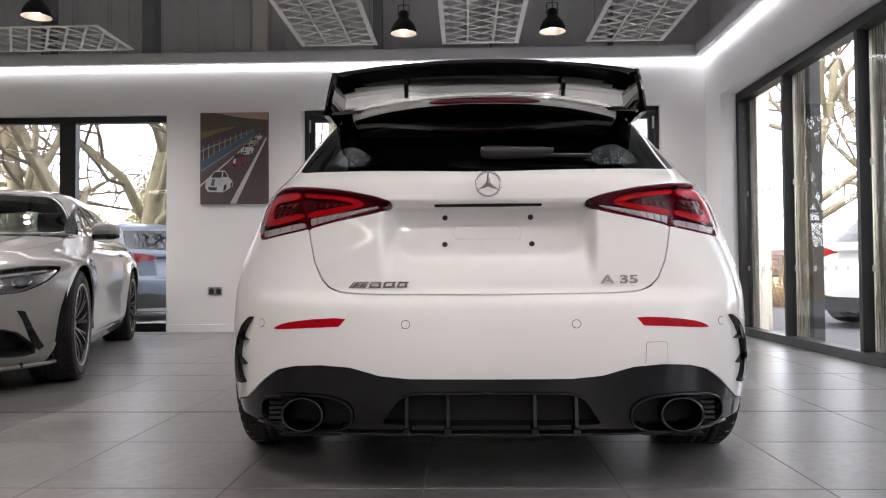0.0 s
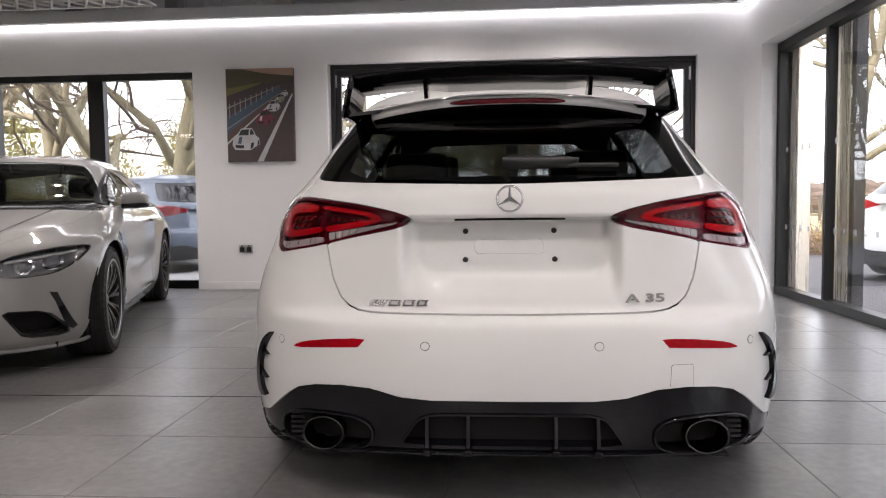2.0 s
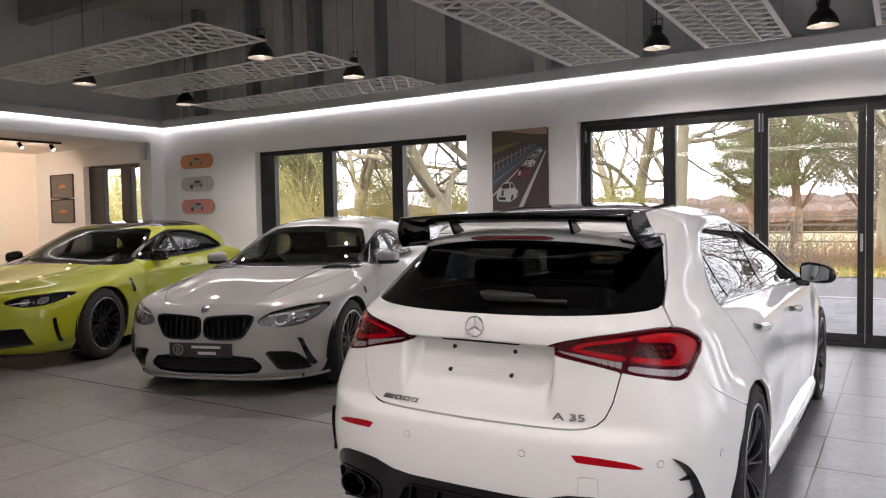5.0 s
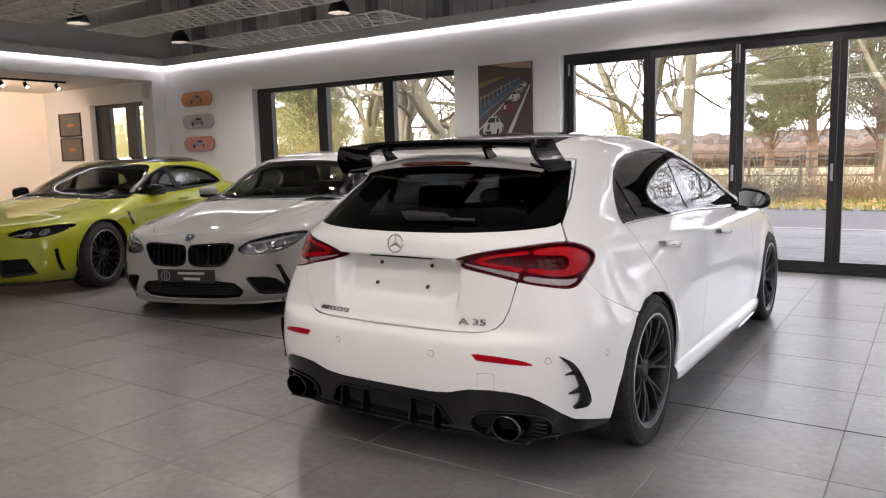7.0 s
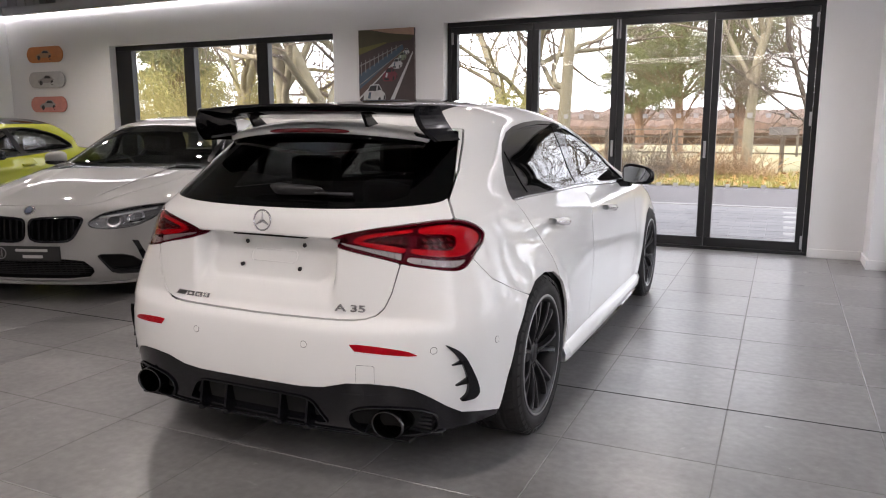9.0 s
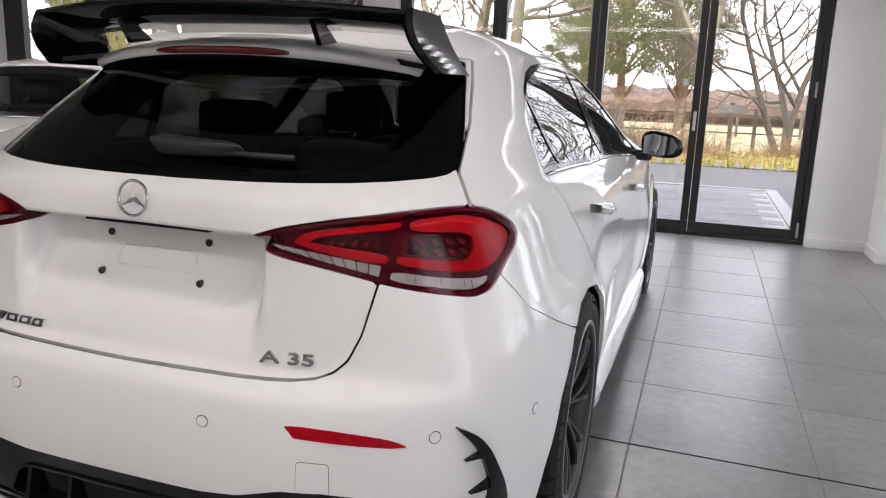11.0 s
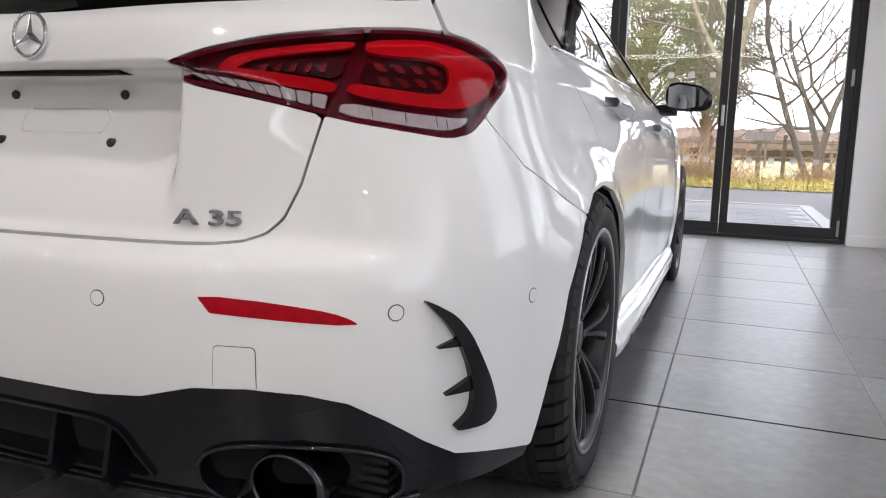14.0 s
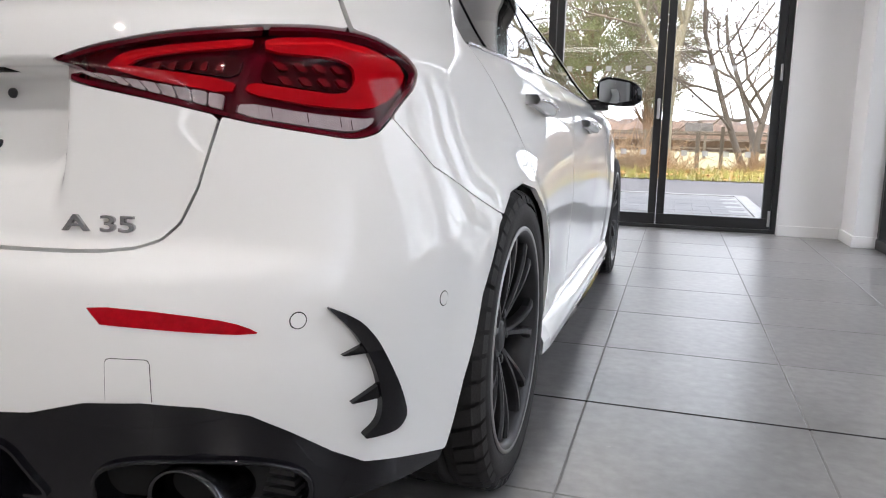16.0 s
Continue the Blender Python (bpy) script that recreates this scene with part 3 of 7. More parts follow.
HATCH = dict(
    n_rear=3.25, n_front=2.6,
    rear=[(0.12, 2.20), (0.20, 2.165), (0.30, 2.145), (0.42, 2.135), (0.50, 2.138), (0.555, 2.146), (0.575, 2.158), (0.588, 2.190), (0.60, 2.212), (0.625, 2.219), (0.70, 2.225),
          (0.80, 2.235), (0.87, 2.240), (0.93, 2.252), (0.952, 2.268), (0.972, 2.300), (1.10, 2.455), (1.225, 2.62), (1.27, 2.66), (1.31, 2.74), (1.35, 2.90), (1.385, 3.2), (1.398, 3.5), (1.40, 3.65)],
    rear_plain=[(0.12, 2.20), (0.20, 2.165), (0.30, 2.145), (0.42, 2.135), (0.50, 2.140), (0.58, 2.156), (0.66, 2.181), (0.74, 2.209), (0.82, 2.232), (0.88, 2.244), (0.93, 2.256), (0.972, 2.300), (1.10, 2.455),
                (1.225, 2.62), (1.27, 2.66), (1.31, 2.74), (1.35, 2.90), (1.385, 3.2), (1.398, 3.5), (1.40, 3.65)],
    rear_corner=[(0.12, 2.75), (0.3, 2.85), (0.7, 2.88), (0.9, 2.90), (1.0, 3.05), (1.2, 3.25), (1.3, 3.35), (1.385, 3.5), (1.40, 3.65)],
    front_corner=[(0.12, 5.85), (0.6, 5.85), (0.8, 5.5), (0.95, 4.95), (1.1, 4.65), (1.25, 4.2), (1.31, 3.95), (1.385, 3.7), (1.40, 3.65)],
    front=[(0.12, 6.45), (0.3, 6.56), (0.55, 6.55), (0.68, 6.45), (0.76, 6.2), (0.84, 5.75), (0.92, 5.42), (0.97, 5.28), (1.1, 5.02), (1.25, 4.66), (1.31, 4.44), (1.35, 4.2), (1.385, 3.85), (1.398, 3.72), (1.40, 3.65)],
    width=[(0.12, 0.80), (0.17, 0.845), (0.30, 0.872), (0.45, 0.885), (0.56, 0.885), (0.65, 0.873), (0.72, 0.853), (0.80, 0.822), (0.87, 0.800), (0.92, 0.778), (0.98, 0.738), (1.05, 0.703),
           (1.15, 0.655), (1.25, 0.598), (1.30, 0.555), (1.345, 0.48), (1.375, 0.37), (1.392, 0.22), (1.40, 0.0)],
    flare=hatch_flare, press=hatch_press)


# ---- carving parts out of a skin ----
def poly_sdf(poly, a, b):
    """Signed distance to a closed polygon in the plane (a, b), negative inside."""
    pts = np.array(poly, float)
    d = np.full(a.shape, 1e9)
    inside = np.zeros(a.shape, bool)
    for (x0, y0), (x1, y1) in zip(pts, np.roll(pts, -1, 0)):
        ex, ey = x1 - x0, y1 - y0
        t = np.clip(((a - x0) * ex + (b - y0) * ey) / (ex * ex + ey * ey + 1e-12), 0, 1)
        d = np.minimum(d, (a - x0 - t * ex) ** 2 + (b - y0 - t * ey) ** 2)
        cross = ((y0 > b) != (y1 > b)) & (a < (x1 - x0) * (b - y0) / (y1 - y0 + 1e-12) + x0)
        inside ^= cross
    d = np.sqrt(d)
    return np.where(inside, -d, d)


def soft_poly(pts, times=2):
    """Rounds a polygon's corners by cutting them."""
    p = np.array(pts, float)
    for _ in range(times):
        q = np.roll(p, -1, 0)
        p = np.stack([0.8 * p + 0.2 * q, 0.2 * p + 0.8 * q], 1).reshape(-1, 2)
    return p


def below(rows, a, b):
    """Signed height over a line given by (a, b) rows; negative under it."""
    r = np.array(rows, float)
    v = np.interp(a, r[:, 0], r[:, 1])
    slope = np.interp(a, (r[1:, 0] + r[:-1, 0]) / 2, np.diff(r[:, 1]) / np.diff(r[:, 0]))
    return (b - v) / np.sqrt(1 + slope ** 2)


def grid_normals(g):
    n = np.cross(np.gradient(g, axis=0), np.gradient(g, axis=1))
    return n / (np.linalg.norm(n, axis=-1, keepdims=True) + 1e-12)


def carve(name, g, sd, material, parent, origin, skirt=0.012, lift=0.0, flip=False, label=""):
    """A mesh of that part of the surface grid g where sd is negative, with its cut edges turned inwards."""
    nrm = grid_normals(g)
    if flip:
        nrm = -nrm
    g = g + nrm * lift - np.array(origin)
    nu, nv = sd.shape
    sd = np.where(np.abs(sd) < 1e-6, 1e-6, sd)
    ins = sd < 0
    idx = -np.ones((nu, nv), int)
    verts, faces = [], []
    full = ins[:-1, :-1] & ins[1:, :-1] & ins[1:, 1:] & ins[:-1, 1:]
    some = (ins[:-1, :-1] | ins[1:, :-1] | ins[1:, 1:] | ins[:-1, 1:]) & ~full
    used = np.zeros((nu, nv), bool)
    for du, dv in ((0, 0), (1, 0), (1, 1), (0, 1)):
        used[du:nu - 1 + du, dv:nv - 1 + dv] |= full
    idx[used] = np.arange(used.sum())
    verts = [tuple(v) for v in g[used]]
    i, j = np.nonzero(full)
    quads = np.stack([idx[i, j], idx[i + 1, j], idx[i + 1, j + 1], idx[i, j + 1]], 1)
    if flip:
        quads = quads[:, ::-1]
    faces = [tuple(q) for q in quads.tolist()]
    cut = {}

    def corner(u, v):
        if idx[u, v] < 0:
            idx[u, v] = len(verts)
            verts.append(tuple(g[u, v]))
        return int(idx[u, v])

    def crossing(a, b):
        key = (a, b) if a < b else (b, a)
        if key not in cut:
            t = sd[a] / (sd[a] - sd[b])
            p = g[a] + (g[b] - g[a]) * t
            n = nrm[a] + (nrm[b] - nrm[a]) * t
            cut[key] = (len(verts), p, n)
            verts.append(tuple(p))
        return cut[key]

    wall = {}

    def wall_pair(c):
        if c[0] not in wall:
            k = len(verts)
            verts.append(tuple(c[1]))
            verts.append(tuple(c[1] - c[2] * skirt))
            wall[c[0]] = (k, k + 1)
        return wall[c[0]]

    for u, v in zip(*np.nonzero(some)):
        ring = [(u, v), (u + 1, v), (u + 1, v + 1), (u, v + 1)]
        loop, marks = [], []
        for a, b in zip(ring, ring[1:] + ring[:1]):
            if ins[a]:
                loop.append(corner(*a))
            if ins[a] != ins[b]:
                c = crossing(a, b)
                loop.append(c[0])
                marks.append((c, bool(ins[a])))
        if len(loop) > 2:
            faces.append(tuple(loop[::-1] if flip else loop))
        if skirt and len(marks) in (2, 4):
            if len(marks) == 2:
                pairs = [(marks[0], marks[1])]
            else:
                pairs = [(marks[0], marks[1]), (marks[2], marks[3])]
            for (c1, leaving), (c2, _) in pairs:
                a, b = (c1, c2) if leaving else (c2, c1)
                (a0, a1), (b0, b1) = wall_pair(a), wall_pair(b)
                f = (b0, a0, a1, b1)
                faces.append(f[::-1] if flip else f)
    ob = mesh_object(name, verts, faces, material, parent, True, label)
    return ob


def sweep(name, pts, r, material, parent, label="", cyclic=False, res=6):
    """A round bar along points, as a mesh."""
    bm = bmesh.new()
    pts = [Vector(p) for p in pts]
    n = len(pts)
    rings = []
    for i, p in enumerate(pts):
        a = pts[i - 1] if i or cyclic else pts[0]
        b = pts[(i + 1) % n] if i < n - 1 or cyclic else pts[-1]
        q = (b - a).to_track_quat("Z", "Y")
        rings.append([bm.verts.new(p + q @ Vector((r * math.cos(k * 2 * math.pi / res), r * math.sin(k * 2 * math.pi / res), 0))) for k in range(res)])
    pairs = list(zip(rings, rings[1:])) + ([(rings[-1], rings[0])] if cyclic else [])
    for a, b in pairs:
        for k in range(res):
            bm.faces.new((a[k], a[(k + 1) % res], b[(k + 1) % res], b[k]))
    if not cyclic:
        bm.faces.new(rings[0][::-1])
        bm.faces.new(rings[-1])
    return part(name, bm, material, parent, label, True)


# ---- wheels ----
AXLE = Matrix.Rotation(math.radians(90), 4, "Y")      # turns the lathe's z into x


def wheel(parent, at, side, r, width, rim_r, style, name="wheel", rim_material=None, turn=0.0):
    """A wheel whose outer face looks along x times side. style: (spoke pairs, spread in degrees, twist, spoke width)."""
    rim_material = rim_material or M_RIM
    w = empty(name, at)
    w.parent = parent
    w.matrix_basis = pose(*at, turn, 0, 0 if side > 0 else 180)
    h = width / 2
    bm = bmesh.new()
    prof = [(rim_r - 0.012, -h * 0.85), (rim_r + 0.006, -h * 0.93), (rim_r + 0.022, -h * 0.99), (r - 0.035, -h * 1.0), (r - 0.030, -h * 0.93), (r - 0.018, -h * 0.84)]
    ribs = 4
    for k in range(ribs):
        a = -h * 0.52 + k * h * 1.04 / ribs
        b = a + h * 1.04 / ribs
        prof += [(r - 0.009, a), (r - 0.001, a + 0.003), (r, (a + b) / 2), (r - 0.001, b - 0.006), (r - 0.009, b - 0.003)]
    prof += [(r - 0.018, h * 0.84), (r - 0.030, h * 0.93), (r - 0.035, h * 1.0), (rim_r + 0.030, h * 0.99), (rim_r + 0.024, h * 0.995), (rim_r + 0.006, h * 0.93), (rim_r - 0.012, h * 0.85)]
    lathe(bm, prof, 72, AXLE)
    part("tyre", bm, M_TYRE, w, "black low-profile rubber tyre", True)
    for s in (-1, 1):                                  # shoulder blocks
        bm = bmesh.new()
        for i in range(46):
            a0, a1 = 2 * math.pi * i / 46, 2 * math.pi * (i + 0.80) / 46
            vs = []
            for a in (a0, a1):
                skew = 0.03
                for x, rr in ((h * 0.985, r - 0.027), (h * 0.940, r - 0.010), (h * 0.81, r + 0.0008), (h * 0.46, r + 0.0022)):
                    aa = a + skew * (1 - x / h) * 4
                    vs.append(bm.verts.new((s * x, -rr * math.sin(aa), rr * math.cos(aa))))
            for k in range(3):
                f = (vs[k], vs[k + 1], vs[k + 5], vs[k + 4])
                bm.faces.new(f if s > 0 else f[::-1])
        part("tread", bm, M_TYRE, w)["kind"] = "stuff"
    bm = bmesh.new()
    lathe(bm, [(rim_r + 0.004, h * 0.90), (rim_r + 0.006, h * 0.95), (rim_r - 0.004, h * 0.965), (rim_r - 0.014, h * 0.90), (rim_r - 0.022, h * 0.6), (rim_r - 0.03, -h * 0.7), (rim_r + 0.002, -h * 0.9)], 72, AXLE)
    part("rim", bm, rim_material, w, "", True)
    pairs, spread, twist, sw = style
    for i in range(pairs):
        for k in ((-1, 1) if spread else (0,)):
            a = 2 * math.pi * i / pairs
            bm = bmesh.new()
            n = 7
            rings = []
            for j in range(n):
                t = j / (n - 1)
                rr = 0.045 + (rim_r - 0.020 - 0.045) * t
                ang = a + k * math.radians(spread) * (0.35 + 0.65 * t) + twist * t
                x = h * (0.62 + 0.26 * math.sin(t * math.pi * 0.55))
                ww = sw * (0.62 + 0.25 * t * t + (0.5 * (t - 0.85) / 0.15 if t > 0.85 else 0))
                dpt = 0.030 - 0.008 * t
                c = Vector((0, -rr * math.sin(ang), rr * math.cos(ang)))
                tan = Vector((0, -math.cos(ang), -math.sin(ang)))
                rings.append([bm.verts.new(c + tan * q * ww + Vector((x + e, 0, 0))) for q, e in ((-0.5, -dpt), (-0.5, -0.006), (-0.34, 0), (0.34, 0), (0.5, -0.006), (0.5, -dpt))])
            for u, v in zip(rings, rings[1:]):
                for q in range(6):
                    bm.faces.new((u[q], u[(q + 1) % 6], v[(q + 1) % 6], v[q]))
            part("spoke", bm, rim_material, w)
    bm = bmesh.new()
    lathe(bm, [(0.0, h * 0.66), (0.03, h * 0.66), (0.034, h * 0.64), (0.036, h * 0.60), (0.064, h * 0.60), (0.072, h * 0.55), (0.074, h * 0.30)], 32, AXLE)
    part("hub", bm, rim_material, w, "", True)
    bm = bmesh.new()
    lathe(bm, [(rim_r + 0.005, h * 0.952), (rim_r + 0.004, h * 0.975), (rim_r - 0.001, h * 0.978), (rim_r - 0.004, h * 0.967)], 72, AXLE)
    part("rim_edge", bm, M_RIMEDGE, w, "bright machined rim edge", True)
    for i in range(5):
        bm = bmesh.new()
        a = 2 * math.pi * (i + 0.5) / 5
        m = Matrix.Translation((h * 0.54, -0.055 * math.sin(a), 0.055 * math.cos(a))) @ AXLE
        lathe(bm, [(0.011, 0), (0.011, 0.012), (0.008, 0.014), (0.0, 0.014)], 6, m)
        part("bolt", bm, M_BLACK, w)
    bm = bmesh.new()
    lathe(bm, [(0.07, h * 0.18), (rim_r - 0.065, h * 0.18), (rim_r - 0.065, h * 0.08), (0.07, h * 0.08)], 40, AXLE)
    part("brake_disc", bm, M_DISC, w, "", False)
    return w

HO = (0.0, 4.29, 0.0)                    # the car's own origin, in its skin's numbers
US = 1.42                                # metres along the rear corner for one unit of p
car = tagged(empty("hatchback_car", (0.104, 4.29, 0)), "white five-door hatchback with black rear wing and diffuser", "car")

LAMP = soft_poly([(u * US, z) for u, z in [(0.214, 0.868), (0.248, 0.884), (0.278, 0.894), (0.316, 0.904), (0.354, 0.913), (0.422, 0.924), (0.47, 0.931), (0.536, 0.937), (0.598, 0.934), (0.630, 0.926),
                  (0.664, 0.911), (0.690, 0.894), (0.700, 0.876), (0.680, 0.846), (0.650, 0.824), (0.610, 0.786), (0.590, 0.770), (0.556, 0.761), (0.506, 0.769), (0.442, 0.781), (0.408, 0.790),
                  (0.344, 0.810), (0.252, 0.834), (0.222, 0.847)]], 1)
GATE = [(-0.1, 0.586), (0.28, 0.589), (0.36, 0.590), (0.41, 0.592), (0.452, 0.597), (0.484, 0.609), (0.510, 0.634), (0.534, 0.687), (0.546, 0.739), (0.557, 0.791), (0.60, 0.86), (0.66, 0.925),
        (0.685, 0.937), (0.638, 0.998), (0.612, 1.10), (0.572, 1.2), (0.548, 1.252), (0.46, 1.262), (-0.1, 1.272)]
SCREEN = [(-0.1, 0.966), (0.07, 0.966), (0.26, 0.970), (0.36, 0.973), (0.46, 0.977), (0.54, 0.982), (0.60, 0.988), (0.624, 0.994), (0.634, 1.006), (0.629, 1.035), (0.603, 1.105), (0.563, 1.198),
          (0.540, 1.248), (-0.1, 1.256)]
SIDEGLASS = [(2.915, 0.966), (2.922, 1.005), (2.962, 1.065), (3.022, 1.132), (3.10, 1.190), (3.22, 1.236), (3.36, 1.262), (3.55, 1.280), (3.80, 1.292), (4.03, 1.289), (4.248, 1.264), (4.472, 1.195), (4.735, 1.083), (4.90, 0.965), (4.94, 0.905),
             (4.786, 0.908), (4.507, 0.918), (3.949, 0.948), (3.206, 0.962)]
WINDSCREEN = [(-0.1, 0.985), (0.60, 0.975), (0.64, 1.0), (0.50, 1.26), (0.42, 1.30), (-0.1, 1.315)]
ARCH_R = [(2.47, 0.05), (2.52, 0.22), (2.545, 0.35), (2.60, 0.49), (2.70, 0.605), (2.82, 0.658), (2.95, 0.668), (3.08, 0.648), (3.19, 0.585), (3.265, 0.48), (3.305, 0.36), (3.32, 0.22), (3.32, 0.05)]
ARCH_F = [(5.27, 0.05), (5.275, 0.22), (5.30, 0.38), (5.37, 0.52), (5.49, 0.625), (5.66, 0.663), (5.83, 0.625), (5.95, 0.52), (6.02, 0.38), (6.05, 0.22), (6.05, 0.05)]
DOOR_R = [(2.93, 1.0), (2.93, 0.955), (2.965, 0.864), (3.116, 0.694), (3.185, 0.524), (3.235, 0.40), (3.29, 0.235), (3.86, 0.235), (3.89, 0.40), (3.895, 0.544), (3.86, 0.77), (3.90, 0.945), (3.95, 1.0)]
DOOR_F = [(3.95, 1.0), (3.90, 0.945), (3.86, 0.77), (3.895, 0.544), (3.89, 0.40), (3.86, 0.235), (5.02, 0.235), (5.10, 0.5), (5.06, 0.78), (4.96, 0.885), (4.96, 1.0)]
SEAM = [(0.0, 0.80), (0.40 * US, 0.80), (0.62 * US, 0.800), (0.632 * US, 0.784), (0.682 * US, 0.719), (0.77 * US, 0.671), (0.858 * US, 0.629), (0.95 * US, 0.60), (1.5 * US, 0.30)]
VALANCE = [(0.0, 0.345), (0.156 * US, 0.346), (0.214 * US, 0.354), (0.248 * US, 0.368), (0.274 * US, 0.378), (0.334 * US, 0.383), (0.392 * US, 0.378), (0.438 * US, 0.364), (0.48 * US, 0.333),
           (0.528 * US, 0.292), (0.572 * US, 0.262), (0.65 * US, 0.244), (0.728 * US, 0.225), (1.0 * US, 0.19), (1.5 * US, 0.1)]


def hatch_grid(p, z):
    pp, zz = np.meshgrid(p, z, indexing="ij")
    g = shell(HATCH, np.abs(pp), zz)
    g[..., 0] *= np.sign(pp) + (pp == 0)
    return pp, g


def hatch_fields(pp, g):
    p, x, y, z = np.abs(pp), np.abs(g[..., 0]), g[..., 1], g[..., 2]
    far = np.full(p.shape, 1.0)
    u = p * US
    f = dict(u=u, x=x, y=y, z=z)
    f["lamp"] = np.where(p < 1, poly_sdf(LAMP, u, z), far)
    f["gate"] = np.where(p < 1, poly_sdf(GATE, x, z), far)
    f["screen"] = np.where(p < 1, poly_sdf(SCREEN, x, z), far)
    f["side"] = poly_sdf(SIDEGLASS, y, z)
    f["wind"] = np.where(p > 2, poly_sdf(WINDSCREEN, x, z), far)
    f["arch"] = np.minimum(poly_sdf(ARCH_R, y, z), poly_sdf(ARCH_F, y, z))
    f["door_r"], f["door_f"] = poly_sdf(DOOR_R, y, z), poly_sdf(DOOR_F, y, z)
    f["seam"] = np.where(p < 1.05, below(SEAM, u, z), far)
    f["valance"] = np.where(p < 1.05, below(VALANCE, u, z), far)
    return f


ZS = np.concatenate([np.linspace(0.13, 1.28, 150), 1.28 + 0.12 * np.sin(np.linspace(0, math.pi / 2, 26))[1:]])
PR, PS, PF = np.linspace(0, 1, 180, False), np.linspace(1, 2, 190, False), np.linspace(2, 3, 60)
PH = np.concatenate([PR, PS, PF])
PFULL = np.concatenate([-PH[:0:-1], PH])
pp, gg = hatch_grid(PFULL, ZS)
F = hatch_fields(pp, gg)
GAP = 0.0022
F["roof"] = np.maximum.reduce([F["x"] - 0.43, 2.86 - F["y"], F["y"] - 4.15, 1.312 - F["z"]])
big = np.maximum.reduce([-F["screen"], -F["side"], -F["wind"], -F["lamp"] + 0.001, -F["arch"], -F["gate"] + GAP, -F["seam"] + 0.0014, -F["door_r"] + GAP, -F["door_f"] + GAP, 0.19 - F["z"], -F["roof"] + 0.001])
carve("glass_roof", gg, F["roof"] + 0.001, M_GLOSSB, car, HO, label="dark glass roof panel")
carve("body", gg, big, M_WHITE, car, HO, label="glossy white painted body shell")
k = slice(len(PFULL) // 2 - 185, len(PFULL) // 2 + 186)
ks = {n: v[k] for n, v in F.items()}
carve("tailgate", gg[k], np.maximum.reduce([ks["gate"] + GAP, -ks["screen"], -ks["lamp"] + 0.001]), M_WHITE, car, HO, label="white tailgate with recessed plate field")
k2 = slice(len(PFULL) // 2 - 200, len(PFULL) // 2 + 201)
kb = {n: v[k2] for n, v in F.items()}
carve("rear_bumper", gg[k2], np.maximum.reduce([kb["seam"] + 0.0014, -kb["gate"] + GAP, -kb["lamp"] + 0.001, -kb["valance"] + 0.0012, -kb["arch"], kb["u"] - 1.3 * US]), M_WHITE, car, HO, label="white rear bumper")
for s, w in ((1, "right"), (-1, "left")):
    half = slice(len(PFULL) // 2 + 150, len(PFULL)) if s > 0 else slice(0, len(PFULL) // 2 - 150)
    fs = {n: v[half] for n, v in F.items()}
    for d in ("door_r", "door_f"):
        other = "door_f" if d == "door_r" else "door_r"
        door = carve("rear_door" if d == "door_r" else "front_door", gg[half], np.maximum.reduce([fs[d] + GAP, -fs["side"], -fs["arch"], -fs[other]]), M_WHITE, car, HO)
        # pull handle in its dished pocket
        y0, z0 = (3.24, 0.846) if d == "door_r" else (4.225, 0.807)
        hx = 0.853 if d == "door_r" else 0.866
        bm = bmesh.new()
        rings = []
        for i in range(9):
            t = i / 8
            yy = y0 - 0.115 + 0.23 * t
            out = 0.022 + 0.020 * math.sin(math.pi * t) ** 0.6
            zz = z0 + 0.012 - 0.024 * t
            hh = 0.012 + 0.006 * math.sin(math.pi * t)
            rings.append([bm.verts.new((s * (hx + out + e) - HO[0], yy - HO[1], zz + q)) for e, q in ((-0.03, -hh), (0.0, -hh), (0.007, 0), (0.0, hh), (-0.03, hh))])
        for a, b in zip(rings, rings[1:]):
            for i in range(5):
                bm.faces.new((a[i], a[(i + 1) % 5], b[(i + 1) % 5], b[i]))
        hnd = part("door_handle", bm, M_WHITE, door, "white door handle with a chrome strip", True)
        hnd.matrix_parent_inverse = Matrix()
        strip = [(s * (hx + 0.03 + 0.019 * math.sin(math.pi * t / 8) ** 0.6), y0 - 0.105 + 0.21 * t / 8 - HO[1], z0 - 0.001 + 0.012 - 0.024 * t / 8) for t in range(9)]
        sweep("chrome_strip", strip, 0.0035, M_CHROME, door)
    # daylight opening: black surround, three panes, belt strip
    carve("window_surround", gg[half], np.maximum(fs["side"], -(fs["side"] + 0.018)), M_GLOSSB, car, HO, lift=-0.002)
    sill = [(2.93, 0.966), (3.206, 0.964), (3.5, 0.957), (3.949, 0.950), (4.507, 0.920), (4.9, 0.908)]
    pts = []
    for yy in np.linspace(2.93, 4.9, 24):
        zz = float(np.interp(yy, [a for a, _ in sill], [b for _, b in sill]))
        col = np.argmin(np.abs(gg[half][..., 1] - yy) + 5 * np.abs(gg[half][..., 2] - zz))
        xx = gg[half].reshape(-1, 3)[col][0]
        pts.append((xx + s * 0.002, yy - HO[1], zz))
    sweep("belt_strip", pts, 0.006, M_CHROME, car, "thin bright belt strip")
    y, z = fs["y"], fs["z"]
    bp0 = poly_sdf([(4.035, 1.32), (3.845, 0.90), (3.965, 0.90), (4.205, 1.32)], y, z)
    qp = poly_sdf([(3.075, 1.24), (3.155, 0.90), (3.195, 0.90), (3.115, 1.24)], y, z)
    for post in (bp0, qp):
        carve("pillar_trim", gg[half], np.maximum(post, fs["side"] + 0.01), M_GLOSSB, car, HO, lift=-0.003)
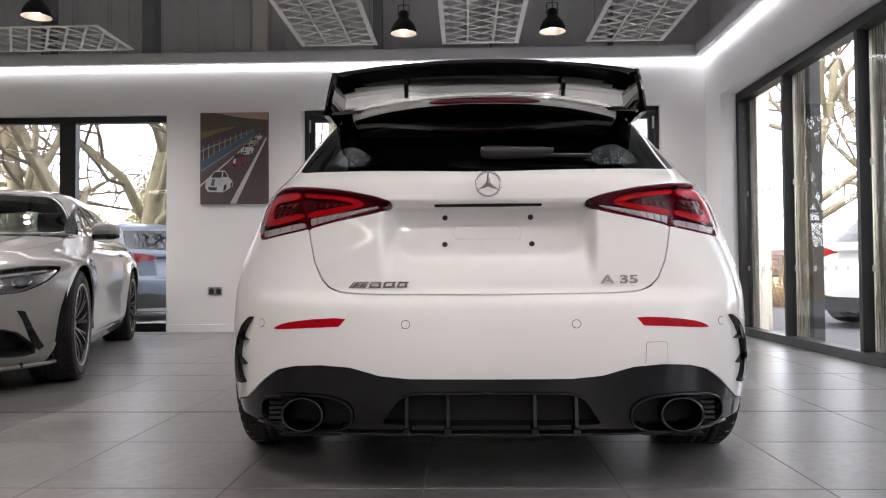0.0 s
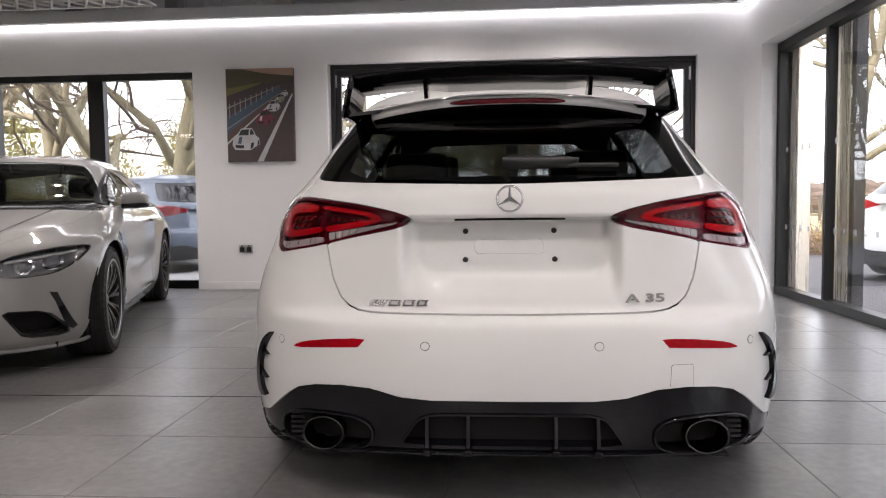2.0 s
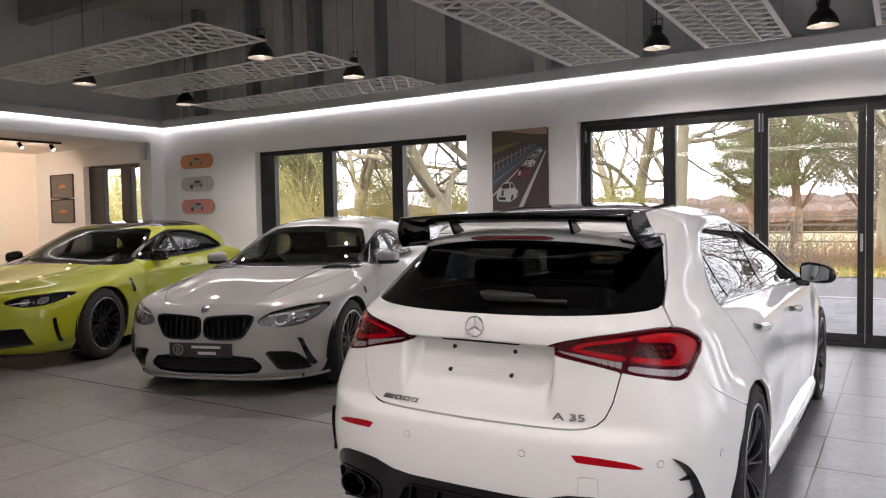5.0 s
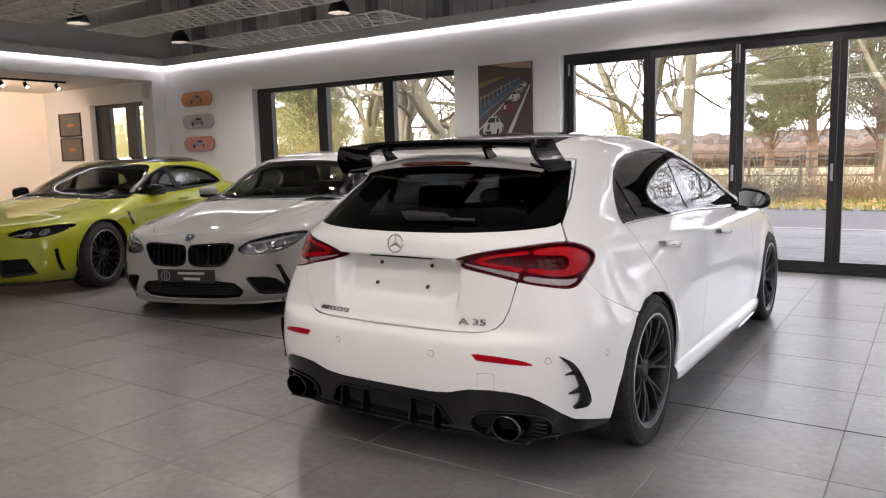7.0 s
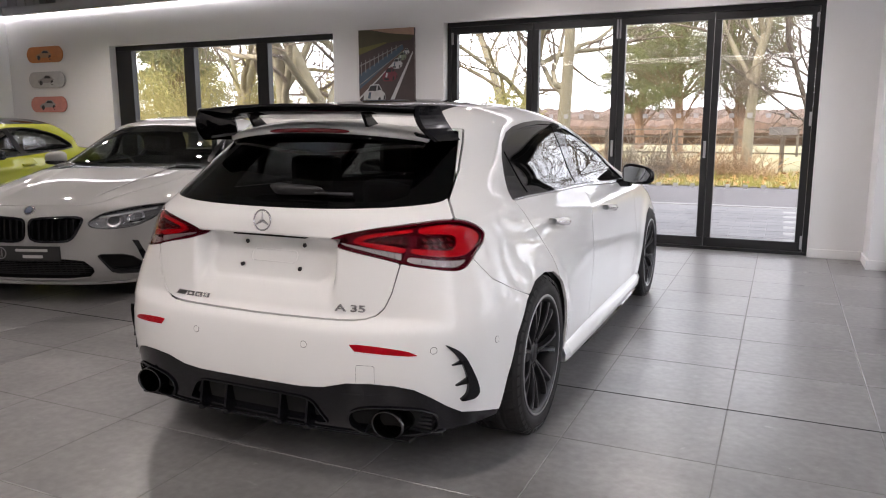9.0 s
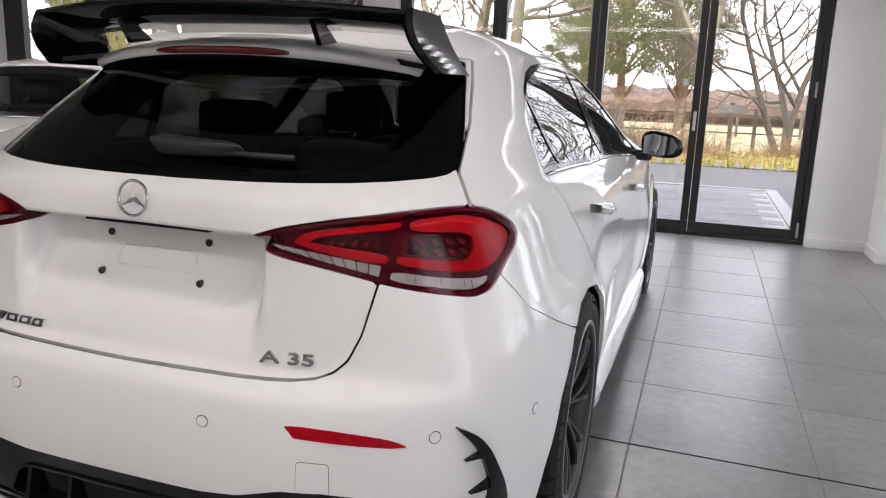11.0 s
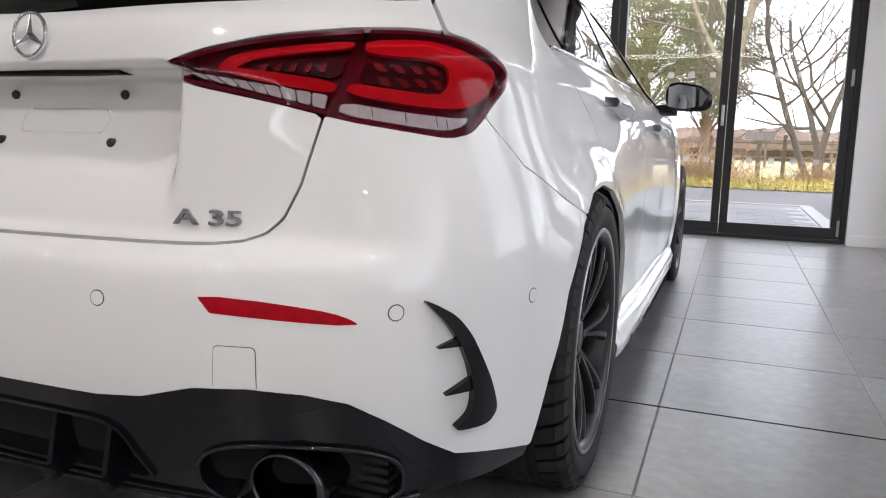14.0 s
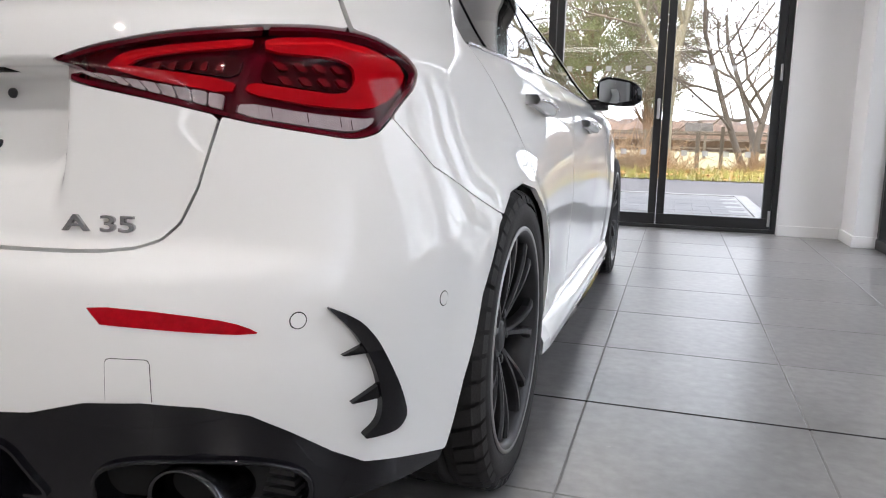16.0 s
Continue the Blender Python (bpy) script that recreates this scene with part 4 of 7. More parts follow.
    pane = np.maximum.reduce([fs["side"] + 0.013, -bp0, -qp])
    for n in ("quarter_glass", "rear_side_glass", "front_side_glass"):
        if n == "quarter_glass":
            cond = y - (3.115 + (1.08 - z) * 0.235)
        elif n == "rear_side_glass":
            cond = np.maximum((3.115 + (1.08 - z) * 0.235) - y, y - (3.905 + (z - 0.90) * 0.50))
        else:
            cond = (3.905 + (z - 0.90) * 0.50) - y
        carve(n, gg[half], np.maximum(pane, cond), M_DARKGLASS if n != "front_side_glass" else M_SIDEGLASS, car, HO, skirt=0.004, lift=-0.006)

# rear screen with black border and inner trim
carve("rear_window", gg[k], ks["screen"] + 0.001, M_REARGLASS, car, HO, skirt=0.01, lift=-0.001, label="dark tinted rear window")
carve("window_border", gg[k], np.maximum(ks["screen"] + 0.004, -poly_sdf([(-0.1, 0.992), (0.46, 1.0), (0.515, 1.02), (0.50, 1.08), (0.44, 1.20), (0.42, 1.215), (-0.1, 1.222)], ks["x"], ks["z"])), M_GLOSSB, car, HO, skirt=0.0, lift=-0.006)
box("roof_header", -0.49, 0.49, 2.93 - HO[1], 2.98 - HO[1], 1.195, 1.250, M_TRIMGREY, car, 0.012)
box("header_slot", -0.20, 0.20, 2.925 - HO[1], 2.931 - HO[1], 1.205, 1.215, M_LINER, car)
carve("windscreen", gg, F["wind"], M_SIDEGLASS, car, HO, skirt=0.006, lift=-0.002)
# dark inner skin, added behind the gaps to darken them and stop light leaks
carve("inner_shell", gg[::2, ::2], np.maximum.reduce([-F["screen"] - 0.03, -F["side"] - 0.02, -F["wind"] - 0.02, -F["arch"], 0.2 - F["z"], F["z"] - 1.39])[::2, ::2], M_LINER, car, HO, skirt=0, lift=-0.035)


def hatch_patch(p0, p1, z0, z1, cell=0.003):
    p = np.linspace(p0, p1, max(6, int(abs(p1 - p0) * US / cell)))
    z = np.linspace(z0, z1, max(6, int((z1 - z0) / cell)))
    return hatch_grid(p, z)


def on_skin(name, poly, material, parent=None, lift=0.0, skirt=0.006, sides=(1, -1), space="uz", cell=0.003, soften=0, label="", inset=0.0):
    """A panel of that outline, in (p, z) or (x, z), laid on the car's skin."""
    pts = np.array(poly, float)
    made = []
    for s in sides:
        if space == "uz":
            lo, hi = pts[:, 0].min(), pts[:, 0].max()
        else:
            lo, hi = max(0, pts[:, 0].min() / 1.35 - 0.05), min(1, pts[:, 0].max() / 1.22 + 0.05)
        qp, g = hatch_patch(s * (lo - 0.01), s * (hi + 0.01), pts[:, 1].min() - 0.01, pts[:, 1].max() + 0.01, cell)
        a = np.abs(qp) * US if space == "uz" else np.abs(g[..., 0])
        outline = pts * ([US, 1] if space == "uz" else [1, 1])
        if soften:
            outline = soft_poly(outline, soften)
        sd = poly_sdf(outline, a, g[..., 2]) + inset
        made.append(carve(name, g, sd, material, parent or car, HO, skirt=skirt, lift=lift * 1.0, flip=(s < 0), label=label))
    return made


# tail lamps
for s in (1, -1):
    qp, g = hatch_patch(s * 0.20, s * 0.71, 0.75, 0.945, 0.0035)
    sd = poly_sdf(LAMP, np.abs(qp) * US, g[..., 2])
    split = poly_sdf([(0.474 * US, 0.94), (0.454 * US, 0.901), (0.438 * US, 0.864), (0.422 * US, 0.826), (0.408 * US, 0.78), (0.414 * US, 0.78), (0.428 * US, 0.826), (0.444 * US, 0.864), (0.460 * US, 0.901), (0.481 * US, 0.94)],
                     np.abs(qp) * US, g[..., 2])
    fl = s < 0
    lamp = carve("tail_lamp", g, sd + 0.001, M_LAMPB, car, HO, skirt=0, lift=-0.026, flip=fl, label="red and clear tail lamp")
    carve("lens", g, np.maximum(sd + 0.001, -split + 0.001), M_LENS, lamp, HO, skirt=0.02, flip=fl)
    carve("lamp_border", g, np.maximum(np.maximum(sd + 0.002, -(sd + 0.008)), -split), M_LAMPB, lamp, HO, skirt=0.012, lift=-0.003, flip=fl)

    def inlay(name, poly, material, lift, soft=1, skirt=0.008):
        d = poly_sdf(soft_poly([(a * US, b) for a, b in poly], soft), np.abs(qp) * US, g[..., 2])
        return carve(name, g, np.maximum(d, sd + 0.008), material, lamp, HO, skirt=skirt, lift=lift, flip=fl)

    inlay("upper_light_bar", [(0.282, 0.866), (0.296, 0.880), (0.318, 0.889), (0.372, 0.900), (0.456, 0.914), (0.450, 0.900), (0.372, 0.887), (0.322, 0.877), (0.302, 0.862)], M_LAMPR, -0.010)
    inlay("lower_light_bar", [(0.282, 0.868), (0.302, 0.865), (0.426, 0.846), (0.418, 0.826), (0.334, 0.842), (0.282, 0.860)], M_LAMPR, -0.010)
    inlay("inner_cell", [(0.330, 0.870), (0.378, 0.880), (0.440, 0.890), (0.428, 0.852), (0.376, 0.857)], M_LAMPD, -0.018)
    for i in range(5):
        a = 0.335 + i * 0.018
        inlay("light_fin", [(a, 0.869), (a + 0.010, 0.872 + i * 0.002), (a + 0.004, 0.860), (a - 0.004, 0.860)], M_LAMPM, -0.012, 0)
    for i in range(9):
        t0, t1 = i / 9, (i + 0.90) / 9
        top = lambda t: (0.240 + 0.172 * t, 0.858 - 0.034 * t)
        bot = lambda t: (0.262 + 0.144 * t, 0.846 - 0.043 * t)
        inlay("clear_cell", [top(t0), top(t1), bot(t1), bot(t0)], M_LAMPC, -0.010, 0)
    inlay("outer_light_bar", [(0.468, 0.916), (0.552, 0.926), (0.616, 0.914), (0.668, 0.892), (0.676, 0.869), (0.636, 0.830), (0.592, 0.811), (0.516, 0.813), (0.432, 0.828), (0.440, 0.845), (0.476, 0.840), (0.556, 0.831),
                              (0.578, 0.852), (0.580, 0.879), (0.556, 0.891), (0.466, 0.893)], M_LAMPR, -0.010)
    inlay("outer_cell", [(0.464, 0.886), (0.556, 0.887), (0.572, 0.874), (0.572, 0.852), (0.554, 0.837), (0.476, 0.846), (0.452, 0.850)], M_LAMPD, -0.020)
    for r in range(2):
        for i in range(4):
            a, b = 0.470 + i * 0.025 + r * 0.003, 0.870 - r * 0.022
            inlay("light_fin", [(a, b + 0.010), (a + 0.013, b + 0.009), (a + 0.021, b - 0.004), (a + 0.008, b - 0.003)], M_LAMPM, -0.013, 0)
    inlay("clear_strip", [(0.426, 0.815), (0.505, 0.802), (0.580, 0.796), (0.600, 0.800), (0.590, 0.787), (0.560, 0.776), (0.505, 0.782), (0.420, 0.796)], M_LAMPC, -0.010, 1)
    for i in range(11):
        a = 0.432 + i * 0.0142
        inlay("strip_rib", [(a, 0.8135 - 0.14 * (a - 0.43)), (a + 0.0012, 0.8135 - 0.14 * (a - 0.43)), (a + 0.0012, 0.7965 - 0.14 * (a - 0.43)), (a, 0.7965 - 0.14 * (a - 0.43))], M_LAMPD, -0.0085, 0, 0.001)
    inlay("light_edge", [(0.470, 0.9075), (0.552, 0.9175), (0.604, 0.9065), (0.604, 0.9025), (0.552, 0.9130), (0.470, 0.9030)], M_LAMPS, -0.0095, 0, 0.001)
    inlay("light_edge", [(0.300, 0.8745), (0.320, 0.8825), (0.372, 0.8925), (0.450, 0.9055), (0.450, 0.9025), (0.372, 0.8895), (0.322, 0.8795), (0.302, 0.8715)], M_LAMPS, -0.0095, 0, 0.001)

# reflectors, sensors, towing cover, air fins
on_skin("reflector", [(0.280, 0.520), (0.302, 0.522), (0.345, 0.5185), (0.38, 0.513), (0.408, 0.507), (0.424, 0.5015), (0.437, 0.4945), (0.446, 0.487), (0.424, 0.486), (0.346, 0.493), (0.294, 0.497)], M_REDREF, lift=0.0015, cell=0.002, label="red bumper reflector")
on_skin("reflector_pocket", [(0.272, 0.524), (0.302, 0.525), (0.38, 0.516), (0.424, 0.506), (0.453, 0.486), (0.424, 0.483), (0.346, 0.490), (0.290, 0.494)], M_WHITE, lift=0.0008, skirt=0.002, soften=1)
ring = lambda cx, cz, r: [(cx + r / US * math.cos(a * math.pi / 12), cz + r * math.sin(a * math.pi / 12)) for a in range(24)]
for c in ((0.1625, 0.504), (0.484, 0.503), (0.688, 0.504)):
    on_skin("sensor_ring", ring(*c, 0.0128), M_LINER, lift=0.0004, skirt=0.001, cell=0.0014)
    on_skin("parking_sensor", ring(*c, 0.0112), M_WHITE, lift=0.0012, skirt=0.001, cell=0.0014)
for n, e, material, lift in (("cover_joint", 0.0009, M_LINER, 0.0004), ("towing_cover", 0.0, M_WHITE, 0.0010)):
    k = e / US
    on_skin(n, [(0.2977 - k, 0.3862), (0.2983 - k, 0.4425), (0.3000 - k, 0.4468 + e), (0.3035, 0.4484 + e), (0.3370, 0.4484 + e), (0.3402 + k, 0.4468 + e), (0.3418 + k, 0.4425), (0.3433 + k, 0.3862)],
            material, lift=lift, skirt=0.001, sides=(1,), cell=0.0012)
on_skin("air_fin", [(0.508, 0.524), (0.53, 0.511), (0.552, 0.494), (0.572, 0.464), (0.590, 0.424), (0.608, 0.382), (0.624, 0.332), (0.610, 0.309), (0.556, 0.309), (0.580, 0.332), (0.583, 0.36), (0.574, 0.407), (0.560, 0.447), (0.540, 0.484)],
        M_GLOSSB, lift=0.014, skirt=0.025, soften=2, label="gloss black air fin")
for t in ([(0.528, 0.446), (0.560, 0.462), (0.566, 0.446)], [(0.542, 0.370), (0.578, 0.394), (0.580, 0.372)]):
    on_skin("fin_blade", t, M_GLOSSB, lift=0.010, skirt=0.016, cell=0.0018)


def skin_at(x, z):
    """The place on the rear skin at that x and height."""
    p = np.linspace(0, 1, 1500)
    g = shell(HATCH, p, np.full(p.shape, z))
    i = int(np.argmin(np.abs(g[:, 0] - abs(x))))
    return np.array([x, g[i, 1], z])


def strip_on_skin(name, x0, x1, z0, z1, lean, material, thick=0.004):
    a = [skin_at(x0, z0), skin_at(x1, z0), skin_at(x1 + lean, z1), skin_at(x0 + lean, z1)]
    v = [tuple(q - HO + np.array([0, -thick, 0])) for q in a] + [tuple(q - HO + np.array([0, 0.004, 0])) for q in a]
    return mesh_object(name, v, [(0, 1, 2, 3), (4, 7, 6, 5), (0, 4, 5, 1), (1, 5, 6, 2), (2, 6, 7, 3), (3, 7, 4, 0)], material, car)


for i in range(5):
    strip_on_skin("badge_bar", -0.424 + i * 0.0105, -0.4165 + i * 0.0105, 0.609, 0.627, 0.016, M_LETTER)
for x0, x1 in ((-0.362, -0.326), (-0.320, -0.284), (-0.278, -0.246)):
    strip_on_skin("badge_bar", x0, x1, 0.609, 0.613, 0.003, M_LETTER)
    strip_on_skin("badge_bar", x0 + 0.005, x1 + 0.003, 0.6225, 0.6265, 0.003, M_LETTER)
    strip_on_skin("badge_bar", x1 - 0.008, x1 - 0.001, 0.6135, 0.622, 0.003, M_LETTER)
    strip_on_skin("badge_bar", x0 + 0.002, x0 + 0.008, 0.6135, 0.622, 0.003, M_LETTER)


def lettering(name, words, at, rot, size, material, parent, depth=0.003, width=1.0):
    cu = bpy.data.curves.new(name, "FONT")
    cu.body, cu.size, cu.extrude, cu.align_x, cu.bevel_depth = words, size, depth, "CENTER", 0.0005
    tmp = bpy.data.objects.new(name, cu)
    scene.collection.objects.link(tmp)
    me = bpy.data.meshes.new_from_object(tmp)
    bpy.data.objects.remove(tmp)
    me.materials.clear()
    me.materials.append(material)
    ob = new(name, me)
    ob.parent = parent
    ob.matrix_basis = pose(*at, *rot) @ Matrix.Diagonal((width, 1, 1, 1))
    return ob


q = skin_at(0.389, 0.622)
lettering("model_letters", "A 35", (q[0], q[1] - HO[1] - 0.004, 0.6180), (86, 0, 10.0), 0.0345, M_LETTER, car, 0.003, 1.75)

# emblem: chrome ring with three spokes
q = skin_at(0.0, 0.921) - np.array(HO)
bm = bmesh.new()
m = Matrix.Translation((0, q[1] - 0.010, 0.921)) @ Matrix.Rotation(math.radians(84), 4, "X")
seg = 48
rings = []
for i in range(seg):
    a = 2 * math.pi * i / seg
    rings.append([bm.verts.new(m @ Vector(((0.0375 + 0.0035 * math.cos(b)) * math.cos(a), (0.0375 + 0.0035 * math.cos(b)) * math.sin(a), 0.0035 * math.sin(b)))) for b in [k * math.pi / 4 for k in range(8)]])
for i in range(seg):
    for j in range(8):
        bm.faces.new((rings[i][j], rings[(i + 1) % seg][j], rings[(i + 1) % seg][(j + 1) % 8], rings[i][(j + 1) % 8]))
emblem = part("emblem", bm, M_CHROME, car, "round chrome emblem", True)
for i in range(3):
    a = math.radians(90 + 120 * i)
    d, t = Vector((math.cos(a), math.sin(a), 0)), Vector((-math.sin(a), math.cos(a), 0))
    bm = bmesh.new()
    c = [bm.verts.new(m @ v) for v in (t * 0.0075 - d * 0.003, d * 0.036 + t * 0.0012, d * 0.036 - t * 0.0012, -t * 0.0075 - d * 0.003, Vector((0, 0, 0.006)), d * 0.036 + Vector((0, 0, 0.002)))]
    for f in ((0, 4, 5, 1), (4, 3, 2, 5), (3, 0, 1, 2), (1, 5, 2), (0, 3, 4)):
        bm.faces.new([c[i] for i in f])
    part("emblem_spoke", bm, M_CHROME, emblem)
# plate screws and handle slot
for x in (-0.134, 0.134):
    for z in (0.739, 0.824):
        q = skin_at(x, z) - np.array(HO)
        bm = bmesh.new()
        lathe(bm, [(0.0085, -0.006), (0.0085, 0.004), (0.006, 0.007), (0.0, 0.007)], 16, Matrix.Translation((x, q[1], z)) @ Matrix.Rotation(math.radians(90), 4, "X"))
        part("plate_screw", bm, M_PLASTIC, car)
box("handle_slot", -0.165, 0.165, 2.285 - HO[1], 2.35 - HO[1], 0.857, 0.866, M_LINER, car)
# pressed pad between the screws: two rounded brackets and faint edges
for sx in (-1, 1):
    arc = [(sx * (0.092 + 0.013 * math.sin(t)), 0.777 - 0.021 * math.cos(t)) for t in np.linspace(0, math.pi, 9)]
    sweep("pressed_line", [tuple(skin_at(x, z) - np.array(HO) + np.array([0, 0.0005, 0])) for x, z in arc], 0.0022, M_WHITE, car)
for z0 in (0.756, 0.798):
    sweep("pressed_line", [tuple(skin_at(x, z0) - np.array(HO) + np.array([0, 0.0010, 0])) for x in np.linspace(-0.092, 0.092, 7)], 0.0018, M_WHITE, car)

# rear valance with exhausts
EX = [(0.555 + 0.150 * np.sign(math.cos(a)) * abs(math.cos(a)) ** 0.7, 0.236 + 0.057 * np.sign(math.sin(a)) * abs(math.sin(a)) ** 0.8) for a in np.linspace(0, 2 * math.pi, 36, False)]
SLOT = soft_poly([(-0.2, 0.308), (0.205, 0.308), (0.245, 0.303), (0.275, 0.288), (0.300, 0.250), (0.325, 0.214), (0.30, 0.205), (-0.2, 0.205)], 1)
qp, g = hatch_grid(np.concatenate([-np.linspace(0, 0.95, 300)[:0:-1], np.linspace(0, 0.95, 300)]), np.linspace(0.172, 0.40, 62))
fv = hatch_fields(qp, g)
ex_sd, slot_sd = poly_sdf(EX, fv["x"], fv["z"]), poly_sdf(SLOT, fv["x"], fv["z"])
bottom = 0.184 + 0.02 * smooth(0.5, 0.85, fv["x"]) - fv["z"]
val = np.maximum.reduce([fv["valance"] + 0.0012, -ex_sd, -slot_sd, bottom, -fv["arch"]])
valance = carve("rear_valance", g, val, M_GLOSSB, car, HO, skirt=0.05, lift=-0.004, label="gloss black rear diffuser")
carve("slot_lip", g, np.maximum(slot_sd, -(slot_sd + 0.006)), M_GLOSSB, valance, HO, skirt=0.04, lift=0.002)
for s in (1, -1):
    bm = bmesh.new()
    add_box(bm, s * 0.555 - 0.15, s * 0.555 + 0.15, 2.315 - HO[1], 2.33 - HO[1], 0.175, 0.30)
    add_box(bm, s * 0.535 - 0.09, s * 0.535 + 0.09, 2.215 - HO[1], 2.312 - HO[1], 0.170, 0.178)
    part("exhaust_backing", bm, M_LINER, valance)
    for i in range(7):
        zz = 0.190 + i * 0.0155
        box("exhaust_slat", s * 0.545 - 0.135, s * 0.545 + 0.135, 2.283 - HO[1], 2.32 - HO[1], zz, zz + 0.008, M_PLASTIC, valance)
    rim = [(s * x * 1.0, float(skin_at(x, z)[1]) - 0.001 - HO[1], z) for x, z in EX]
    sweep("exhaust_rim", rim, 0.0045, M_GLOSSB, valance, cyclic=True)
    bm = bmesh.new()
    m = Matrix.Translation((s * 0.555, 2.180 - HO[1], 0.237)) @ Matrix.Rotation(math.radians(-90), 4, "X") @ Matrix.Diagonal((1.04, 0.84, 1, 1))
    lathe(bm, [(0.050, 0.17), (0.0515, 0.02), (0.0535, 0.004), (0.057, 0.0), (0.0605, 0.003), (0.061, 0.012), (0.0595, 0.17)], 40, m)
    part("tailpipe", bm, M_PIPE, valance, "dark chromed oval tailpipe", True)
    bm = bmesh.new()
    lathe(bm, [(0.0, 0.0), (0.0505, 0.0)], 32, m @ Matrix.Translation((0, 0, 0.15)))
    part("pipe_core", bm, M_LINER, valance)
box("slot_back", -0.33, 0.33, 2.30 - HO[1], 2.315 - HO[1], 0.17, 0.33, M_SATINB, valance)
box("slot_floor", -0.30, 0.30, 2.19 - HO[1], 2.32 - HO[1], 0.205, 0.212, M_SATINB, valance)
for x in (-0.244, -0.125, 0.125, 0.244):
    bm = bmesh.new()
    vs = [bm.verts.new((x + e, yy - HO[1], zz)) for e in (-0.005, 0.005) for yy, zz in ((2.150, 0.186), (2.140, 0.212), (2.160, 0.310), (2.300, 0.320), (2.300, 0.19))]
    for f in ((4, 3, 2, 1, 0), (5, 6, 7, 8, 9), (0, 1, 6, 5), (1, 2, 7, 6), (2, 3, 8, 7), (3, 4, 9, 8), (4, 0, 5, 9)):
        bm.faces.new([vs[i] for i in f])
    part("diffuser_fin", bm, M_GLOSSB, valance)
    box("fin_foot", x - 0.011, x + 0.011, 2.138 - HO[1], 2.17 - HO[1], 0.184, 0.204, M_GLOSSB, valance, 0.004)
lip = [(x, float(skin_at(x, 0.186)[1]) - HO[1] - 0.004, 0.184 + 0.02 * float(smooth(0.5, 0.85, abs(x)))) for x in np.linspace(-0.72, 0.72, 49)]
sweep("diffuser_lip", lip, 0.005, M_GLOSSB, valance)
box("underfloor", -0.72, 0.72, 2.40 - HO[1], 6.3 - HO[1], 0.19, 0.23, M_LINER, car)

# wheel houses
for ya in (2.93, 5.66):
    for s in (1, -1):
        bm = bmesh.new()
        n = 24
        prev = None
        for i in range(n + 1):
            a = math.pi * (-0.12 + 1.24 * i / n)
            y, z = ya + 0.405 * math.cos(a) - HO[1], 0.30 + 0.385 * math.sin(a)
            cur = [bm.verts.new((s * x, y, z)) for x in (0.52, 0.825)]
            if prev:
                bm.faces.new((prev[0], prev[1], cur[1], cur[0]))
            prev = cur
        part("wheel_house", bm, M_LINER, car)
        box("inner_wing", s * 0.51 - 0.01, s * 0.51 + 0.01, ya - 0.42 - HO[1], ya + 0.42 - HO[1], 0.21, 0.72, M_LINER, car)
for ya in (2.93, 5.66):
    for s in (1, -1):
        wheel(car, (s * 0.774, ya - HO[1], 0.320), s, 0.333, 0.238, 0.248, (7, 9.5, 0.0, 0.020), turn=11 if ya < 4 else 40)

# side skirts
for s in (1, -1):
    bm = bmesh.new()
    rings = []
    for i in range(25):
        t = i / 24
        y = 3.315 + 1.96 * t - HO[1]
        o = 0.012 * math.sin(math.pi * t) ** 0.3
        rings.append([bm.verts.new((s * (x + o), y, z)) for x, z in ((0.845, 0.245), (0.872, 0.235), (0.885, 0.205), (0.883, 0.172), (0.84, 0.165))])
    for a, b in zip(rings, rings[1:]):
        for i in range(4):
            bm.faces.new((a[i], a[i + 1], b[i + 1], b[i]))
    bm.faces.new(rings[0])
    bm.faces.new(rings[-1])
    part("side_skirt", bm, M_WHITE, car, "white side skirt", True)
    bm = bmesh.new()
    rings = []
    for i in range(13):
        t = i / 12
        y = 3.62 + 1.60 * t - HO[1]
        o = 0.018 * math.sin(math.pi * t) ** 0.4
        rings.append([bm.verts.new((s * (x + o), y, z)) for x, z in ((0.80, 0.172), (0.876, 0.168), (0.882, 0.158), (0.86, 0.150), (0.80, 0.150))])
    for a, b in zip(rings, rings[1:]):
        for i in range(5):
            bm.faces.new((a[i], a[(i + 1) % 5], b[(i + 1) % 5], b[i]))
    bm.faces.new(rings[0])
    bm.faces.new(rings[-1])
    part("skirt_blade", bm, M_GLOSSB, car)

# roof lip with brake light
bm = bmesh.new()
rows = []
for x in np.linspace(-0.475, 0.475, 41):
    e = abs(x) / 0.475
    ye = 2.560 + 0.105 * e ** 2.4
    drop = 0.035 * e ** 2.2
    rows.append([bm.verts.new((x, y - HO[1], z)) for y, z in ((ye + 0.21, 1.310 - drop * 1.6), (ye + 0.10, 1.288 - drop), (ye + 0.03, 1.272 - drop), (ye + 0.004, 1.262 - drop), (ye, 1.252 - drop), (ye + 0.006, 1.240 - drop), (ye + 0.016, 1.236 - drop), (ye + 0.10, 1.240 - drop))])
for a, b in zip(rows, rows[1:]):
    for i in range(7):
        bm.faces.new((a[i], a[i + 1], b[i + 1], b[i]))
bm.faces.new(rows[0][::-1])
bm.faces.new(rows[-1])
part("roof_lip", bm, M_WHITE, car, "white roof edge lip", True)
bm = bmesh.new()
rows = []
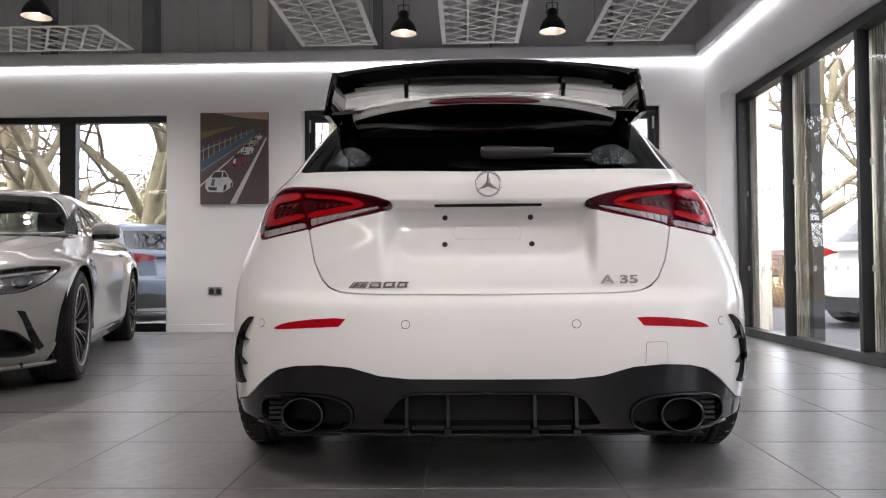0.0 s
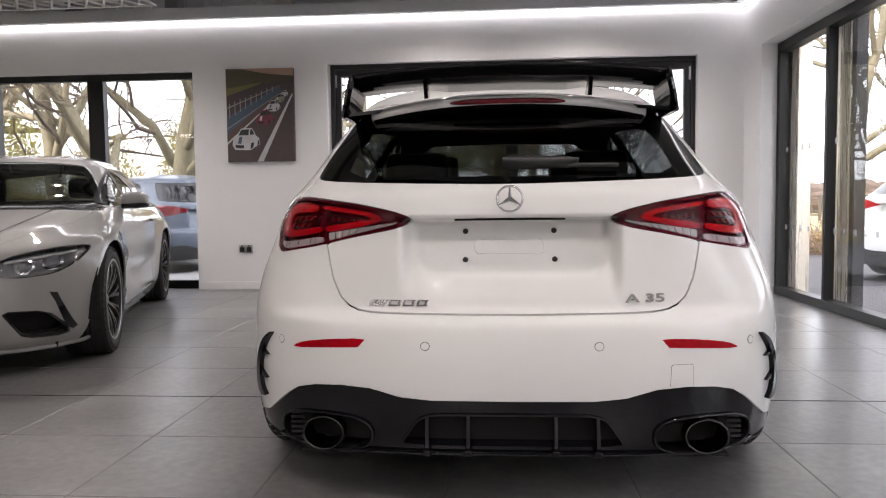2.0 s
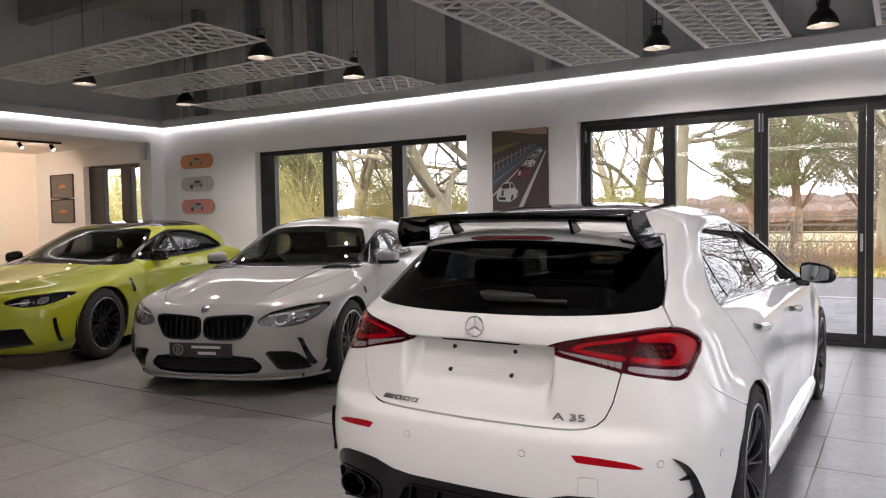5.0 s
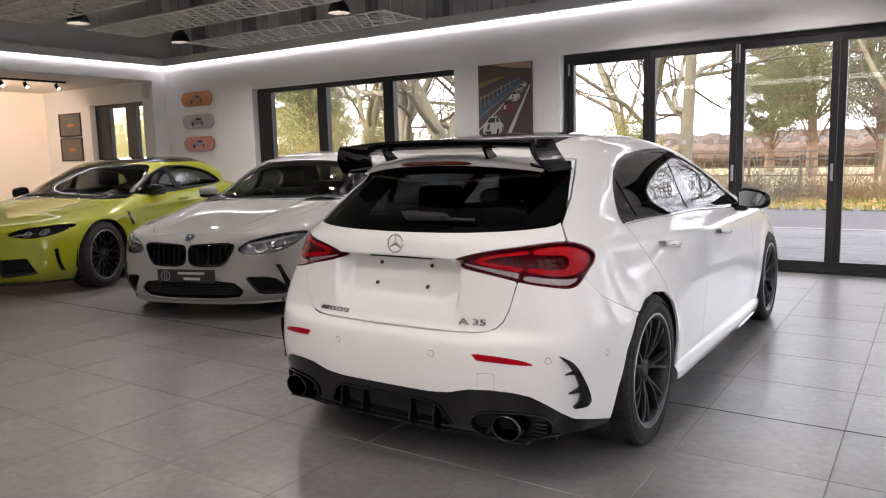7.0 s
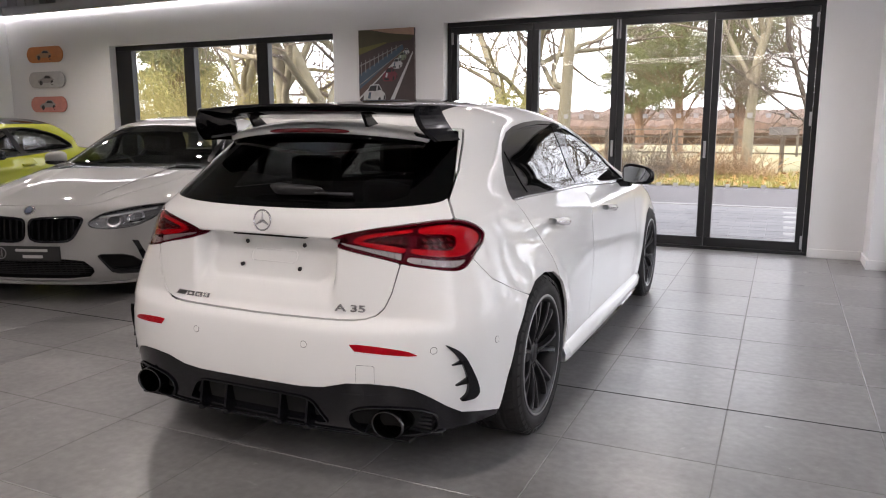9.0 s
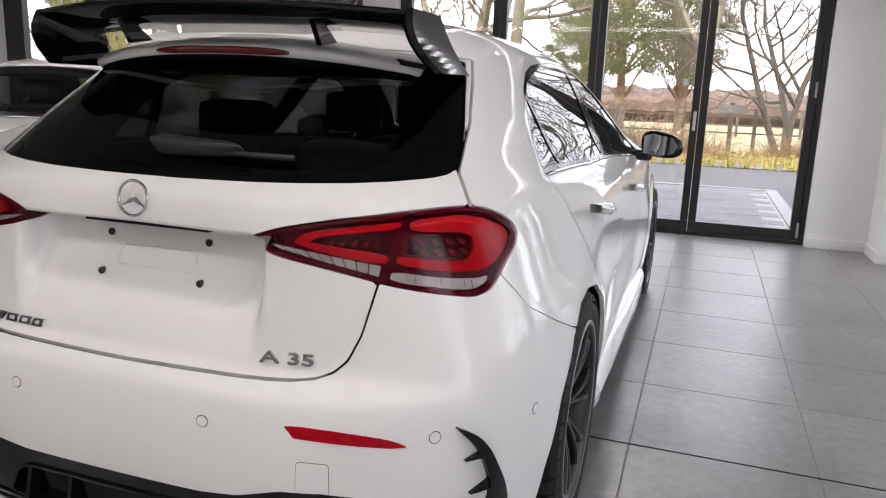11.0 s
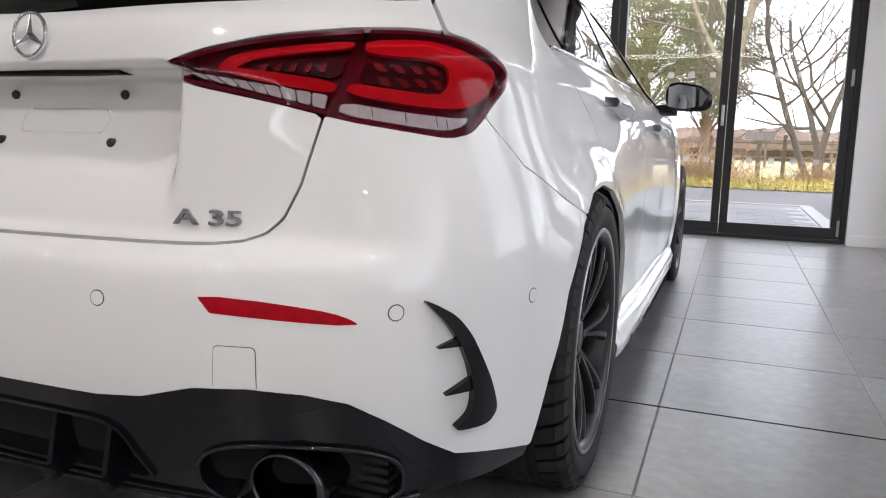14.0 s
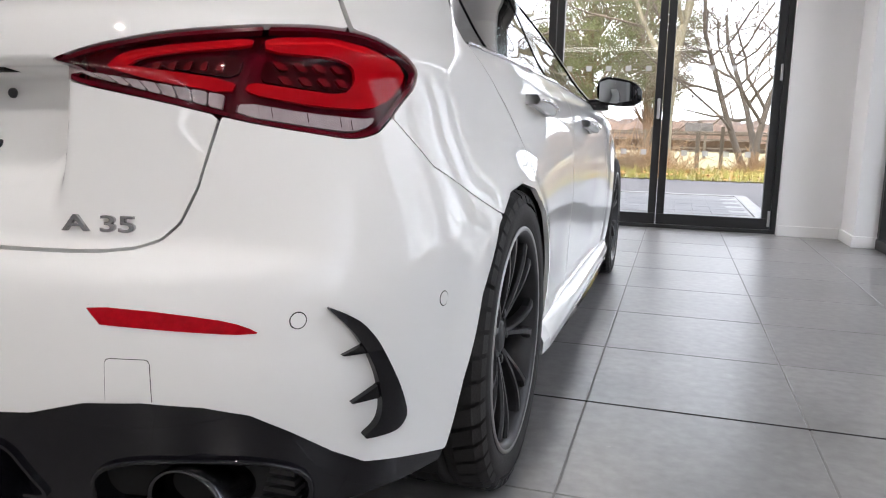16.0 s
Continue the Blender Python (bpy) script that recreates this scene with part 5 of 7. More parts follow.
for x in np.linspace(-0.468, 0.468, 41):
    e = abs(x) / 0.475
    ye = 2.560 + 0.105 * e ** 2.4
    drop = 0.035 * e ** 2.2
    rows.append([bm.verts.new((x, y - HO[1], z - drop)) for y, z in ((ye + 0.010, 1.2385), (ye + 0.016, 1.230), (ye + 0.05, 1.218), (ye + 0.14, 1.214))])
for a, b in zip(rows, rows[1:]):
    for i in range(3):
        bm.faces.new((a[i], a[i + 1], b[i + 1], b[i]))
part("lip_underside", bm, M_GLOSSB, car, "gloss black panel under the roof lip", True)
bm = bmesh.new()
rows = []
for x in np.linspace(-0.192, 0.192, 25):
    e = abs(x) / 0.475
    ye = 2.558 + 0.105 * e ** 2.4
    dz = 0.035 * e ** 2.2
    h = 0.009 * (1 - (abs(x) / 0.2) ** 8)
    rows.append([bm.verts.new((x, y - HO[1], z - dz)) for y, z in ((ye + 0.008, 1.249 + h), (ye - 0.001, 1.249 + h * 0.9), (ye, 1.249 - h * 0.9), (ye + 0.010, 1.249 - h))])
for a, b in zip(rows, rows[1:]):
    for i in range(3):
        bm.faces.new((a[i], a[i + 1], b[i + 1], b[i]))
part("brake_light", bm, M_BRAKE, car, "dark red high-level brake light", True)

# rear wing
wing = empty("rear_wing")
wing.parent = car


def wing_section(x):
    e = abs(x) / 0.54
    zt = 1.3515 - 0.018 * e ** 2
    ch = 0.0 + 0.05 * smooth(0.30, 0.18, abs(x))
    y0 = 2.420 + 0.10 * e ** 2
    return [(y0, zt), (y0 + 0.004, zt - 0.012), (y0 + 0.11, zt - 0.036), (y0 + 0.195 + ch * 0.4, zt - 0.044 - ch * 0.25), (y0 + 0.21 + ch * 0.4, zt - 0.036 - ch * 0.2), (y0 + 0.20, zt - 0.022), (y0 + 0.09, zt - 0.010)]


bm = bmesh.new()
rows = [[bm.verts.new((x, y - HO[1], z)) for y, z in wing_section(x)] for x in np.linspace(-0.520, 0.520, 61)]
for a, b in zip(rows, rows[1:]):
    for i in range(7):
        bm.faces.new((a[i], b[i], b[(i + 1) % 7], a[(i + 1) % 7]))
part("wing_blade", bm, M_GLOSSB, wing, "gloss black wing blade", True)
for s in (1, -1):
    bm = bmesh.new()
    rows = []
    for t in np.linspace(0, 1, 12):
        x = 0.512 + 0.016 * t + 0.030 * t ** 2.2
        z = 1.338 - 0.132 * t
        ya, yb = 2.510 - 0.025 * math.sin(math.pi * t) + 0.07 * t ** 2, 2.715 + 0.10 * t
        th = 0.011
        rows.append([bm.verts.new((s * (x + dx), y - HO[1], z + dz)) for dx, y, dz in ((-th, ya + 0.01, 0), (0, ya, 0), (th, ya + 0.012, 0.002), (th, yb - 0.02, 0.004), (0, yb, 0.004), (-th, yb - 0.02, 0))])
    for a, b in zip(rows, rows[1:]):
        for i in range(6):
            bm.faces.new((a[i], a[(i + 1) % 6], b[(i + 1) % 6], b[i]))
    bm.faces.new(rows[0])
    bm.faces.new(rows[-1])
    part("end_plate", bm, M_GLOSSB, wing)
    bm = bmesh.new()
    v = [bm.verts.new((s * x, y - HO[1], z + dz)) for dz in (0.0, 0.012) for x, y, z in ((0.43, 2.655, 1.228), (0.556, 2.60, 1.210), (0.556, 2.80, 1.220), (0.44, 2.80, 1.252))]
    for f in ((0, 1, 2, 3), (4, 5, 6, 7), (0, 1, 5, 4), (1, 2, 6, 5), (2, 3, 7, 6), (3, 0, 4, 7)):
        bm.faces.new([v[i] for i in f])
    part("wing_foot", bm, M_GLOSSB, wing)
    bm = bmesh.new()
    v = [bm.verts.new((s * 0.272 + dx, y - HO[1], z)) for dx in (-0.007, 0.007) for y, z in ((2.570, 1.262), (2.530, 1.320), (2.580, 1.316), (2.645, 1.274))]
    for f in ((0, 1, 2, 3), (7, 6, 5, 4), (0, 4, 5, 1), (1, 5, 6, 2), (2, 6, 7, 3), (3, 7, 4, 0)):
        bm.faces.new([v[i] for i in f])
    part("wing_post", bm, M_GLOSSB, wing)

# rear wiper
wiper = empty("rear_wiper")
wiper.parent = car


def on_glass(x, z, out):
    q = skin_at(x, z)
    return (x, q[1] - out * 0.72 - HO[1], z + out * 0.6)


bm = bmesh.new()
rows = []
for t in np.linspace(0, 1, 14):
    x = -0.02 + 0.23 * t
    zc = 1.022 - 0.004 * t
    hh = 0.016 * (1 - 0.45 * t) * min(1, 6 * t + 0.35) * min(1, (1 - t) * 6 + 0.25)
    rows.append([bm.verts.new(on_glass(x, zc + dz * hh, o)) for dz, o in ((-1, 0.006), (-0.8, 0.034), (0, 0.042), (0.8, 0.036), (1, 0.010))])
for a, b in zip(rows, rows[1:]):
    for i in range(4):
        bm.faces.new((a[i], a[i + 1], b[i + 1], b[i]))
bm.faces.new(rows[0])
bm.faces.new(rows[-1])
part("wiper_arm", bm, M_PLASTIC, wiper, "", True)
sweep("wiper_blade", [on_glass(x, 1.014 - 0.01 * (x - 0.0), 0.016) for x in np.linspace(0.0, 0.33, 9)], 0.007, M_PLASTIC, wiper)

# door mirrors
for s in (1, -1):
    mir = empty("door_mirror")
    mir.parent = car
    bm = bmesh.new()
    made = bmesh.ops.create_icosphere(bm, subdivisions=3, radius=1)
    for v in made["verts"]:
        x, y, z = v.co
        q = Vector((math.copysign(abs(x) ** 0.7, x), math.copysign(abs(y) ** 0.8, y), math.copysign(abs(z) ** 0.75, z)))
        taper = 1 - 0.22 * (q.x + 1) / 2
        yy = q.y * 0.075 * (1.0 if q.y > 0 else 0.35)
        v.co = Vector((s * (0.945 + q.x * 0.098), 4.70 + yy - HO[1], 0.962 + q.z * 0.068 * taper - 0.012 * (q.x - 0.2)))
    part("mirror_shell", bm, M_GLOSSB, mir, "gloss black mirror housing", True)
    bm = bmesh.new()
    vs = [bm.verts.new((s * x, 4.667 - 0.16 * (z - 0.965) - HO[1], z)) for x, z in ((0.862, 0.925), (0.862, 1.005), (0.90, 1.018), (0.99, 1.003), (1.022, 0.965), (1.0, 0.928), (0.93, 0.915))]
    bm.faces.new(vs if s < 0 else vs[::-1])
    part("dimmed_mirror_glass", bm, M_MIRROR, mir)
    box("mirror_foot", s * 0.855 - 0.045, s * 0.855 + 0.045, 4.70 - HO[1], 4.78 - HO[1], 0.885, 0.935, M_GLOSSB, mir, 0.012)

# cabin
def seat(parent, x, y, z=0.45, back=0.62, rear=False):
    st = empty("seat", (x, y, z))
    st.parent = parent
    w = 0.25
    box("cushion", -w, w, -0.05, 0.48, -0.08, 0.06, M_CABIN, st, 0.04)
    box("backrest", -w, w, -0.16, 0.0, 0.0, back, M_CABIN, st, 0.05, m=pose(0, 0, 0, 12 if not rear else 16, 0, 0))
    box("headrest", -0.13, 0.13, -0.24, -0.14, back + 0.02, back + 0.20, M_CABIN, st, 0.04)


for x in (-0.37, 0.37):
    seat(car, x, 4.25 - HO[1], 0.40, 0.56)
    seat(car, x, 3.35 - HO[1], 0.42, 0.50, True)
box("dashboard", -0.68, 0.68, 4.85 - HO[1], 5.25 - HO[1], 0.70, 0.92, M_CABIN, car, 0.05)
box("parcel_shelf", -0.55, 0.55, 2.55 - HO[1], 3.15 - HO[1], 0.86, 0.89, M_CABIN, car, 0.01)
box("cabin_floor", -0.75, 0.75, 3.0 - HO[1], 5.3 - HO[1], 0.25, 0.28, M_CABIN, car)


# ---- silver coupe and lime saloon: skins ----
def coupe_flare(y, z):
    out = 0.0 * y
    for ya in (0.85, 3.69):
        out = out + 0.030 * np.exp(-((y - ya) / 0.42) ** 2) * smooth(0.30, 0.55, z) * (1 - smooth(0.72, 0.92, z))
        r = np.hypot(y - ya, z - 0.33)
        out = out + 0.010 * np.exp(-((r - 0.38) / 0.05) ** 2)
    out = out - 0.035 * np.exp(-((z - 0.42) / 0.14) ** 2) * smooth(1.3, 1.6, y) * (1 - smooth(3.0, 3.3, y))
    return out + 0.02 * np.exp(-((z - 0.80) / 0.05) ** 2) * smooth(0.6, 1.2, y) * (1 - smooth(3.2, 3.6, y))


def coupe_press(x, y, z):
    """Bonnet folds."""
    ax = np.abs(x)
    bonnet = smooth(3.0, 3.25, y) * (1 - smooth(4.0, 4.25, y)) * smooth(0.70, 0.76, z)
    fold = 0.42 + 0.12 * (3.9 - y)
    z = z + 0.022 * bonnet * smooth(fold - 0.06, fold + 0.02, ax) * (1 - smooth(fold + 0.10, fold + 0.30, ax))
    z = np.where(z > 1.25, 1.25 + (z - 1.25) * 0.78, z)
    return x, y, z


COUPE = dict(
    n_rear=3.0, n_front=2.9,
    rear=[(0.14, 0.15), (0.3, 0.03), (0.5, 0.0), (0.7, 0.03), (0.9, 0.06), (0.96, 0.12), (0.99, 0.45), (1.1, 0.62), (1.2, 0.80), (1.3, 1.02), (1.36, 1.22), (1.39, 1.36), (1.40, 1.45)],
    rear_corner=[(0.14, 0.7), (0.5, 0.75), (0.9, 0.8), (0.97, 0.95), (1.1, 1.1), (1.3, 1.3), (1.39, 1.42), (1.40, 1.45)],
    front_corner=[(0.14, 3.60), (0.6, 3.55), (0.72, 3.4), (0.8, 3.0), (0.93, 2.55), (1.0, 2.4), (1.1, 2.2), (1.25, 1.9), (1.36, 1.6), (1.39, 1.48), (1.40, 1.45)],
    front=[(0.14, 4.36), (0.20, 4.43), (0.30, 4.46), (0.45, 4.45), (0.55, 4.44), (0.62, 4.425), (0.67, 4.39), (0.70, 4.34), (0.73, 4.24), (0.78, 3.98), (0.83, 3.68), (0.88, 3.36), (0.92, 3.12), (0.95, 3.02), (1.1, 2.74),
           (1.2, 2.53), (1.28, 2.32), (1.34, 2.08), (1.38, 1.8), (1.395, 1.6), (1.40, 1.45)],
    width=[(0.14, 0.83), (0.25, 0.885), (0.40, 0.905), (0.55, 0.905), (0.70, 0.895), (0.80, 0.870), (0.88, 0.835), (0.93, 0.795), (0.97, 0.745), (1.05, 0.695), (1.15, 0.640), (1.25, 0.570), (1.31, 0.51), (1.35, 0.44), (1.385, 0.30),
           (1.40, 0.0)],
    flare=coupe_flare, press=coupe_press)
SALOON = dict(
    n_rear=3.0, n_front=3.0,
    **{k: [(z, 1.074 * y) for z, y in COUPE[k]] for k in ("rear", "rear_corner", "front_corner", "front")},
    width=[(z, 1.025 * w) for z, w in COUPE["width"]], press=coupe_press, flare=coupe_flare)
SALOON["rear"] = [(z, y - 0.22 * float(smooth(0.97, 1.10, z)) * float(1 - smooth(1.36, 1.40, z))) for z, y in SALOON["rear"]]
SALOON["rear_corner"] = [(z, y - 0.15 * float(smooth(0.97, 1.10, z)) * float(1 - smooth(1.36, 1.40, z))) for z, y in SALOON["rear_corner"]]


def front_seen_car(name, words, spec, cfg, m, paint, roof_paint=None):
    """A parked car seen from its front; its own y runs from tail to nose."""
    c = tagged(empty(name), words, "car", "parked showroom cars")
    c.matrix_basis = m
    o = (0.0, cfg["origin"], 0.0)
    k = cfg.get("ky", 1.0)
    zs = np.concatenate([np.linspace(0.12, 1.30, 140), 1.30 + 0.10 * np.sin(np.linspace(0, math.pi / 2, 22))[1:]])
    ph = np.concatenate([np.linspace(0, 1, 50, False), np.linspace(1, 2, 150, False), np.linspace(2, 3, 170)])
    pf = np.concatenate([-ph, ph[-2::-1]])                      # tail, round the nose, back to the tail
    pq, zz = np.meshgrid(pf, zs, indexing="ij")
    g = shell(spec, np.abs(pq), zz)
    g[..., 0] *= np.where(pq < 0, 1, -1)


    p, x, y, z = np.abs(pq), np.abs(g[..., 0]), g[..., 1], g[..., 2]
    far = np.full(p.shape, 1.0)
    fr = p > 2
    f = {n: np.where(fr, poly_sdf(soft_poly(cfg[n], 1), x, z), far) for n in ("windscreen", "headlamp", "grille", "intake", "side_intake")}
    f["side"] = poly_sdf(soft_poly([(a * k, b) for a, b in cfg["side_glass"]], 1), y, z)
    f["rear"] = np.where(p < 1, poly_sdf([(-0.1, 1.0), (0.62, 0.99), (0.50, 1.24), (-0.1, 1.30)], x, z), far)
    f["arch"] = np.minimum(*[np.hypot(y - ya * k, np.where(z < 0.33, 0.0, z - 0.33)) - cfg["arch"] for ya in (cfg["rear_axle"], cfg["front_axle"])])
    f["bonnet"] = np.where(fr & (z > 0.66) & (z < 0.96), poly_sdf(soft_poly([(a, b * k) for a, b in cfg["bonnet"]], 1), x, y), far)
    f["door"] = poly_sdf([(a * k, b) for a, b in cfg["door"]], y, z)
    f["roof"] = np.where((z > 1.255) & (p > 0.2), np.maximum(1.285 - z, -1), far)
    holes = np.maximum.reduce([-f[n] for n in ("windscreen", "headlamp", "grille", "intake", "side_intake", "side", "rear", "arch")])
    low = 0.15 - z
    body = np.maximum.reduce([holes, -f["bonnet"] + 0.002, -f["door"] + 0.002, low])
    if roof_paint:
        body = np.maximum(body, -f["roof"] + 0.001)
        carve("roof", g, np.maximum(f["roof"], holes), roof_paint, c, o, label="gloss black roof panel")
    carve("body", g, body, paint, c, o, label=cfg["paint_words"] + " body shell")
    carve("bonnet", g, np.maximum(f["bonnet"] + 0.002, holes), paint, c, o)
    n = g.shape[0]
    for sl in (slice(0, n // 2 - 60), slice(n // 2 + 60, n)):
        door = carve("door", g[sl], np.maximum.reduce([f["door"][sl] + 0.002, -f["side"][sl], -f["arch"][sl]]), paint, c, o)
        carve("side_window", g[sl], f["side"][sl] + 0.012, M_SIDEGLASS, c, o, skirt=0.004, lift=-0.004)
        carve("window_trim", g[sl], np.maximum(f["side"][sl], -(f["side"][sl] + 0.016)), M_SATINB, c, o, skirt=0.008)
        bp = poly_sdf([((a + cfg["pillar"]) * k, b) for a, b in ((0.02, 1.3), (-0.06, 0.85), (0.06, 0.85), (0.10, 1.3))], y[sl], z[sl])
        carve("pillar", g[sl], np.maximum(f["side"][sl] + 0.01, bp), M_SATINB, c, o, lift=-0.002)
        s = 1 if g[sl][..., 0].mean() > 0 else -1
        hy, hz = cfg["handle"]
        box("door_handle", s * 0.905 - 0.02, s * 0.905 + 0.02, hy * k - 0.11 - o[1], hy * k + 0.11 - o[1], hz - 0.012, hz + 0.012, paint, door, 0.01)
        # mirror
        mir = empty("door_mirror")
        mir.parent = c
        bm = bmesh.new()
        for v in bmesh.ops.create_icosphere(bm, subdivisions=3, radius=1)["verts"]:
            q = [math.copysign(abs(a) ** 0.72, a) for a in v.co]
            v.co = Vector((s * (0.905 + q[0] * 0.10), cfg["mirror_y"] * k - o[1] + q[1] * (0.085 if q[1] > 0 else 0.03), 0.965 + q[2] * 0.062 * (1 - 0.18 * q[0])))
        part("mirror_shell", bm, cfg["mirror_mat"], mir, "", True)
        bm = bmesh.new()
        for v in bmesh.ops.create_icosphere(bm, subdivisions=2, radius=1)["verts"]:
            q = [math.copysign(abs(a) ** 0.72, a) for a in v.co]
            v.co = Vector((s * (0.905 + q[0] * 0.103), cfg["mirror_y"] * k - o[1] + q[1] * (0.088 if q[1] > 0 else 0.033), 0.928 + q[2] * 0.028))
        part("mirror_base", bm, M_GLOSSB, mir, "gloss black mirror base", True)
        box("mirror_foot", s * 0.86 - 0.07, s * 0.86 + 0.05, cfg["mirror_y"] * k - o[1] - 0.02, cfg["mirror_y"] * k - o[1] + 0.05, 0.90, 0.925, M_GLOSSB, mir, 0.008)
        # fender vent: a slanted leaf shape in the wing
        vy, vz = cfg["vent"]
        vh = cfg.get("vent_h", 0.035)
        leaf_sd = poly_sdf(soft_poly([((vy - 0.035) * k, vz - vh), ((vy + 0.005) * k, vz - vh * 0.9), ((vy + 0.045) * k, vz + vh * 0.2), ((vy + 0.050) * k, vz + vh), ((vy + 0.010) * k, vz + vh * 0.9), ((vy - 0.025) * k, vz)], 1), y[sl], z[sl])
        carve("fender_vent", g[sl], leaf_sd, M_GLOSSB, c, o, skirt=0.004, lift=0.003)
    carve("windscreen", g, f["windscreen"], M_SIDEGLASS, c, o, skirt=0.006, lift=-0.002)
    carve("rear_window", g, f["rear"], M_SIDEGLASS, c, o, skirt=0.004, lift=-0.002)
    # added black liner: keeps gaps dark and blocks the view through the body
    carve("inner_shell", g[::2, ::2], np.maximum.reduce([-f["windscreen"] - 0.02, -f["side"] - 0.02, -f["rear"] - 0.02, -f["arch"], 0.18 - z, z - 1.385, -f["intake"] - 0.02, -f["grille"] - 0.02, -f["side_intake"] - 0.02])[::2, ::2], M_LINER, c, o, skirt=0, lift=-0.04)
    # fine front panels
    pq2, z2 = np.meshgrid(np.concatenate([np.linspace(2.15, 3, 300), np.linspace(3, 2.15, 300)[1:]]), np.linspace(0.14, 0.72, 150), indexing="ij")
    g2 = shell(spec, pq2, z2)
    sg = np.where(np.arange(pq2.shape[0]) < 300, 1, -1)[:, None]
    g2[..., 0] *= sg
    x2, zf = np.abs(g2[..., 0]), g2[..., 2]
    d = {q: poly_sdf(soft_poly(cfg[q], 1), x2, zf) for q in ("headlamp", "grille", "intake", "side_intake")}
    nn = g2.shape[0]
    for sl in (slice(0, 305), slice(nn - 305, nn)):
        fa = g2[sl]
        lamp = carve("headlamp", fa, d["headlamp"][sl] + 0.001, cfg["bowl"], c, o, skirt=0, lift=-0.028, label="dark headlamp with twin light rings")
        carve("lens", fa, d["headlamp"][sl] + 0.001, M_LENSC, lamp, o, skirt=0.02)
        carve("lamp_border", fa, np.maximum(d["headlamp"][sl] + 0.002, -(d["headlamp"][sl] + 0.005)), M_GLOSSB, lamp, o, skirt=0.03, lift=-0.004)
        for cx, cz, r in cfg["projectors"]:
            dd = np.hypot(x2[sl] - cx, zf[sl] - cz)
            carve("light_ring", fa, np.maximum(np.abs(dd - r) - 0.006, d["headlamp"][sl] + 0.006), M_CHROME, lamp, o, skirt=0.02, lift=-0.018)
            carve("projector", fa, np.maximum(dd - r * 0.62, d["headlamp"][sl] + 0.006), M_PROJ, lamp, o, skirt=0.02, lift=-0.022)
        carve("light_strip", fa, np.maximum(poly_sdf(cfg["strip"], x2[sl], zf[sl]), d["headlamp"][sl] + 0.006), M_LAMPC, lamp, o, skirt=0.01, lift=-0.012)
        gr = carve("grille", fa, d["grille"][sl] + 0.001, M_LINER, c, o, skirt=0, lift=-0.07, label="gloss black grille")
        carve("grille_frame", fa, np.maximum(d["grille"][sl] + 0.001, -(d["grille"][sl] + 0.016)), M_GLOSSB, gr, o, skirt=0.06, lift=0.006)
        x0, x1 = min(a for a, _ in cfg["grille"]), max(a for a, _ in cfg["grille"])
        for i in range(cfg["bars"]):
            cx = x0 + (x1 - x0) * (i + 0.5) / cfg["bars"]
            if cfg.get("flat_bars"):
                zc = 0.28 + i * 0.05
                sd = np.abs(zf[sl] - zc) - 0.008
            else:
                sd = np.abs(x2[sl] - cx) - 0.007
            carve("grille_bar", fa, np.maximum(sd, d["grille"][sl] + 0.01), M_SATINB, gr, o, skirt=0.04, lift=-0.012)
        it = carve("side_intake", fa, d["side_intake"][sl] + 0.001, M_LINER, c, o, skirt=0, lift=-0.08)
        carve("intake_edge", fa, np.maximum(d["side_intake"][sl] + 0.001, -(d["side_intake"][sl] + 0.008)), M_PLASTIC, it, o, skirt=0.06, lift=-0.006)
        carve("air_blade", fa, poly_sdf(cfg["blade"], x2[sl], zf[sl]), M_GLOSSB, c, o, skirt=0.006, lift=0.004)
    mesh_in = carve("lower_intake", g2, d["intake"] + 0.001, M_LINER, c, o, skirt=0, lift=-0.07)
    for i in range(9):
        zc = 0.20 + i * 0.016
        carve("intake_bar", g2, np.maximum(np.abs(zf - zc) - 0.0022, d["intake"] + 0.012), M_PLASTIC, mesh_in, o, skirt=0.01, lift=-0.03)
    for i in range(-9, 10):
        carve("intake_bar", g2, np.maximum(np.abs(g2[..., 0] - i * 0.042) - 0.0022, d["intake"] + 0.012), M_PLASTIC, mesh_in, o, skirt=0.01, lift=-0.032)
    # splitter, emblem, plate
    ln = [(float(q[0]), float(q[1]) - o[1] + 0.012, 0.148) for q in g2[20:-20:8, 2]]
    sweep("splitter", ln, 0.013, cfg["splitter"], c, "front splitter lip")
    zc = cfg["emblem_z"]
    yc = float(curve(spec["front"], np.array(zc)))
    em = part("emblem", (lambda bm: (lathe(bm, [(0.0, 0.012), (0.030, 0.010), (0.034, 0.011), (0.040, 0.006), (0.041, 0.0)], 28, Matrix.Translation((0, yc - o[1], zc)) @ Matrix.Rotation(math.radians(-55), 4, "X")), bm)[1])(bmesh.new()), M_CHROME, c, "round emblem", True)
    bm = bmesh.new()
    lathe(bm, [(0.0, 0.0135), (0.027, 0.0115)], 28, Matrix.Translation((0, yc - o[1], zc)) @ Matrix.Rotation(math.radians(-55), 4, "X"))
    part("emblem_disc", bm, M_BADGE, em)
    if "plate" in cfg:
        z0, z1 = cfg["plate"]
        yp = float(curve(spec["front"], np.array((z0 + z1) / 2))) - o[1] + 0.012
        pl = box("plate", -0.26, 0.26, yp, yp + 0.012, z0, z1, M_PLATE, c, 0.003, "black dealer plate with pale writing")
        h = z1 - z0
        boxes("plate_bars", [(-0.17, 0.07, yp + 0.0121, yp + 0.014, z0 + h * 0.62, z0 + h * 0.80), (-0.13, 0.02, yp + 0.0121, yp + 0.014, z0 + h * 0.18, z0 + h * 0.38)], M_PLATEW, pl)
        bm = bmesh.new()
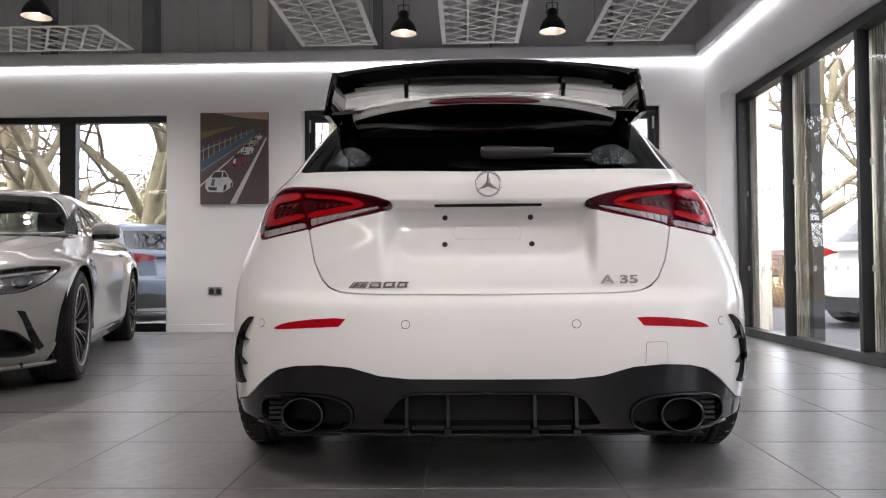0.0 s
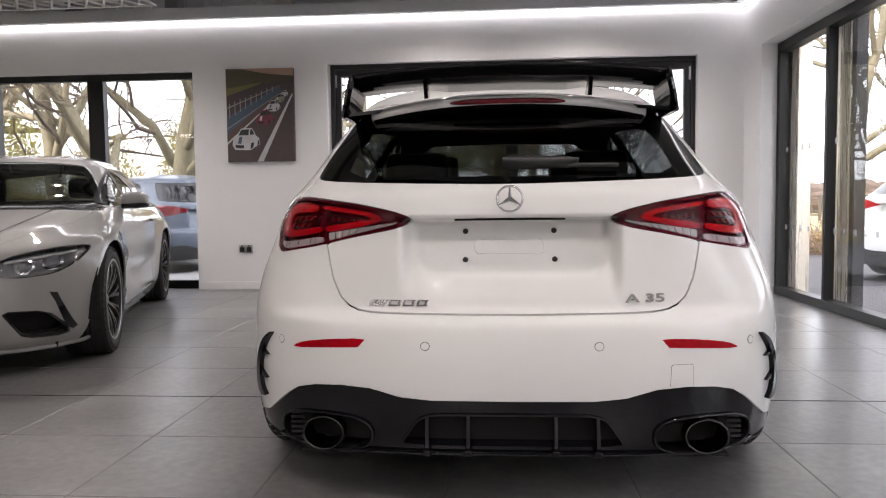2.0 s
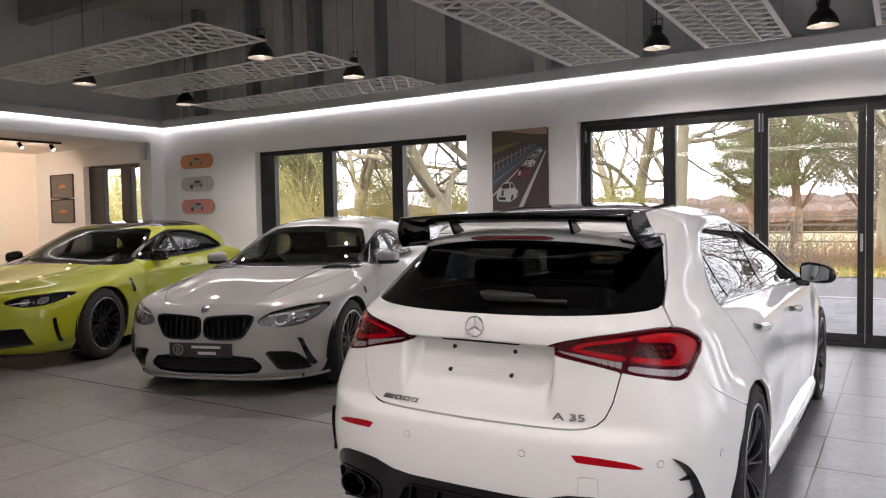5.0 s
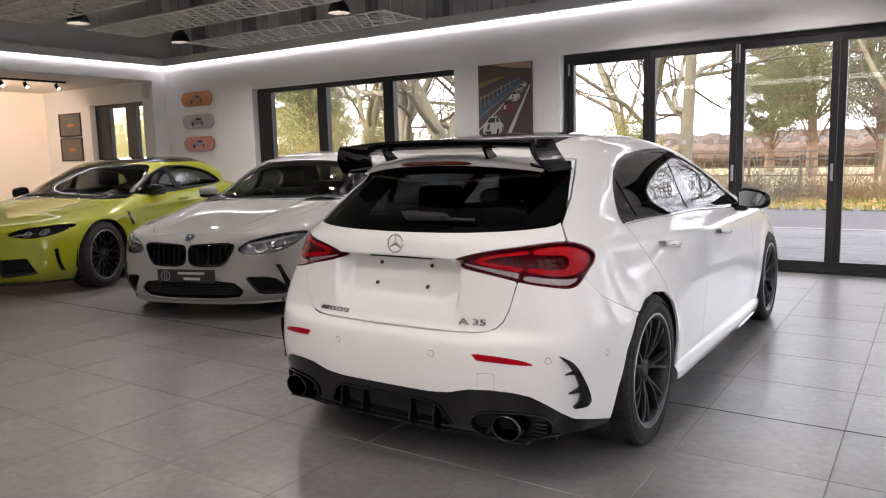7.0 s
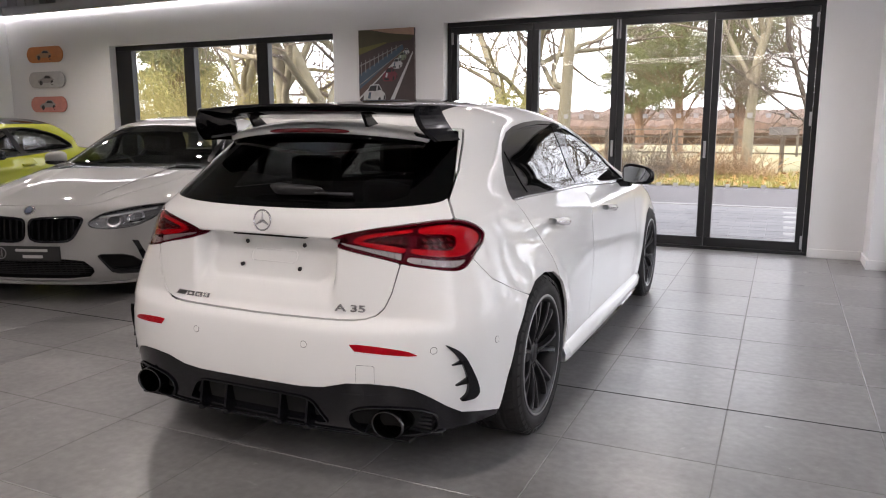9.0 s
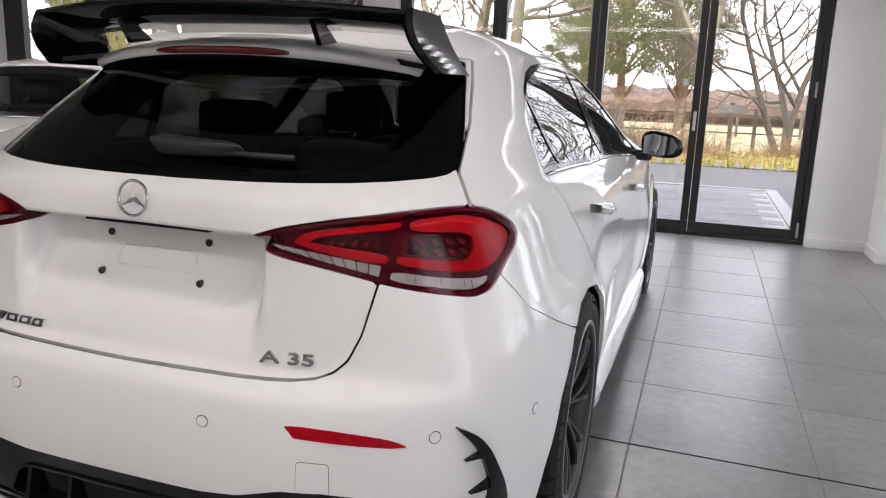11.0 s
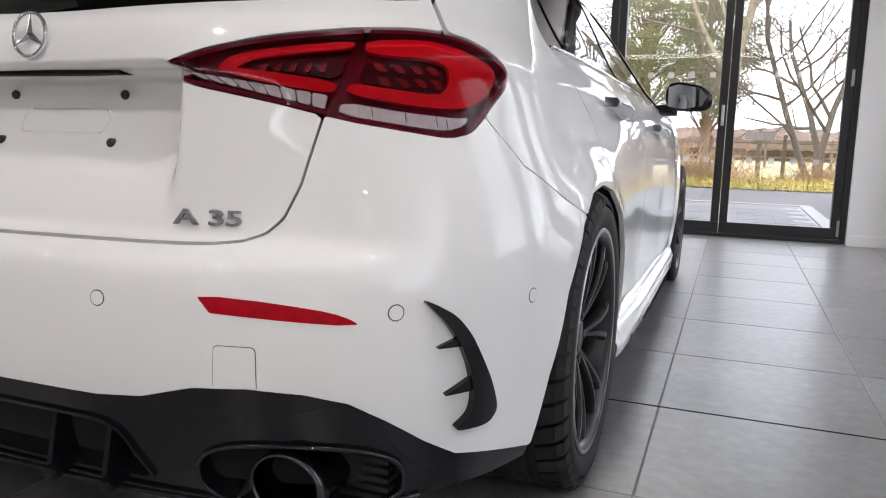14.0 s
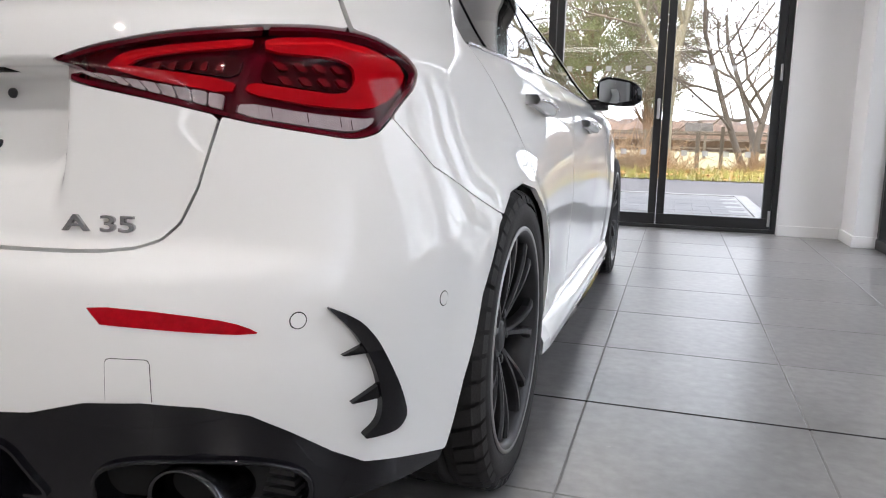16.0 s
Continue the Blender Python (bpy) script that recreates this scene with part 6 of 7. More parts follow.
        lathe(bm, [(h * 0.33, 0), (h * 0.40, 0.002), (h * 0.42, 0)], 24, Matrix.Translation((0.185, yp + 0.0122, (z0 + z1) / 2)) @ Matrix.Rotation(math.radians(-90), 4, "X"))
        part("plate_ring", bm, M_PLATEG, pl)
        boxes("plate_mark", [(0.172, 0.180, yp + 0.0121, yp + 0.014, z0 + h * 0.25, z0 + h * 0.75), (0.190, 0.198, yp + 0.0121, yp + 0.014, z0 + h * 0.25, z0 + h * 0.75)], M_PLATEG, pl)
    # wheels and wheel houses
    for ya in (cfg["rear_axle"], cfg["front_axle"]):
        for s in (1, -1):
            bm = bmesh.new()
            prev = None
            for i in range(21):
                a = math.pi * (-0.05 + 1.1 * i / 20)
                yy, zq = ya * k + (cfg["arch"] + 0.02) * math.cos(a) - o[1], 0.33 + (cfg["arch"] + 0.02) * math.sin(a)
                cur = [bm.verts.new((s * q, yy, zq)) for q in (0.55, 0.885)]
                if prev:
                    bm.faces.new((prev[0], prev[1], cur[1], cur[0]))
                prev = cur
            part("wheel_house", bm, M_LINER, c)
            wheel(c, (s * cfg["track"], ya * k - o[1], cfg["tyre"]), s, cfg["tyre"], 0.26, cfg["rim"], cfg["spokes"], rim_material=cfg["rim_mat"], turn=17 * ya)
    box("underfloor", -0.70, 0.70, 0.4 * k - o[1], 4.2 * k - o[1], 0.14, 0.20, M_LINER, c)
    for sx in (-0.37, 0.37):
        st = empty("seat", (sx, 1.95 * k - o[1], 0.42))
        st.parent = c
        box("backrest", -0.25, 0.25, -0.14, 0.02, 0.0, 0.56, M_CABIN, st, 0.05, m=pose(0, 0, 0, 14, 0, 0))
        box("headrest", -0.13, 0.13, -0.25, -0.14, 0.57, 0.74, M_CABIN, st, 0.045)
        box("cushion", -0.25, 0.25, 0.0, 0.5, -0.08, 0.07, M_CABIN, st, 0.04)
    box("dashboard", -0.66, 0.66, 2.62 * k - o[1], 2.98 * k - o[1], 0.70, 0.915, M_CABIN, c, 0.05)
    ring = [(-0.0 + 0.36 + 0.17 * math.cos(a), 2.58 * k - o[1] - 0.07 * math.sin(a), 0.83 + 0.155 * math.sin(a)) for a in np.linspace(0, 2 * math.pi, 28, False)]
    sweep("steering_wheel", ring, 0.014, M_CABIN, c, cyclic=True)
    return c


COUPE_CFG = dict(
    origin=3.69, front_axle=3.69, rear_axle=0.997, arch=0.375, tyre=0.335, rim=0.248, track=0.785, rim_mat=M_RIMB, spokes=(10, 7.0, 0.0, 0.022),
    paint_words="pale silver metallic", mirror_mat=None, mirror_y=2.67, handle=(1.75, 0.80), vent=(3.36, 0.725), pillar=1.98, splitter=None, emblem_z=0.672, bars=8, plate=(0.328, 0.432),
    windscreen=[(-0.2, 0.906), (0.45, 0.902), (0.74, 0.888), (0.75, 0.905), (0.545, 1.20), (0.475, 1.25), (-0.2, 1.278)],
    headlamp=[(0.425, 0.590), (0.50, 0.650), (0.60, 0.676), (0.71, 0.696), (0.84, 0.700), (0.85, 0.675), (0.81, 0.608), (0.72, 0.553), (0.57, 0.538), (0.45, 0.556)],
    projectors=[(0.59, 0.603, 0.040), (0.71, 0.622, 0.040)], strip=[(0.50, 0.635), (0.80, 0.682), (0.80, 0.672), (0.50, 0.622)],
    grille=[(0.008, 0.596), (0.040, 0.626), (0.34, 0.640), (0.405, 0.626), (0.400, 0.585), (0.345, 0.482), (0.29, 0.452), (0.070, 0.448), (0.012, 0.480)],
    intake=[(-0.3, 0.340), (0.385, 0.340), (0.475, 0.256), (0.40, 0.180), (-0.3, 0.174)],
    side_intake=[(0.475, 0.372), (0.68, 0.362), (0.765, 0.262), (0.755, 0.200), (0.57, 0.212), (0.53, 0.29)],
    blade=[(0.690, 0.458), (0.722, 0.452), (0.792, 0.250), (0.770, 0.235), (0.752, 0.262), (0.715, 0.400)],
    side_glass=[(2.98, 0.902), (2.47, 1.115), (2.08, 1.222), (1.72, 1.215), (1.45, 1.11), (1.38, 1.0), (1.45, 0.925), (2.28, 0.908)],
    bonnet=[(-0.2, 4.345), (0.30, 4.330), (0.43, 4.27), (0.56, 4.05), (0.66, 3.7), (0.72, 3.25), (0.70, 3.14), (-0.2, 3.16)],
    door=[(1.62, 0.95), (1.60, 0.72), (1.64, 0.45), (1.70, 0.24), (2.95, 0.24), (3.02, 0.5), (3.0, 0.78), (2.93, 0.93)])
COUPE_CFG["mirror_mat"] = M_SILVER
COUPE_CFG["splitter"] = M_SILVER
COUPE_CFG["bowl"] = M_HLAMP
SALOON_CFG = dict(COUPE_CFG)
SALOON_CFG.update(
    origin=3.963, ky=1.074, tyre=0.345, rim=0.252, track=0.80, rim_mat=M_SATINB, spokes=(10, 8.0, 0.0, 0.018), arch=0.385,
    windscreen=[(-0.2, 0.906), (0.45, 0.902), (0.76, 0.888), (0.77, 0.905), (0.575, 1.215), (0.50, 1.265), (-0.2, 1.292)],
    paint_words="lime yellow-green", mirror_mat=M_GLOSSB, splitter=M_GLOSSB, emblem_z=0.70, bars=6, flat_bars=True, bowl=M_GLOSSB, pillar=1.98, vent=(3.26, 0.69), vent_h=0.085,
    grille=[(0.03, 0.62), (0.06, 0.650), (0.25, 0.645), (0.275, 0.61), (0.285, 0.50), (0.275, 0.35), (0.25, 0.28), (0.05, 0.265), (0.03, 0.30)],
    headlamp=[(0.41, 0.642), (0.525, 0.684), (0.736, 0.706), (0.83, 0.703), (0.858, 0.686), (0.826, 0.647), (0.76, 0.607), (0.612, 0.584), (0.447, 0.612)],
    projectors=[(0.58, 0.636, 0.028), (0.70, 0.650, 0.028)], strip=[(0.45, 0.622), (0.62, 0.645), (0.62, 0.638), (0.45, 0.615)],
    intake=[(-0.3, 0.24), (0.28, 0.24), (0.33, 0.22), (0.30, 0.19), (-0.3, 0.19)],
    side_intake=[(0.34, 0.392), (0.36, 0.396), (0.575, 0.406), (0.592, 0.400), (0.655, 0.262), (0.652, 0.242), (0.36, 0.217), (0.34, 0.230)],
    blade=[(0.770, 0.474), (0.790, 0.482), (0.815, 0.255), (0.795, 0.258)],
    side_glass=[(2.98, 0.905), (2.47, 1.125), (2.05, 1.240), (1.55, 1.245), (1.10, 1.165), (0.86, 1.03), (0.92, 0.965), (2.28, 0.915)],
    door=[(1.95, 0.95), (1.93, 0.72), (1.95, 0.45), (1.98, 0.24), (2.95, 0.24), (3.02, 0.5), (3.0, 0.78), (2.93, 0.93)], handle=(2.12, 0.83))
del SALOON_CFG["plate"]
front_seen_car("coupe_car", "pale silver two-door coupe with black twin grille", COUPE, COUPE_CFG, pose(-3.20, 4.227, 0, 0, 0, 198.4), M_SILVER)
front_seen_car("saloon_car", "lime yellow-green sports saloon with black roof", SALOON, SALOON_CFG, pose(-6.045, 3.82, 0, 0, 0, 204), M_LIME, M_GLOSSB)


# ---- outside ----
GZ = -0.06
def sheet(name, x0, x1, y0, y1, z, material, words, category, n=1, rough=0.0):
    xs, ys = np.linspace(x0, x1, n + 1), np.linspace(y0, y1, n + 1)
    v = [(x, y, z + (rough * noise.noise((x * 0.35, y * 0.35, 0)) if rough else 0)) for x in xs for y in ys]
    f = [(i * (n + 1) + j, (i + 1) * (n + 1) + j, (i + 1) * (n + 1) + j + 1, i * (n + 1) + j + 1) for i in range(n) for j in range(n)]
    return tagged(mesh_object(name, v, f, material, smooth=True), words, category, kind="structure")


sheet("ground", -400, 400, -300, 900, GZ - 0.03, M_FIELD, "pale winter grass field reaching the horizon", "ground")
sheet("road", -60, 60, 8.2, 17.0, GZ - 0.012, M_GRAVEL, "dark gravel drive outside the showroom", "road")
sheet("yard", 3.0, 14, -30, 8.2, GZ - 0.012, M_GRAVEL, "dark gravel yard beside the showroom", "road")
sheet("verge", -60, 60, 17.0, 23.0, GZ + 0.0, M_VERGE, "grass verge strewn with orange leaves", "ground", 24, 0.12)
pave = tagged(box("pavement", -9.0, 2.16, 8.2, 12.86, GZ - 0.1, GZ - 0.004, M_GROUT), "grey block paving outside the doors", "pavement", kind="structure")
tagged(boxes("kerb", [(2.16, 2.32, 8.2, 13.0, GZ - 0.1, GZ + 0.012), (-9.0, 2.16, 12.86, 13.0, GZ - 0.1, GZ + 0.012)], M_KERB, bevel=0.006), "pale concrete edging round the paving", "kerb", kind="structure")

# leaves and grass tufts on the verge
rng = np.random.default_rng(5)
v, f, v2, f2 = [], [], [], []
for i in range(9000):
    x, y = rng.uniform(-16, 9), 17.0 + 4.6 * rng.random() ** 1.3
    z = GZ + 0.02
    a, s = rng.uniform(0, 6.28), rng.uniform(0.03, 0.075)
    if i % 3:
        h = rng.uniform(0.05, 0.22)
        k = len(v)
        v += [(x - s * 0.25, y, z - 0.04), (x + s * 0.25, y, z - 0.04), (x + rng.normal(0, 0.05), y + rng.normal(0, 0.05), z + h)]
        f.append((k, k + 1, k + 2))
    else:
        k = len(v2)
        t = rng.uniform(0.0, 0.09)
        v2 += [(x + s * math.cos(a), y + s * math.sin(a), z + t), (x - s * math.sin(a) * 0.6, y + s * math.cos(a) * 0.6, z + t + rng.uniform(0, 0.04)), (x - s * math.cos(a), y - s * math.sin(a), z + t), (x + s * math.sin(a) * 0.6, y - s * math.cos(a) * 0.6, z + t)]
        f2.append((k, k + 1, k + 2, k + 3))
tagged(mesh_object("grass_tufts", v, f, M_GRASS), "yellow-green grass tufts on the verge", "grass", kind="stuff")
tagged(mesh_object("fallen_leaves", v2, f2, M_LEAF), "orange-brown fallen leaves on the verge", "leaves", kind="stuff")


# trees
def tube(v, f, pts, radii, sides):
    base = len(v)
    for i, p in enumerate(pts):
        d = (pts[min(i + 1, len(pts) - 1)] - pts[max(i - 1, 0)])
        d = d / (np.linalg.norm(d) + 1e-9)
        a = np.cross(d, (0.31, 0.95, 0.1))
        a /= np.linalg.norm(a) + 1e-9
        b = np.cross(d, a)
        for k in range(sides):
            t = 2 * math.pi * k / sides
            v.append(tuple(p + (a * math.cos(t) + b * math.sin(t)) * radii[i]))
    for i in range(len(pts) - 1):
        for k in range(sides):
            j = (k + 1) % sides
            f.append((base + i * sides + k, base + i * sides + j, base + (i + 1) * sides + j, base + (i + 1) * sides + k))


def bare_tree(at, height, r0, seed, stems=1, material=None, words="tall bare winter tree with spreading branches", depth=5, droop=0.0, spread=0.75, name="bare_tree"):
    r = np.random.default_rng(seed)
    root = tagged(empty(name, at), words, "tree", "bare trees outside")
    tv, tf, cv, cf = [], [], [], []

    def grow(p, d, length, rad, level):
        n = 5 if level < 2 else 4 if level < 4 else 3
        pts, radii = [p], [rad]
        for i in range(n):
            d = d + r.normal(0, 0.13 + 0.05 * level, 3)
            d[2] += 0.05 * (1 if level < 3 else -droop)
            d /= np.linalg.norm(d)
            p = p + d * length / n
            pts.append(p)
            radii.append(rad * (1 - 0.55 * (i + 1) / n))
        tube(*((tv, tf) if level < 2 else (cv, cf)), pts, radii, 8 if level == 0 else 6 if level < 2 else 4 if level < 4 else 3)
        if level >= depth:
            return
        kids = (7, 5, 4, 4, 4, 2)[level]
        for c in range(kids):
            t = 0.24 + 0.76 * (c + r.random()) / kids
            i = min(int(t * n), n - 1)
            q = pts[i] + (pts[i + 1] - pts[i]) * (t * n - i)
            side = r.normal(0, 1, 3)
            side -= d * side.dot(d)
            side /= np.linalg.norm(side) + 1e-9
            nd = d * (0.75 - 0.25 * spread) + side * spread + np.array([0, 0, 0.12])
            nd /= np.linalg.norm(nd)
            grow(q, nd, length * r.uniform(0.48, 0.72), max(radii[i] * r.uniform(0.42, 0.62), 0.0045), level + 1)

    for s in range(stems):
        a = 2 * math.pi * s / max(stems, 1) + seed
        lean = 0.0 if stems == 1 else 0.28
        d = np.array([math.cos(a) * lean + r.normal(0, 0.04), math.sin(a) * lean, 1.0])
        grow(np.array([math.cos(a) * r0 * 0.7 * (stems > 1), math.sin(a) * r0 * 0.7 * (stems > 1), -0.2]), d / np.linalg.norm(d), height * (0.55 if stems == 1 else 0.5), r0 * (1 if stems == 1 else 0.75), 0)
    mesh_object("trunk", tv, tf, material or M_BARK, root, True)
    mesh_object("crown", cv, cf, M_TWIG, root, True)
    return root


bare_tree((-6.55, 14.6, GZ), 13, 0.30, 3, stems=3, words="large multi-stemmed bare tree with mossy bark")
bare_tree((-5.85, 22.2, GZ), 13, 0.22, 11, words="tall bare tree with pale bark")
bare_tree((-9.6, 15.5, GZ), 12, 0.20, 21)
bare_tree((-12.8, 17.5, GZ), 11, 0.24, 31)
bare_tree((-16.0, 16.0, GZ), 11, 0.26, 41)
bare_tree((-3.75, 20.4, GZ), 13, 0.21, 52, spread=0.8)
bare_tree((-8.3, 29.0, GZ), 12, 0.22, 61)
bare_tree((1.02, 20.6, GZ), 14, 0.15, 75, words="slim bare tree by the field fence")
bare_tree((3.2, 22.4, GZ), 10, 0.13, 85, stems=3, spread=0.85, droop=0.3, material=M_OAKBARK, words="twisted bare tree by the field fence")
bare_tree((7.2, 15.0, GZ), 10, 0.15, 93, spread=0.9)
bare_tree((10.5, 17.5, GZ), 11, 0.16, 101, spread=0.9)
side_tree = bare_tree((8.6, 10.5, GZ), 10, 0.15, 111, spread=0.9)
# copies out of view, added so the car reflects branches, not white sky
for x, y, a in ((9.4, 5.6, 40), (10.2, 1.0, 130), (9.0, -3.6, 220), (11.5, -8.5, 310), (12.0, 8.2, 75), (12.6, 3.4, 200), (11.8, -1.2, 285)):
    copy_thing(side_tree, pose(x, y, GZ, 0, 0, a))


def pine(at, height, seed, wide, clumps=135, base=0.34):
    """A pine with a bare trunk and a broad crown of flat needle clumps at the ends of its limbs."""
    r = np.random.default_rng(seed)
    root = tagged(empty("pine_tree", at), "dark green pine with bare reddish trunk", "tree", "pines outside")
    tv, tf, nv, nf = [], [], [], []
    bend = r.normal(0, 0.16, 7)
    trunk = [np.array([bend[i] * i / 3, 0, height * i / 6 * 0.92]) for i in range(7)]
    tube(tv, tf, trunk, [0.27 - 0.036 * i for i in range(7)], 8)
    for i in range(clumps):
        t = base + (1 - base) * r.random() ** 0.85
        a = r.uniform(0, 6.28)
        full = math.sin(math.pi * (0.10 + 0.82 * (t - base) / (1 - base))) ** 0.6
        reach = wide * full * r.random() ** 0.5
        c = np.array([math.cos(a) * reach, math.sin(a) * reach * 0.7, height * t - 0.10 * reach + r.normal(0, 0.12)])
        k = min(5, int((t - 0.16) * 6))
        s = trunk[max(k, 1)]
        mid = s + (c - s) * 0.55 + [0, 0, 0.15]
        tube(tv, tf, [s, mid, c], [0.035, 0.022, 0.008], 4)
        size = r.uniform(0.6, 1.15) * np.array([0.48, 0.42, 0.20]) * (wide / 2.8)
        n = 340
        q = c + r.normal(0, 1, (n, 3)) * size
        e1, e2 = r.normal(0, 0.045, (n, 3)), r.normal(0, 0.045, (n, 3))
        k = len(nv)
        nv += [tuple(p) for p in np.stack([q, q + e1, q + e2], 1).reshape(-1, 3)]
        nf += [(k + 3 * j, k + 3 * j + 1, k + 3 * j + 2) for j in range(n)]
    mesh_object("trunk", tv, tf, M_PINEBARK, root, True)
    mesh_object("crown", nv, nf, M_NEEDLE, root)


pine((-2.6, 36.0, GZ), 7.6, 7, 2.9)
pine((0.0, 38.0, GZ), 7.4, 8, 2.4)
pine((-5.2, 41.0, GZ), 6.2, 9, 2.0)
pine((-19.5, 22.0, GZ), 7.0, 10, 2.0, base=0.2)
pine((-25.0, 29.0, GZ), 7.5, 12, 2.4, base=0.2)


# twiggy bushes and ivy thickets
def bush(at, size, seed, n, material, words, lean=0.5):
    r = np.random.default_rng(seed)
    v, f = [], []
    for i in range(n):
        p = np.array([r.normal(0, size[0] * 0.45), r.normal(0, size[1] * 0.45), -0.1])
        d = np.array([r.normal(0, lean), r.normal(0, lean), 1.0])
        L = size[2] * r.uniform(0.45, 1.1)
        pts = [p]
        for k in range(4):
            d = d + r.normal(0, 0.28, 3)
            d[2] -= 0.10 * k
            d /= np.linalg.norm(d)
            pts.append(pts[-1] + d * L / 4)
        tube(v, f, pts, [0.012, 0.010, 0.008, 0.006, 0.003], 3)
    b = mesh_object("bush", v, f, material, smooth=True)
    b.location = at
    return tagged(b, words, "bush", "bushes outside")


for i, (x, y, w, h) in enumerate([(-3.2, 19.4, 1.3, 1.6), (-1.6, 19.2, 1.2, 1.7), (-0.3, 19.8, 0.9, 1.3), (0.9, 19.6, 0.8, 1.1), (-5.5, 19.3, 1.4, 1.8), (3.2, 20.8, 0.8, 0.9), (-8.2, 18.2, 1.5, 2.0), (-10.5, 18.6, 1.6, 2.2), (-13.0, 18.5, 1.6, 2.3),
                                  (6.0, 13.6, 1.2, 1.2), (9.0, 14.5, 1.5, 1.4)]):
    bush((x, y, GZ), (w, w * 0.6, h), 200 + i, 250, M_TWIG if i % 3 == 1 else M_TWIGR, "tangled leafless brown bush by the verge")
# thickets whose yellow light comes from their twig colour alone
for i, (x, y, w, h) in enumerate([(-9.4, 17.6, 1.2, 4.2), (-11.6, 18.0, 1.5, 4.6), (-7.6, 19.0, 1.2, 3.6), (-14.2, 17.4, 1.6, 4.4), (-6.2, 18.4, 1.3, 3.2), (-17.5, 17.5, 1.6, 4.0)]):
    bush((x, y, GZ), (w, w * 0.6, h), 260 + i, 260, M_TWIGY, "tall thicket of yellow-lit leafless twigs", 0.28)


def leafy(at, size, seed, n, material, words, leaf=0.038):
    r = np.random.default_rng(seed)
    v, f = [], []
    for i in range(n):
        u = r.normal(0, 1, 3)
        u /= np.linalg.norm(u)
        q = u * r.random() ** 0.4 * (0.75 + 0.35 * noise.noise(Vector(u * 2.3 + seed)))
        q = q * size + [0, 0, size[2] * 0.8]
        e1, e2 = r.normal(0, leaf, 3), r.normal(0, leaf, 3)
        k = len(v)
        v += [tuple(q), tuple(q + e1), tuple(q + e2)]
        f.append((k, k + 1, k + 2))
    b = mesh_object("leafy_bush", v, f, material)
    b.location = at
    return tagged(b, words, "bush", "bushes outside")


leafy((-8.0, 19.0, GZ), (0.9, 0.9, 2.2), 301, 9000, M_IVY, "tall ivy-covered bush beyond the drive")
leafy((-10.6, 19.5, GZ), (1.3, 1.0, 1.9), 302, 9000, M_IVY, "rounded evergreen bush beyond the drive")
leafy((-12.6, 18.6, GZ), (1.2, 1.0, 2.6), 303, 11000, M_IVY, "tall ivy-covered bush beyond the drive")
leafy((-17.0, 18.6, GZ), (1.2, 1.0, 2.2), 305, 5000, M_IVY, "rounded evergreen bush beyond the drive")
leafy((-5.9, 22.0, GZ), (1.4, 1.0, 1.6), 304, 8000, M_IVY, "rounded evergreen bush beyond the drive")

for x, y, w, h, seed in ((-22.0, 16.4, 1.3, 2.3, 306), (-25.5, 18.2, 1.6, 2.6, 307), (-29.0, 19.5, 1.6, 2.8, 308)):
    leafy((x, y, GZ), (w, 1.0, h), seed, 7000, M_IVY, "tall yellow-green bush beyond the drive")
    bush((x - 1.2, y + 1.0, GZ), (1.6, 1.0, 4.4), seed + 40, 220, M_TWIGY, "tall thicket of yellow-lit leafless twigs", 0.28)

# field fence, sign, far hedge, far woods, far houses
fence = tagged(empty("fence", (0, 23.5, GZ)), "weathered wooden post and rail field fence", "fence")
for i in range(-14, 6):
    x = i * 1.9 + 0.6
    box("post", x - 0.05, x + 0.05, -0.05, 0.05, -0.1, 1.12 + 0.05 * math.sin(i * 2.1), M_WOOD, fence, 0.008)
for z in (0.45, 0.92):
    box("rail", -26.0, 10.1, 0.05, 0.075, z, z + 0.04, M_WOOD, fence, 0.004)
fence2 = tagged(empty("fence", (0, 34.0, GZ)), "weathered wooden post and rail field fence", "fence")
for i in range(-14, 8):
    box("post", i * 2.4 - 0.05, i * 2.4 + 0.05, -0.05, 0.05, -0.1, 1.15, M_WOOD, fence2)
for z in (0.4, 0.75, 1.05):
    box("rail", -34.0, 17.0, 0.05, 0.085, z, z + 0.06, M_WOOD, fence2)
sg = tagged(empty("field_sign", (1.84, 22.6, GZ)), "small pale board on a wooden post by the field", "sign")
box("board", -0.36, 0.36, -0.06, -0.04, 1.02, 1.24, M_KERB, sg, 0.004)
box("post", -0.06, 0.06, -0.04, 0.08, -0.1, 1.30, M_WOOD, sg, 0.008)


def far_band(name, y, x0, x1, h, amp, material, words, seed, step=0.8):
    xs = np.arange(x0, x1, step)
    v, f = [], []
    for i, x in enumerate(xs):
        top = h + amp * (noise.noise(Vector((x * 0.11, seed, 0))) + 0.6 * noise.noise(Vector((x * 0.5, seed, 3))) + 0.4 * noise.noise(Vector((x * 1.7, seed, 5))) + 0.35 * noise.noise(Vector((x * 4.3, seed, 7))))
        dy = 2.0 * noise.noise(Vector((x * 0.2, seed, 9)))
        for t, lean in ((0.0, 0.0), (0.4, -0.6), (0.75, -0.3), (1.0, 0.8)):
            v.append((x, y + dy + lean, GZ + top * t))
        if i:
            for k in range(3):
                a = (i - 1) * 4 + k
                f.append((a, a + 4, a + 5, a + 1))
    return tagged(mesh_object(name, v, f, material, smooth=False), words, "hedge", kind="stuff")


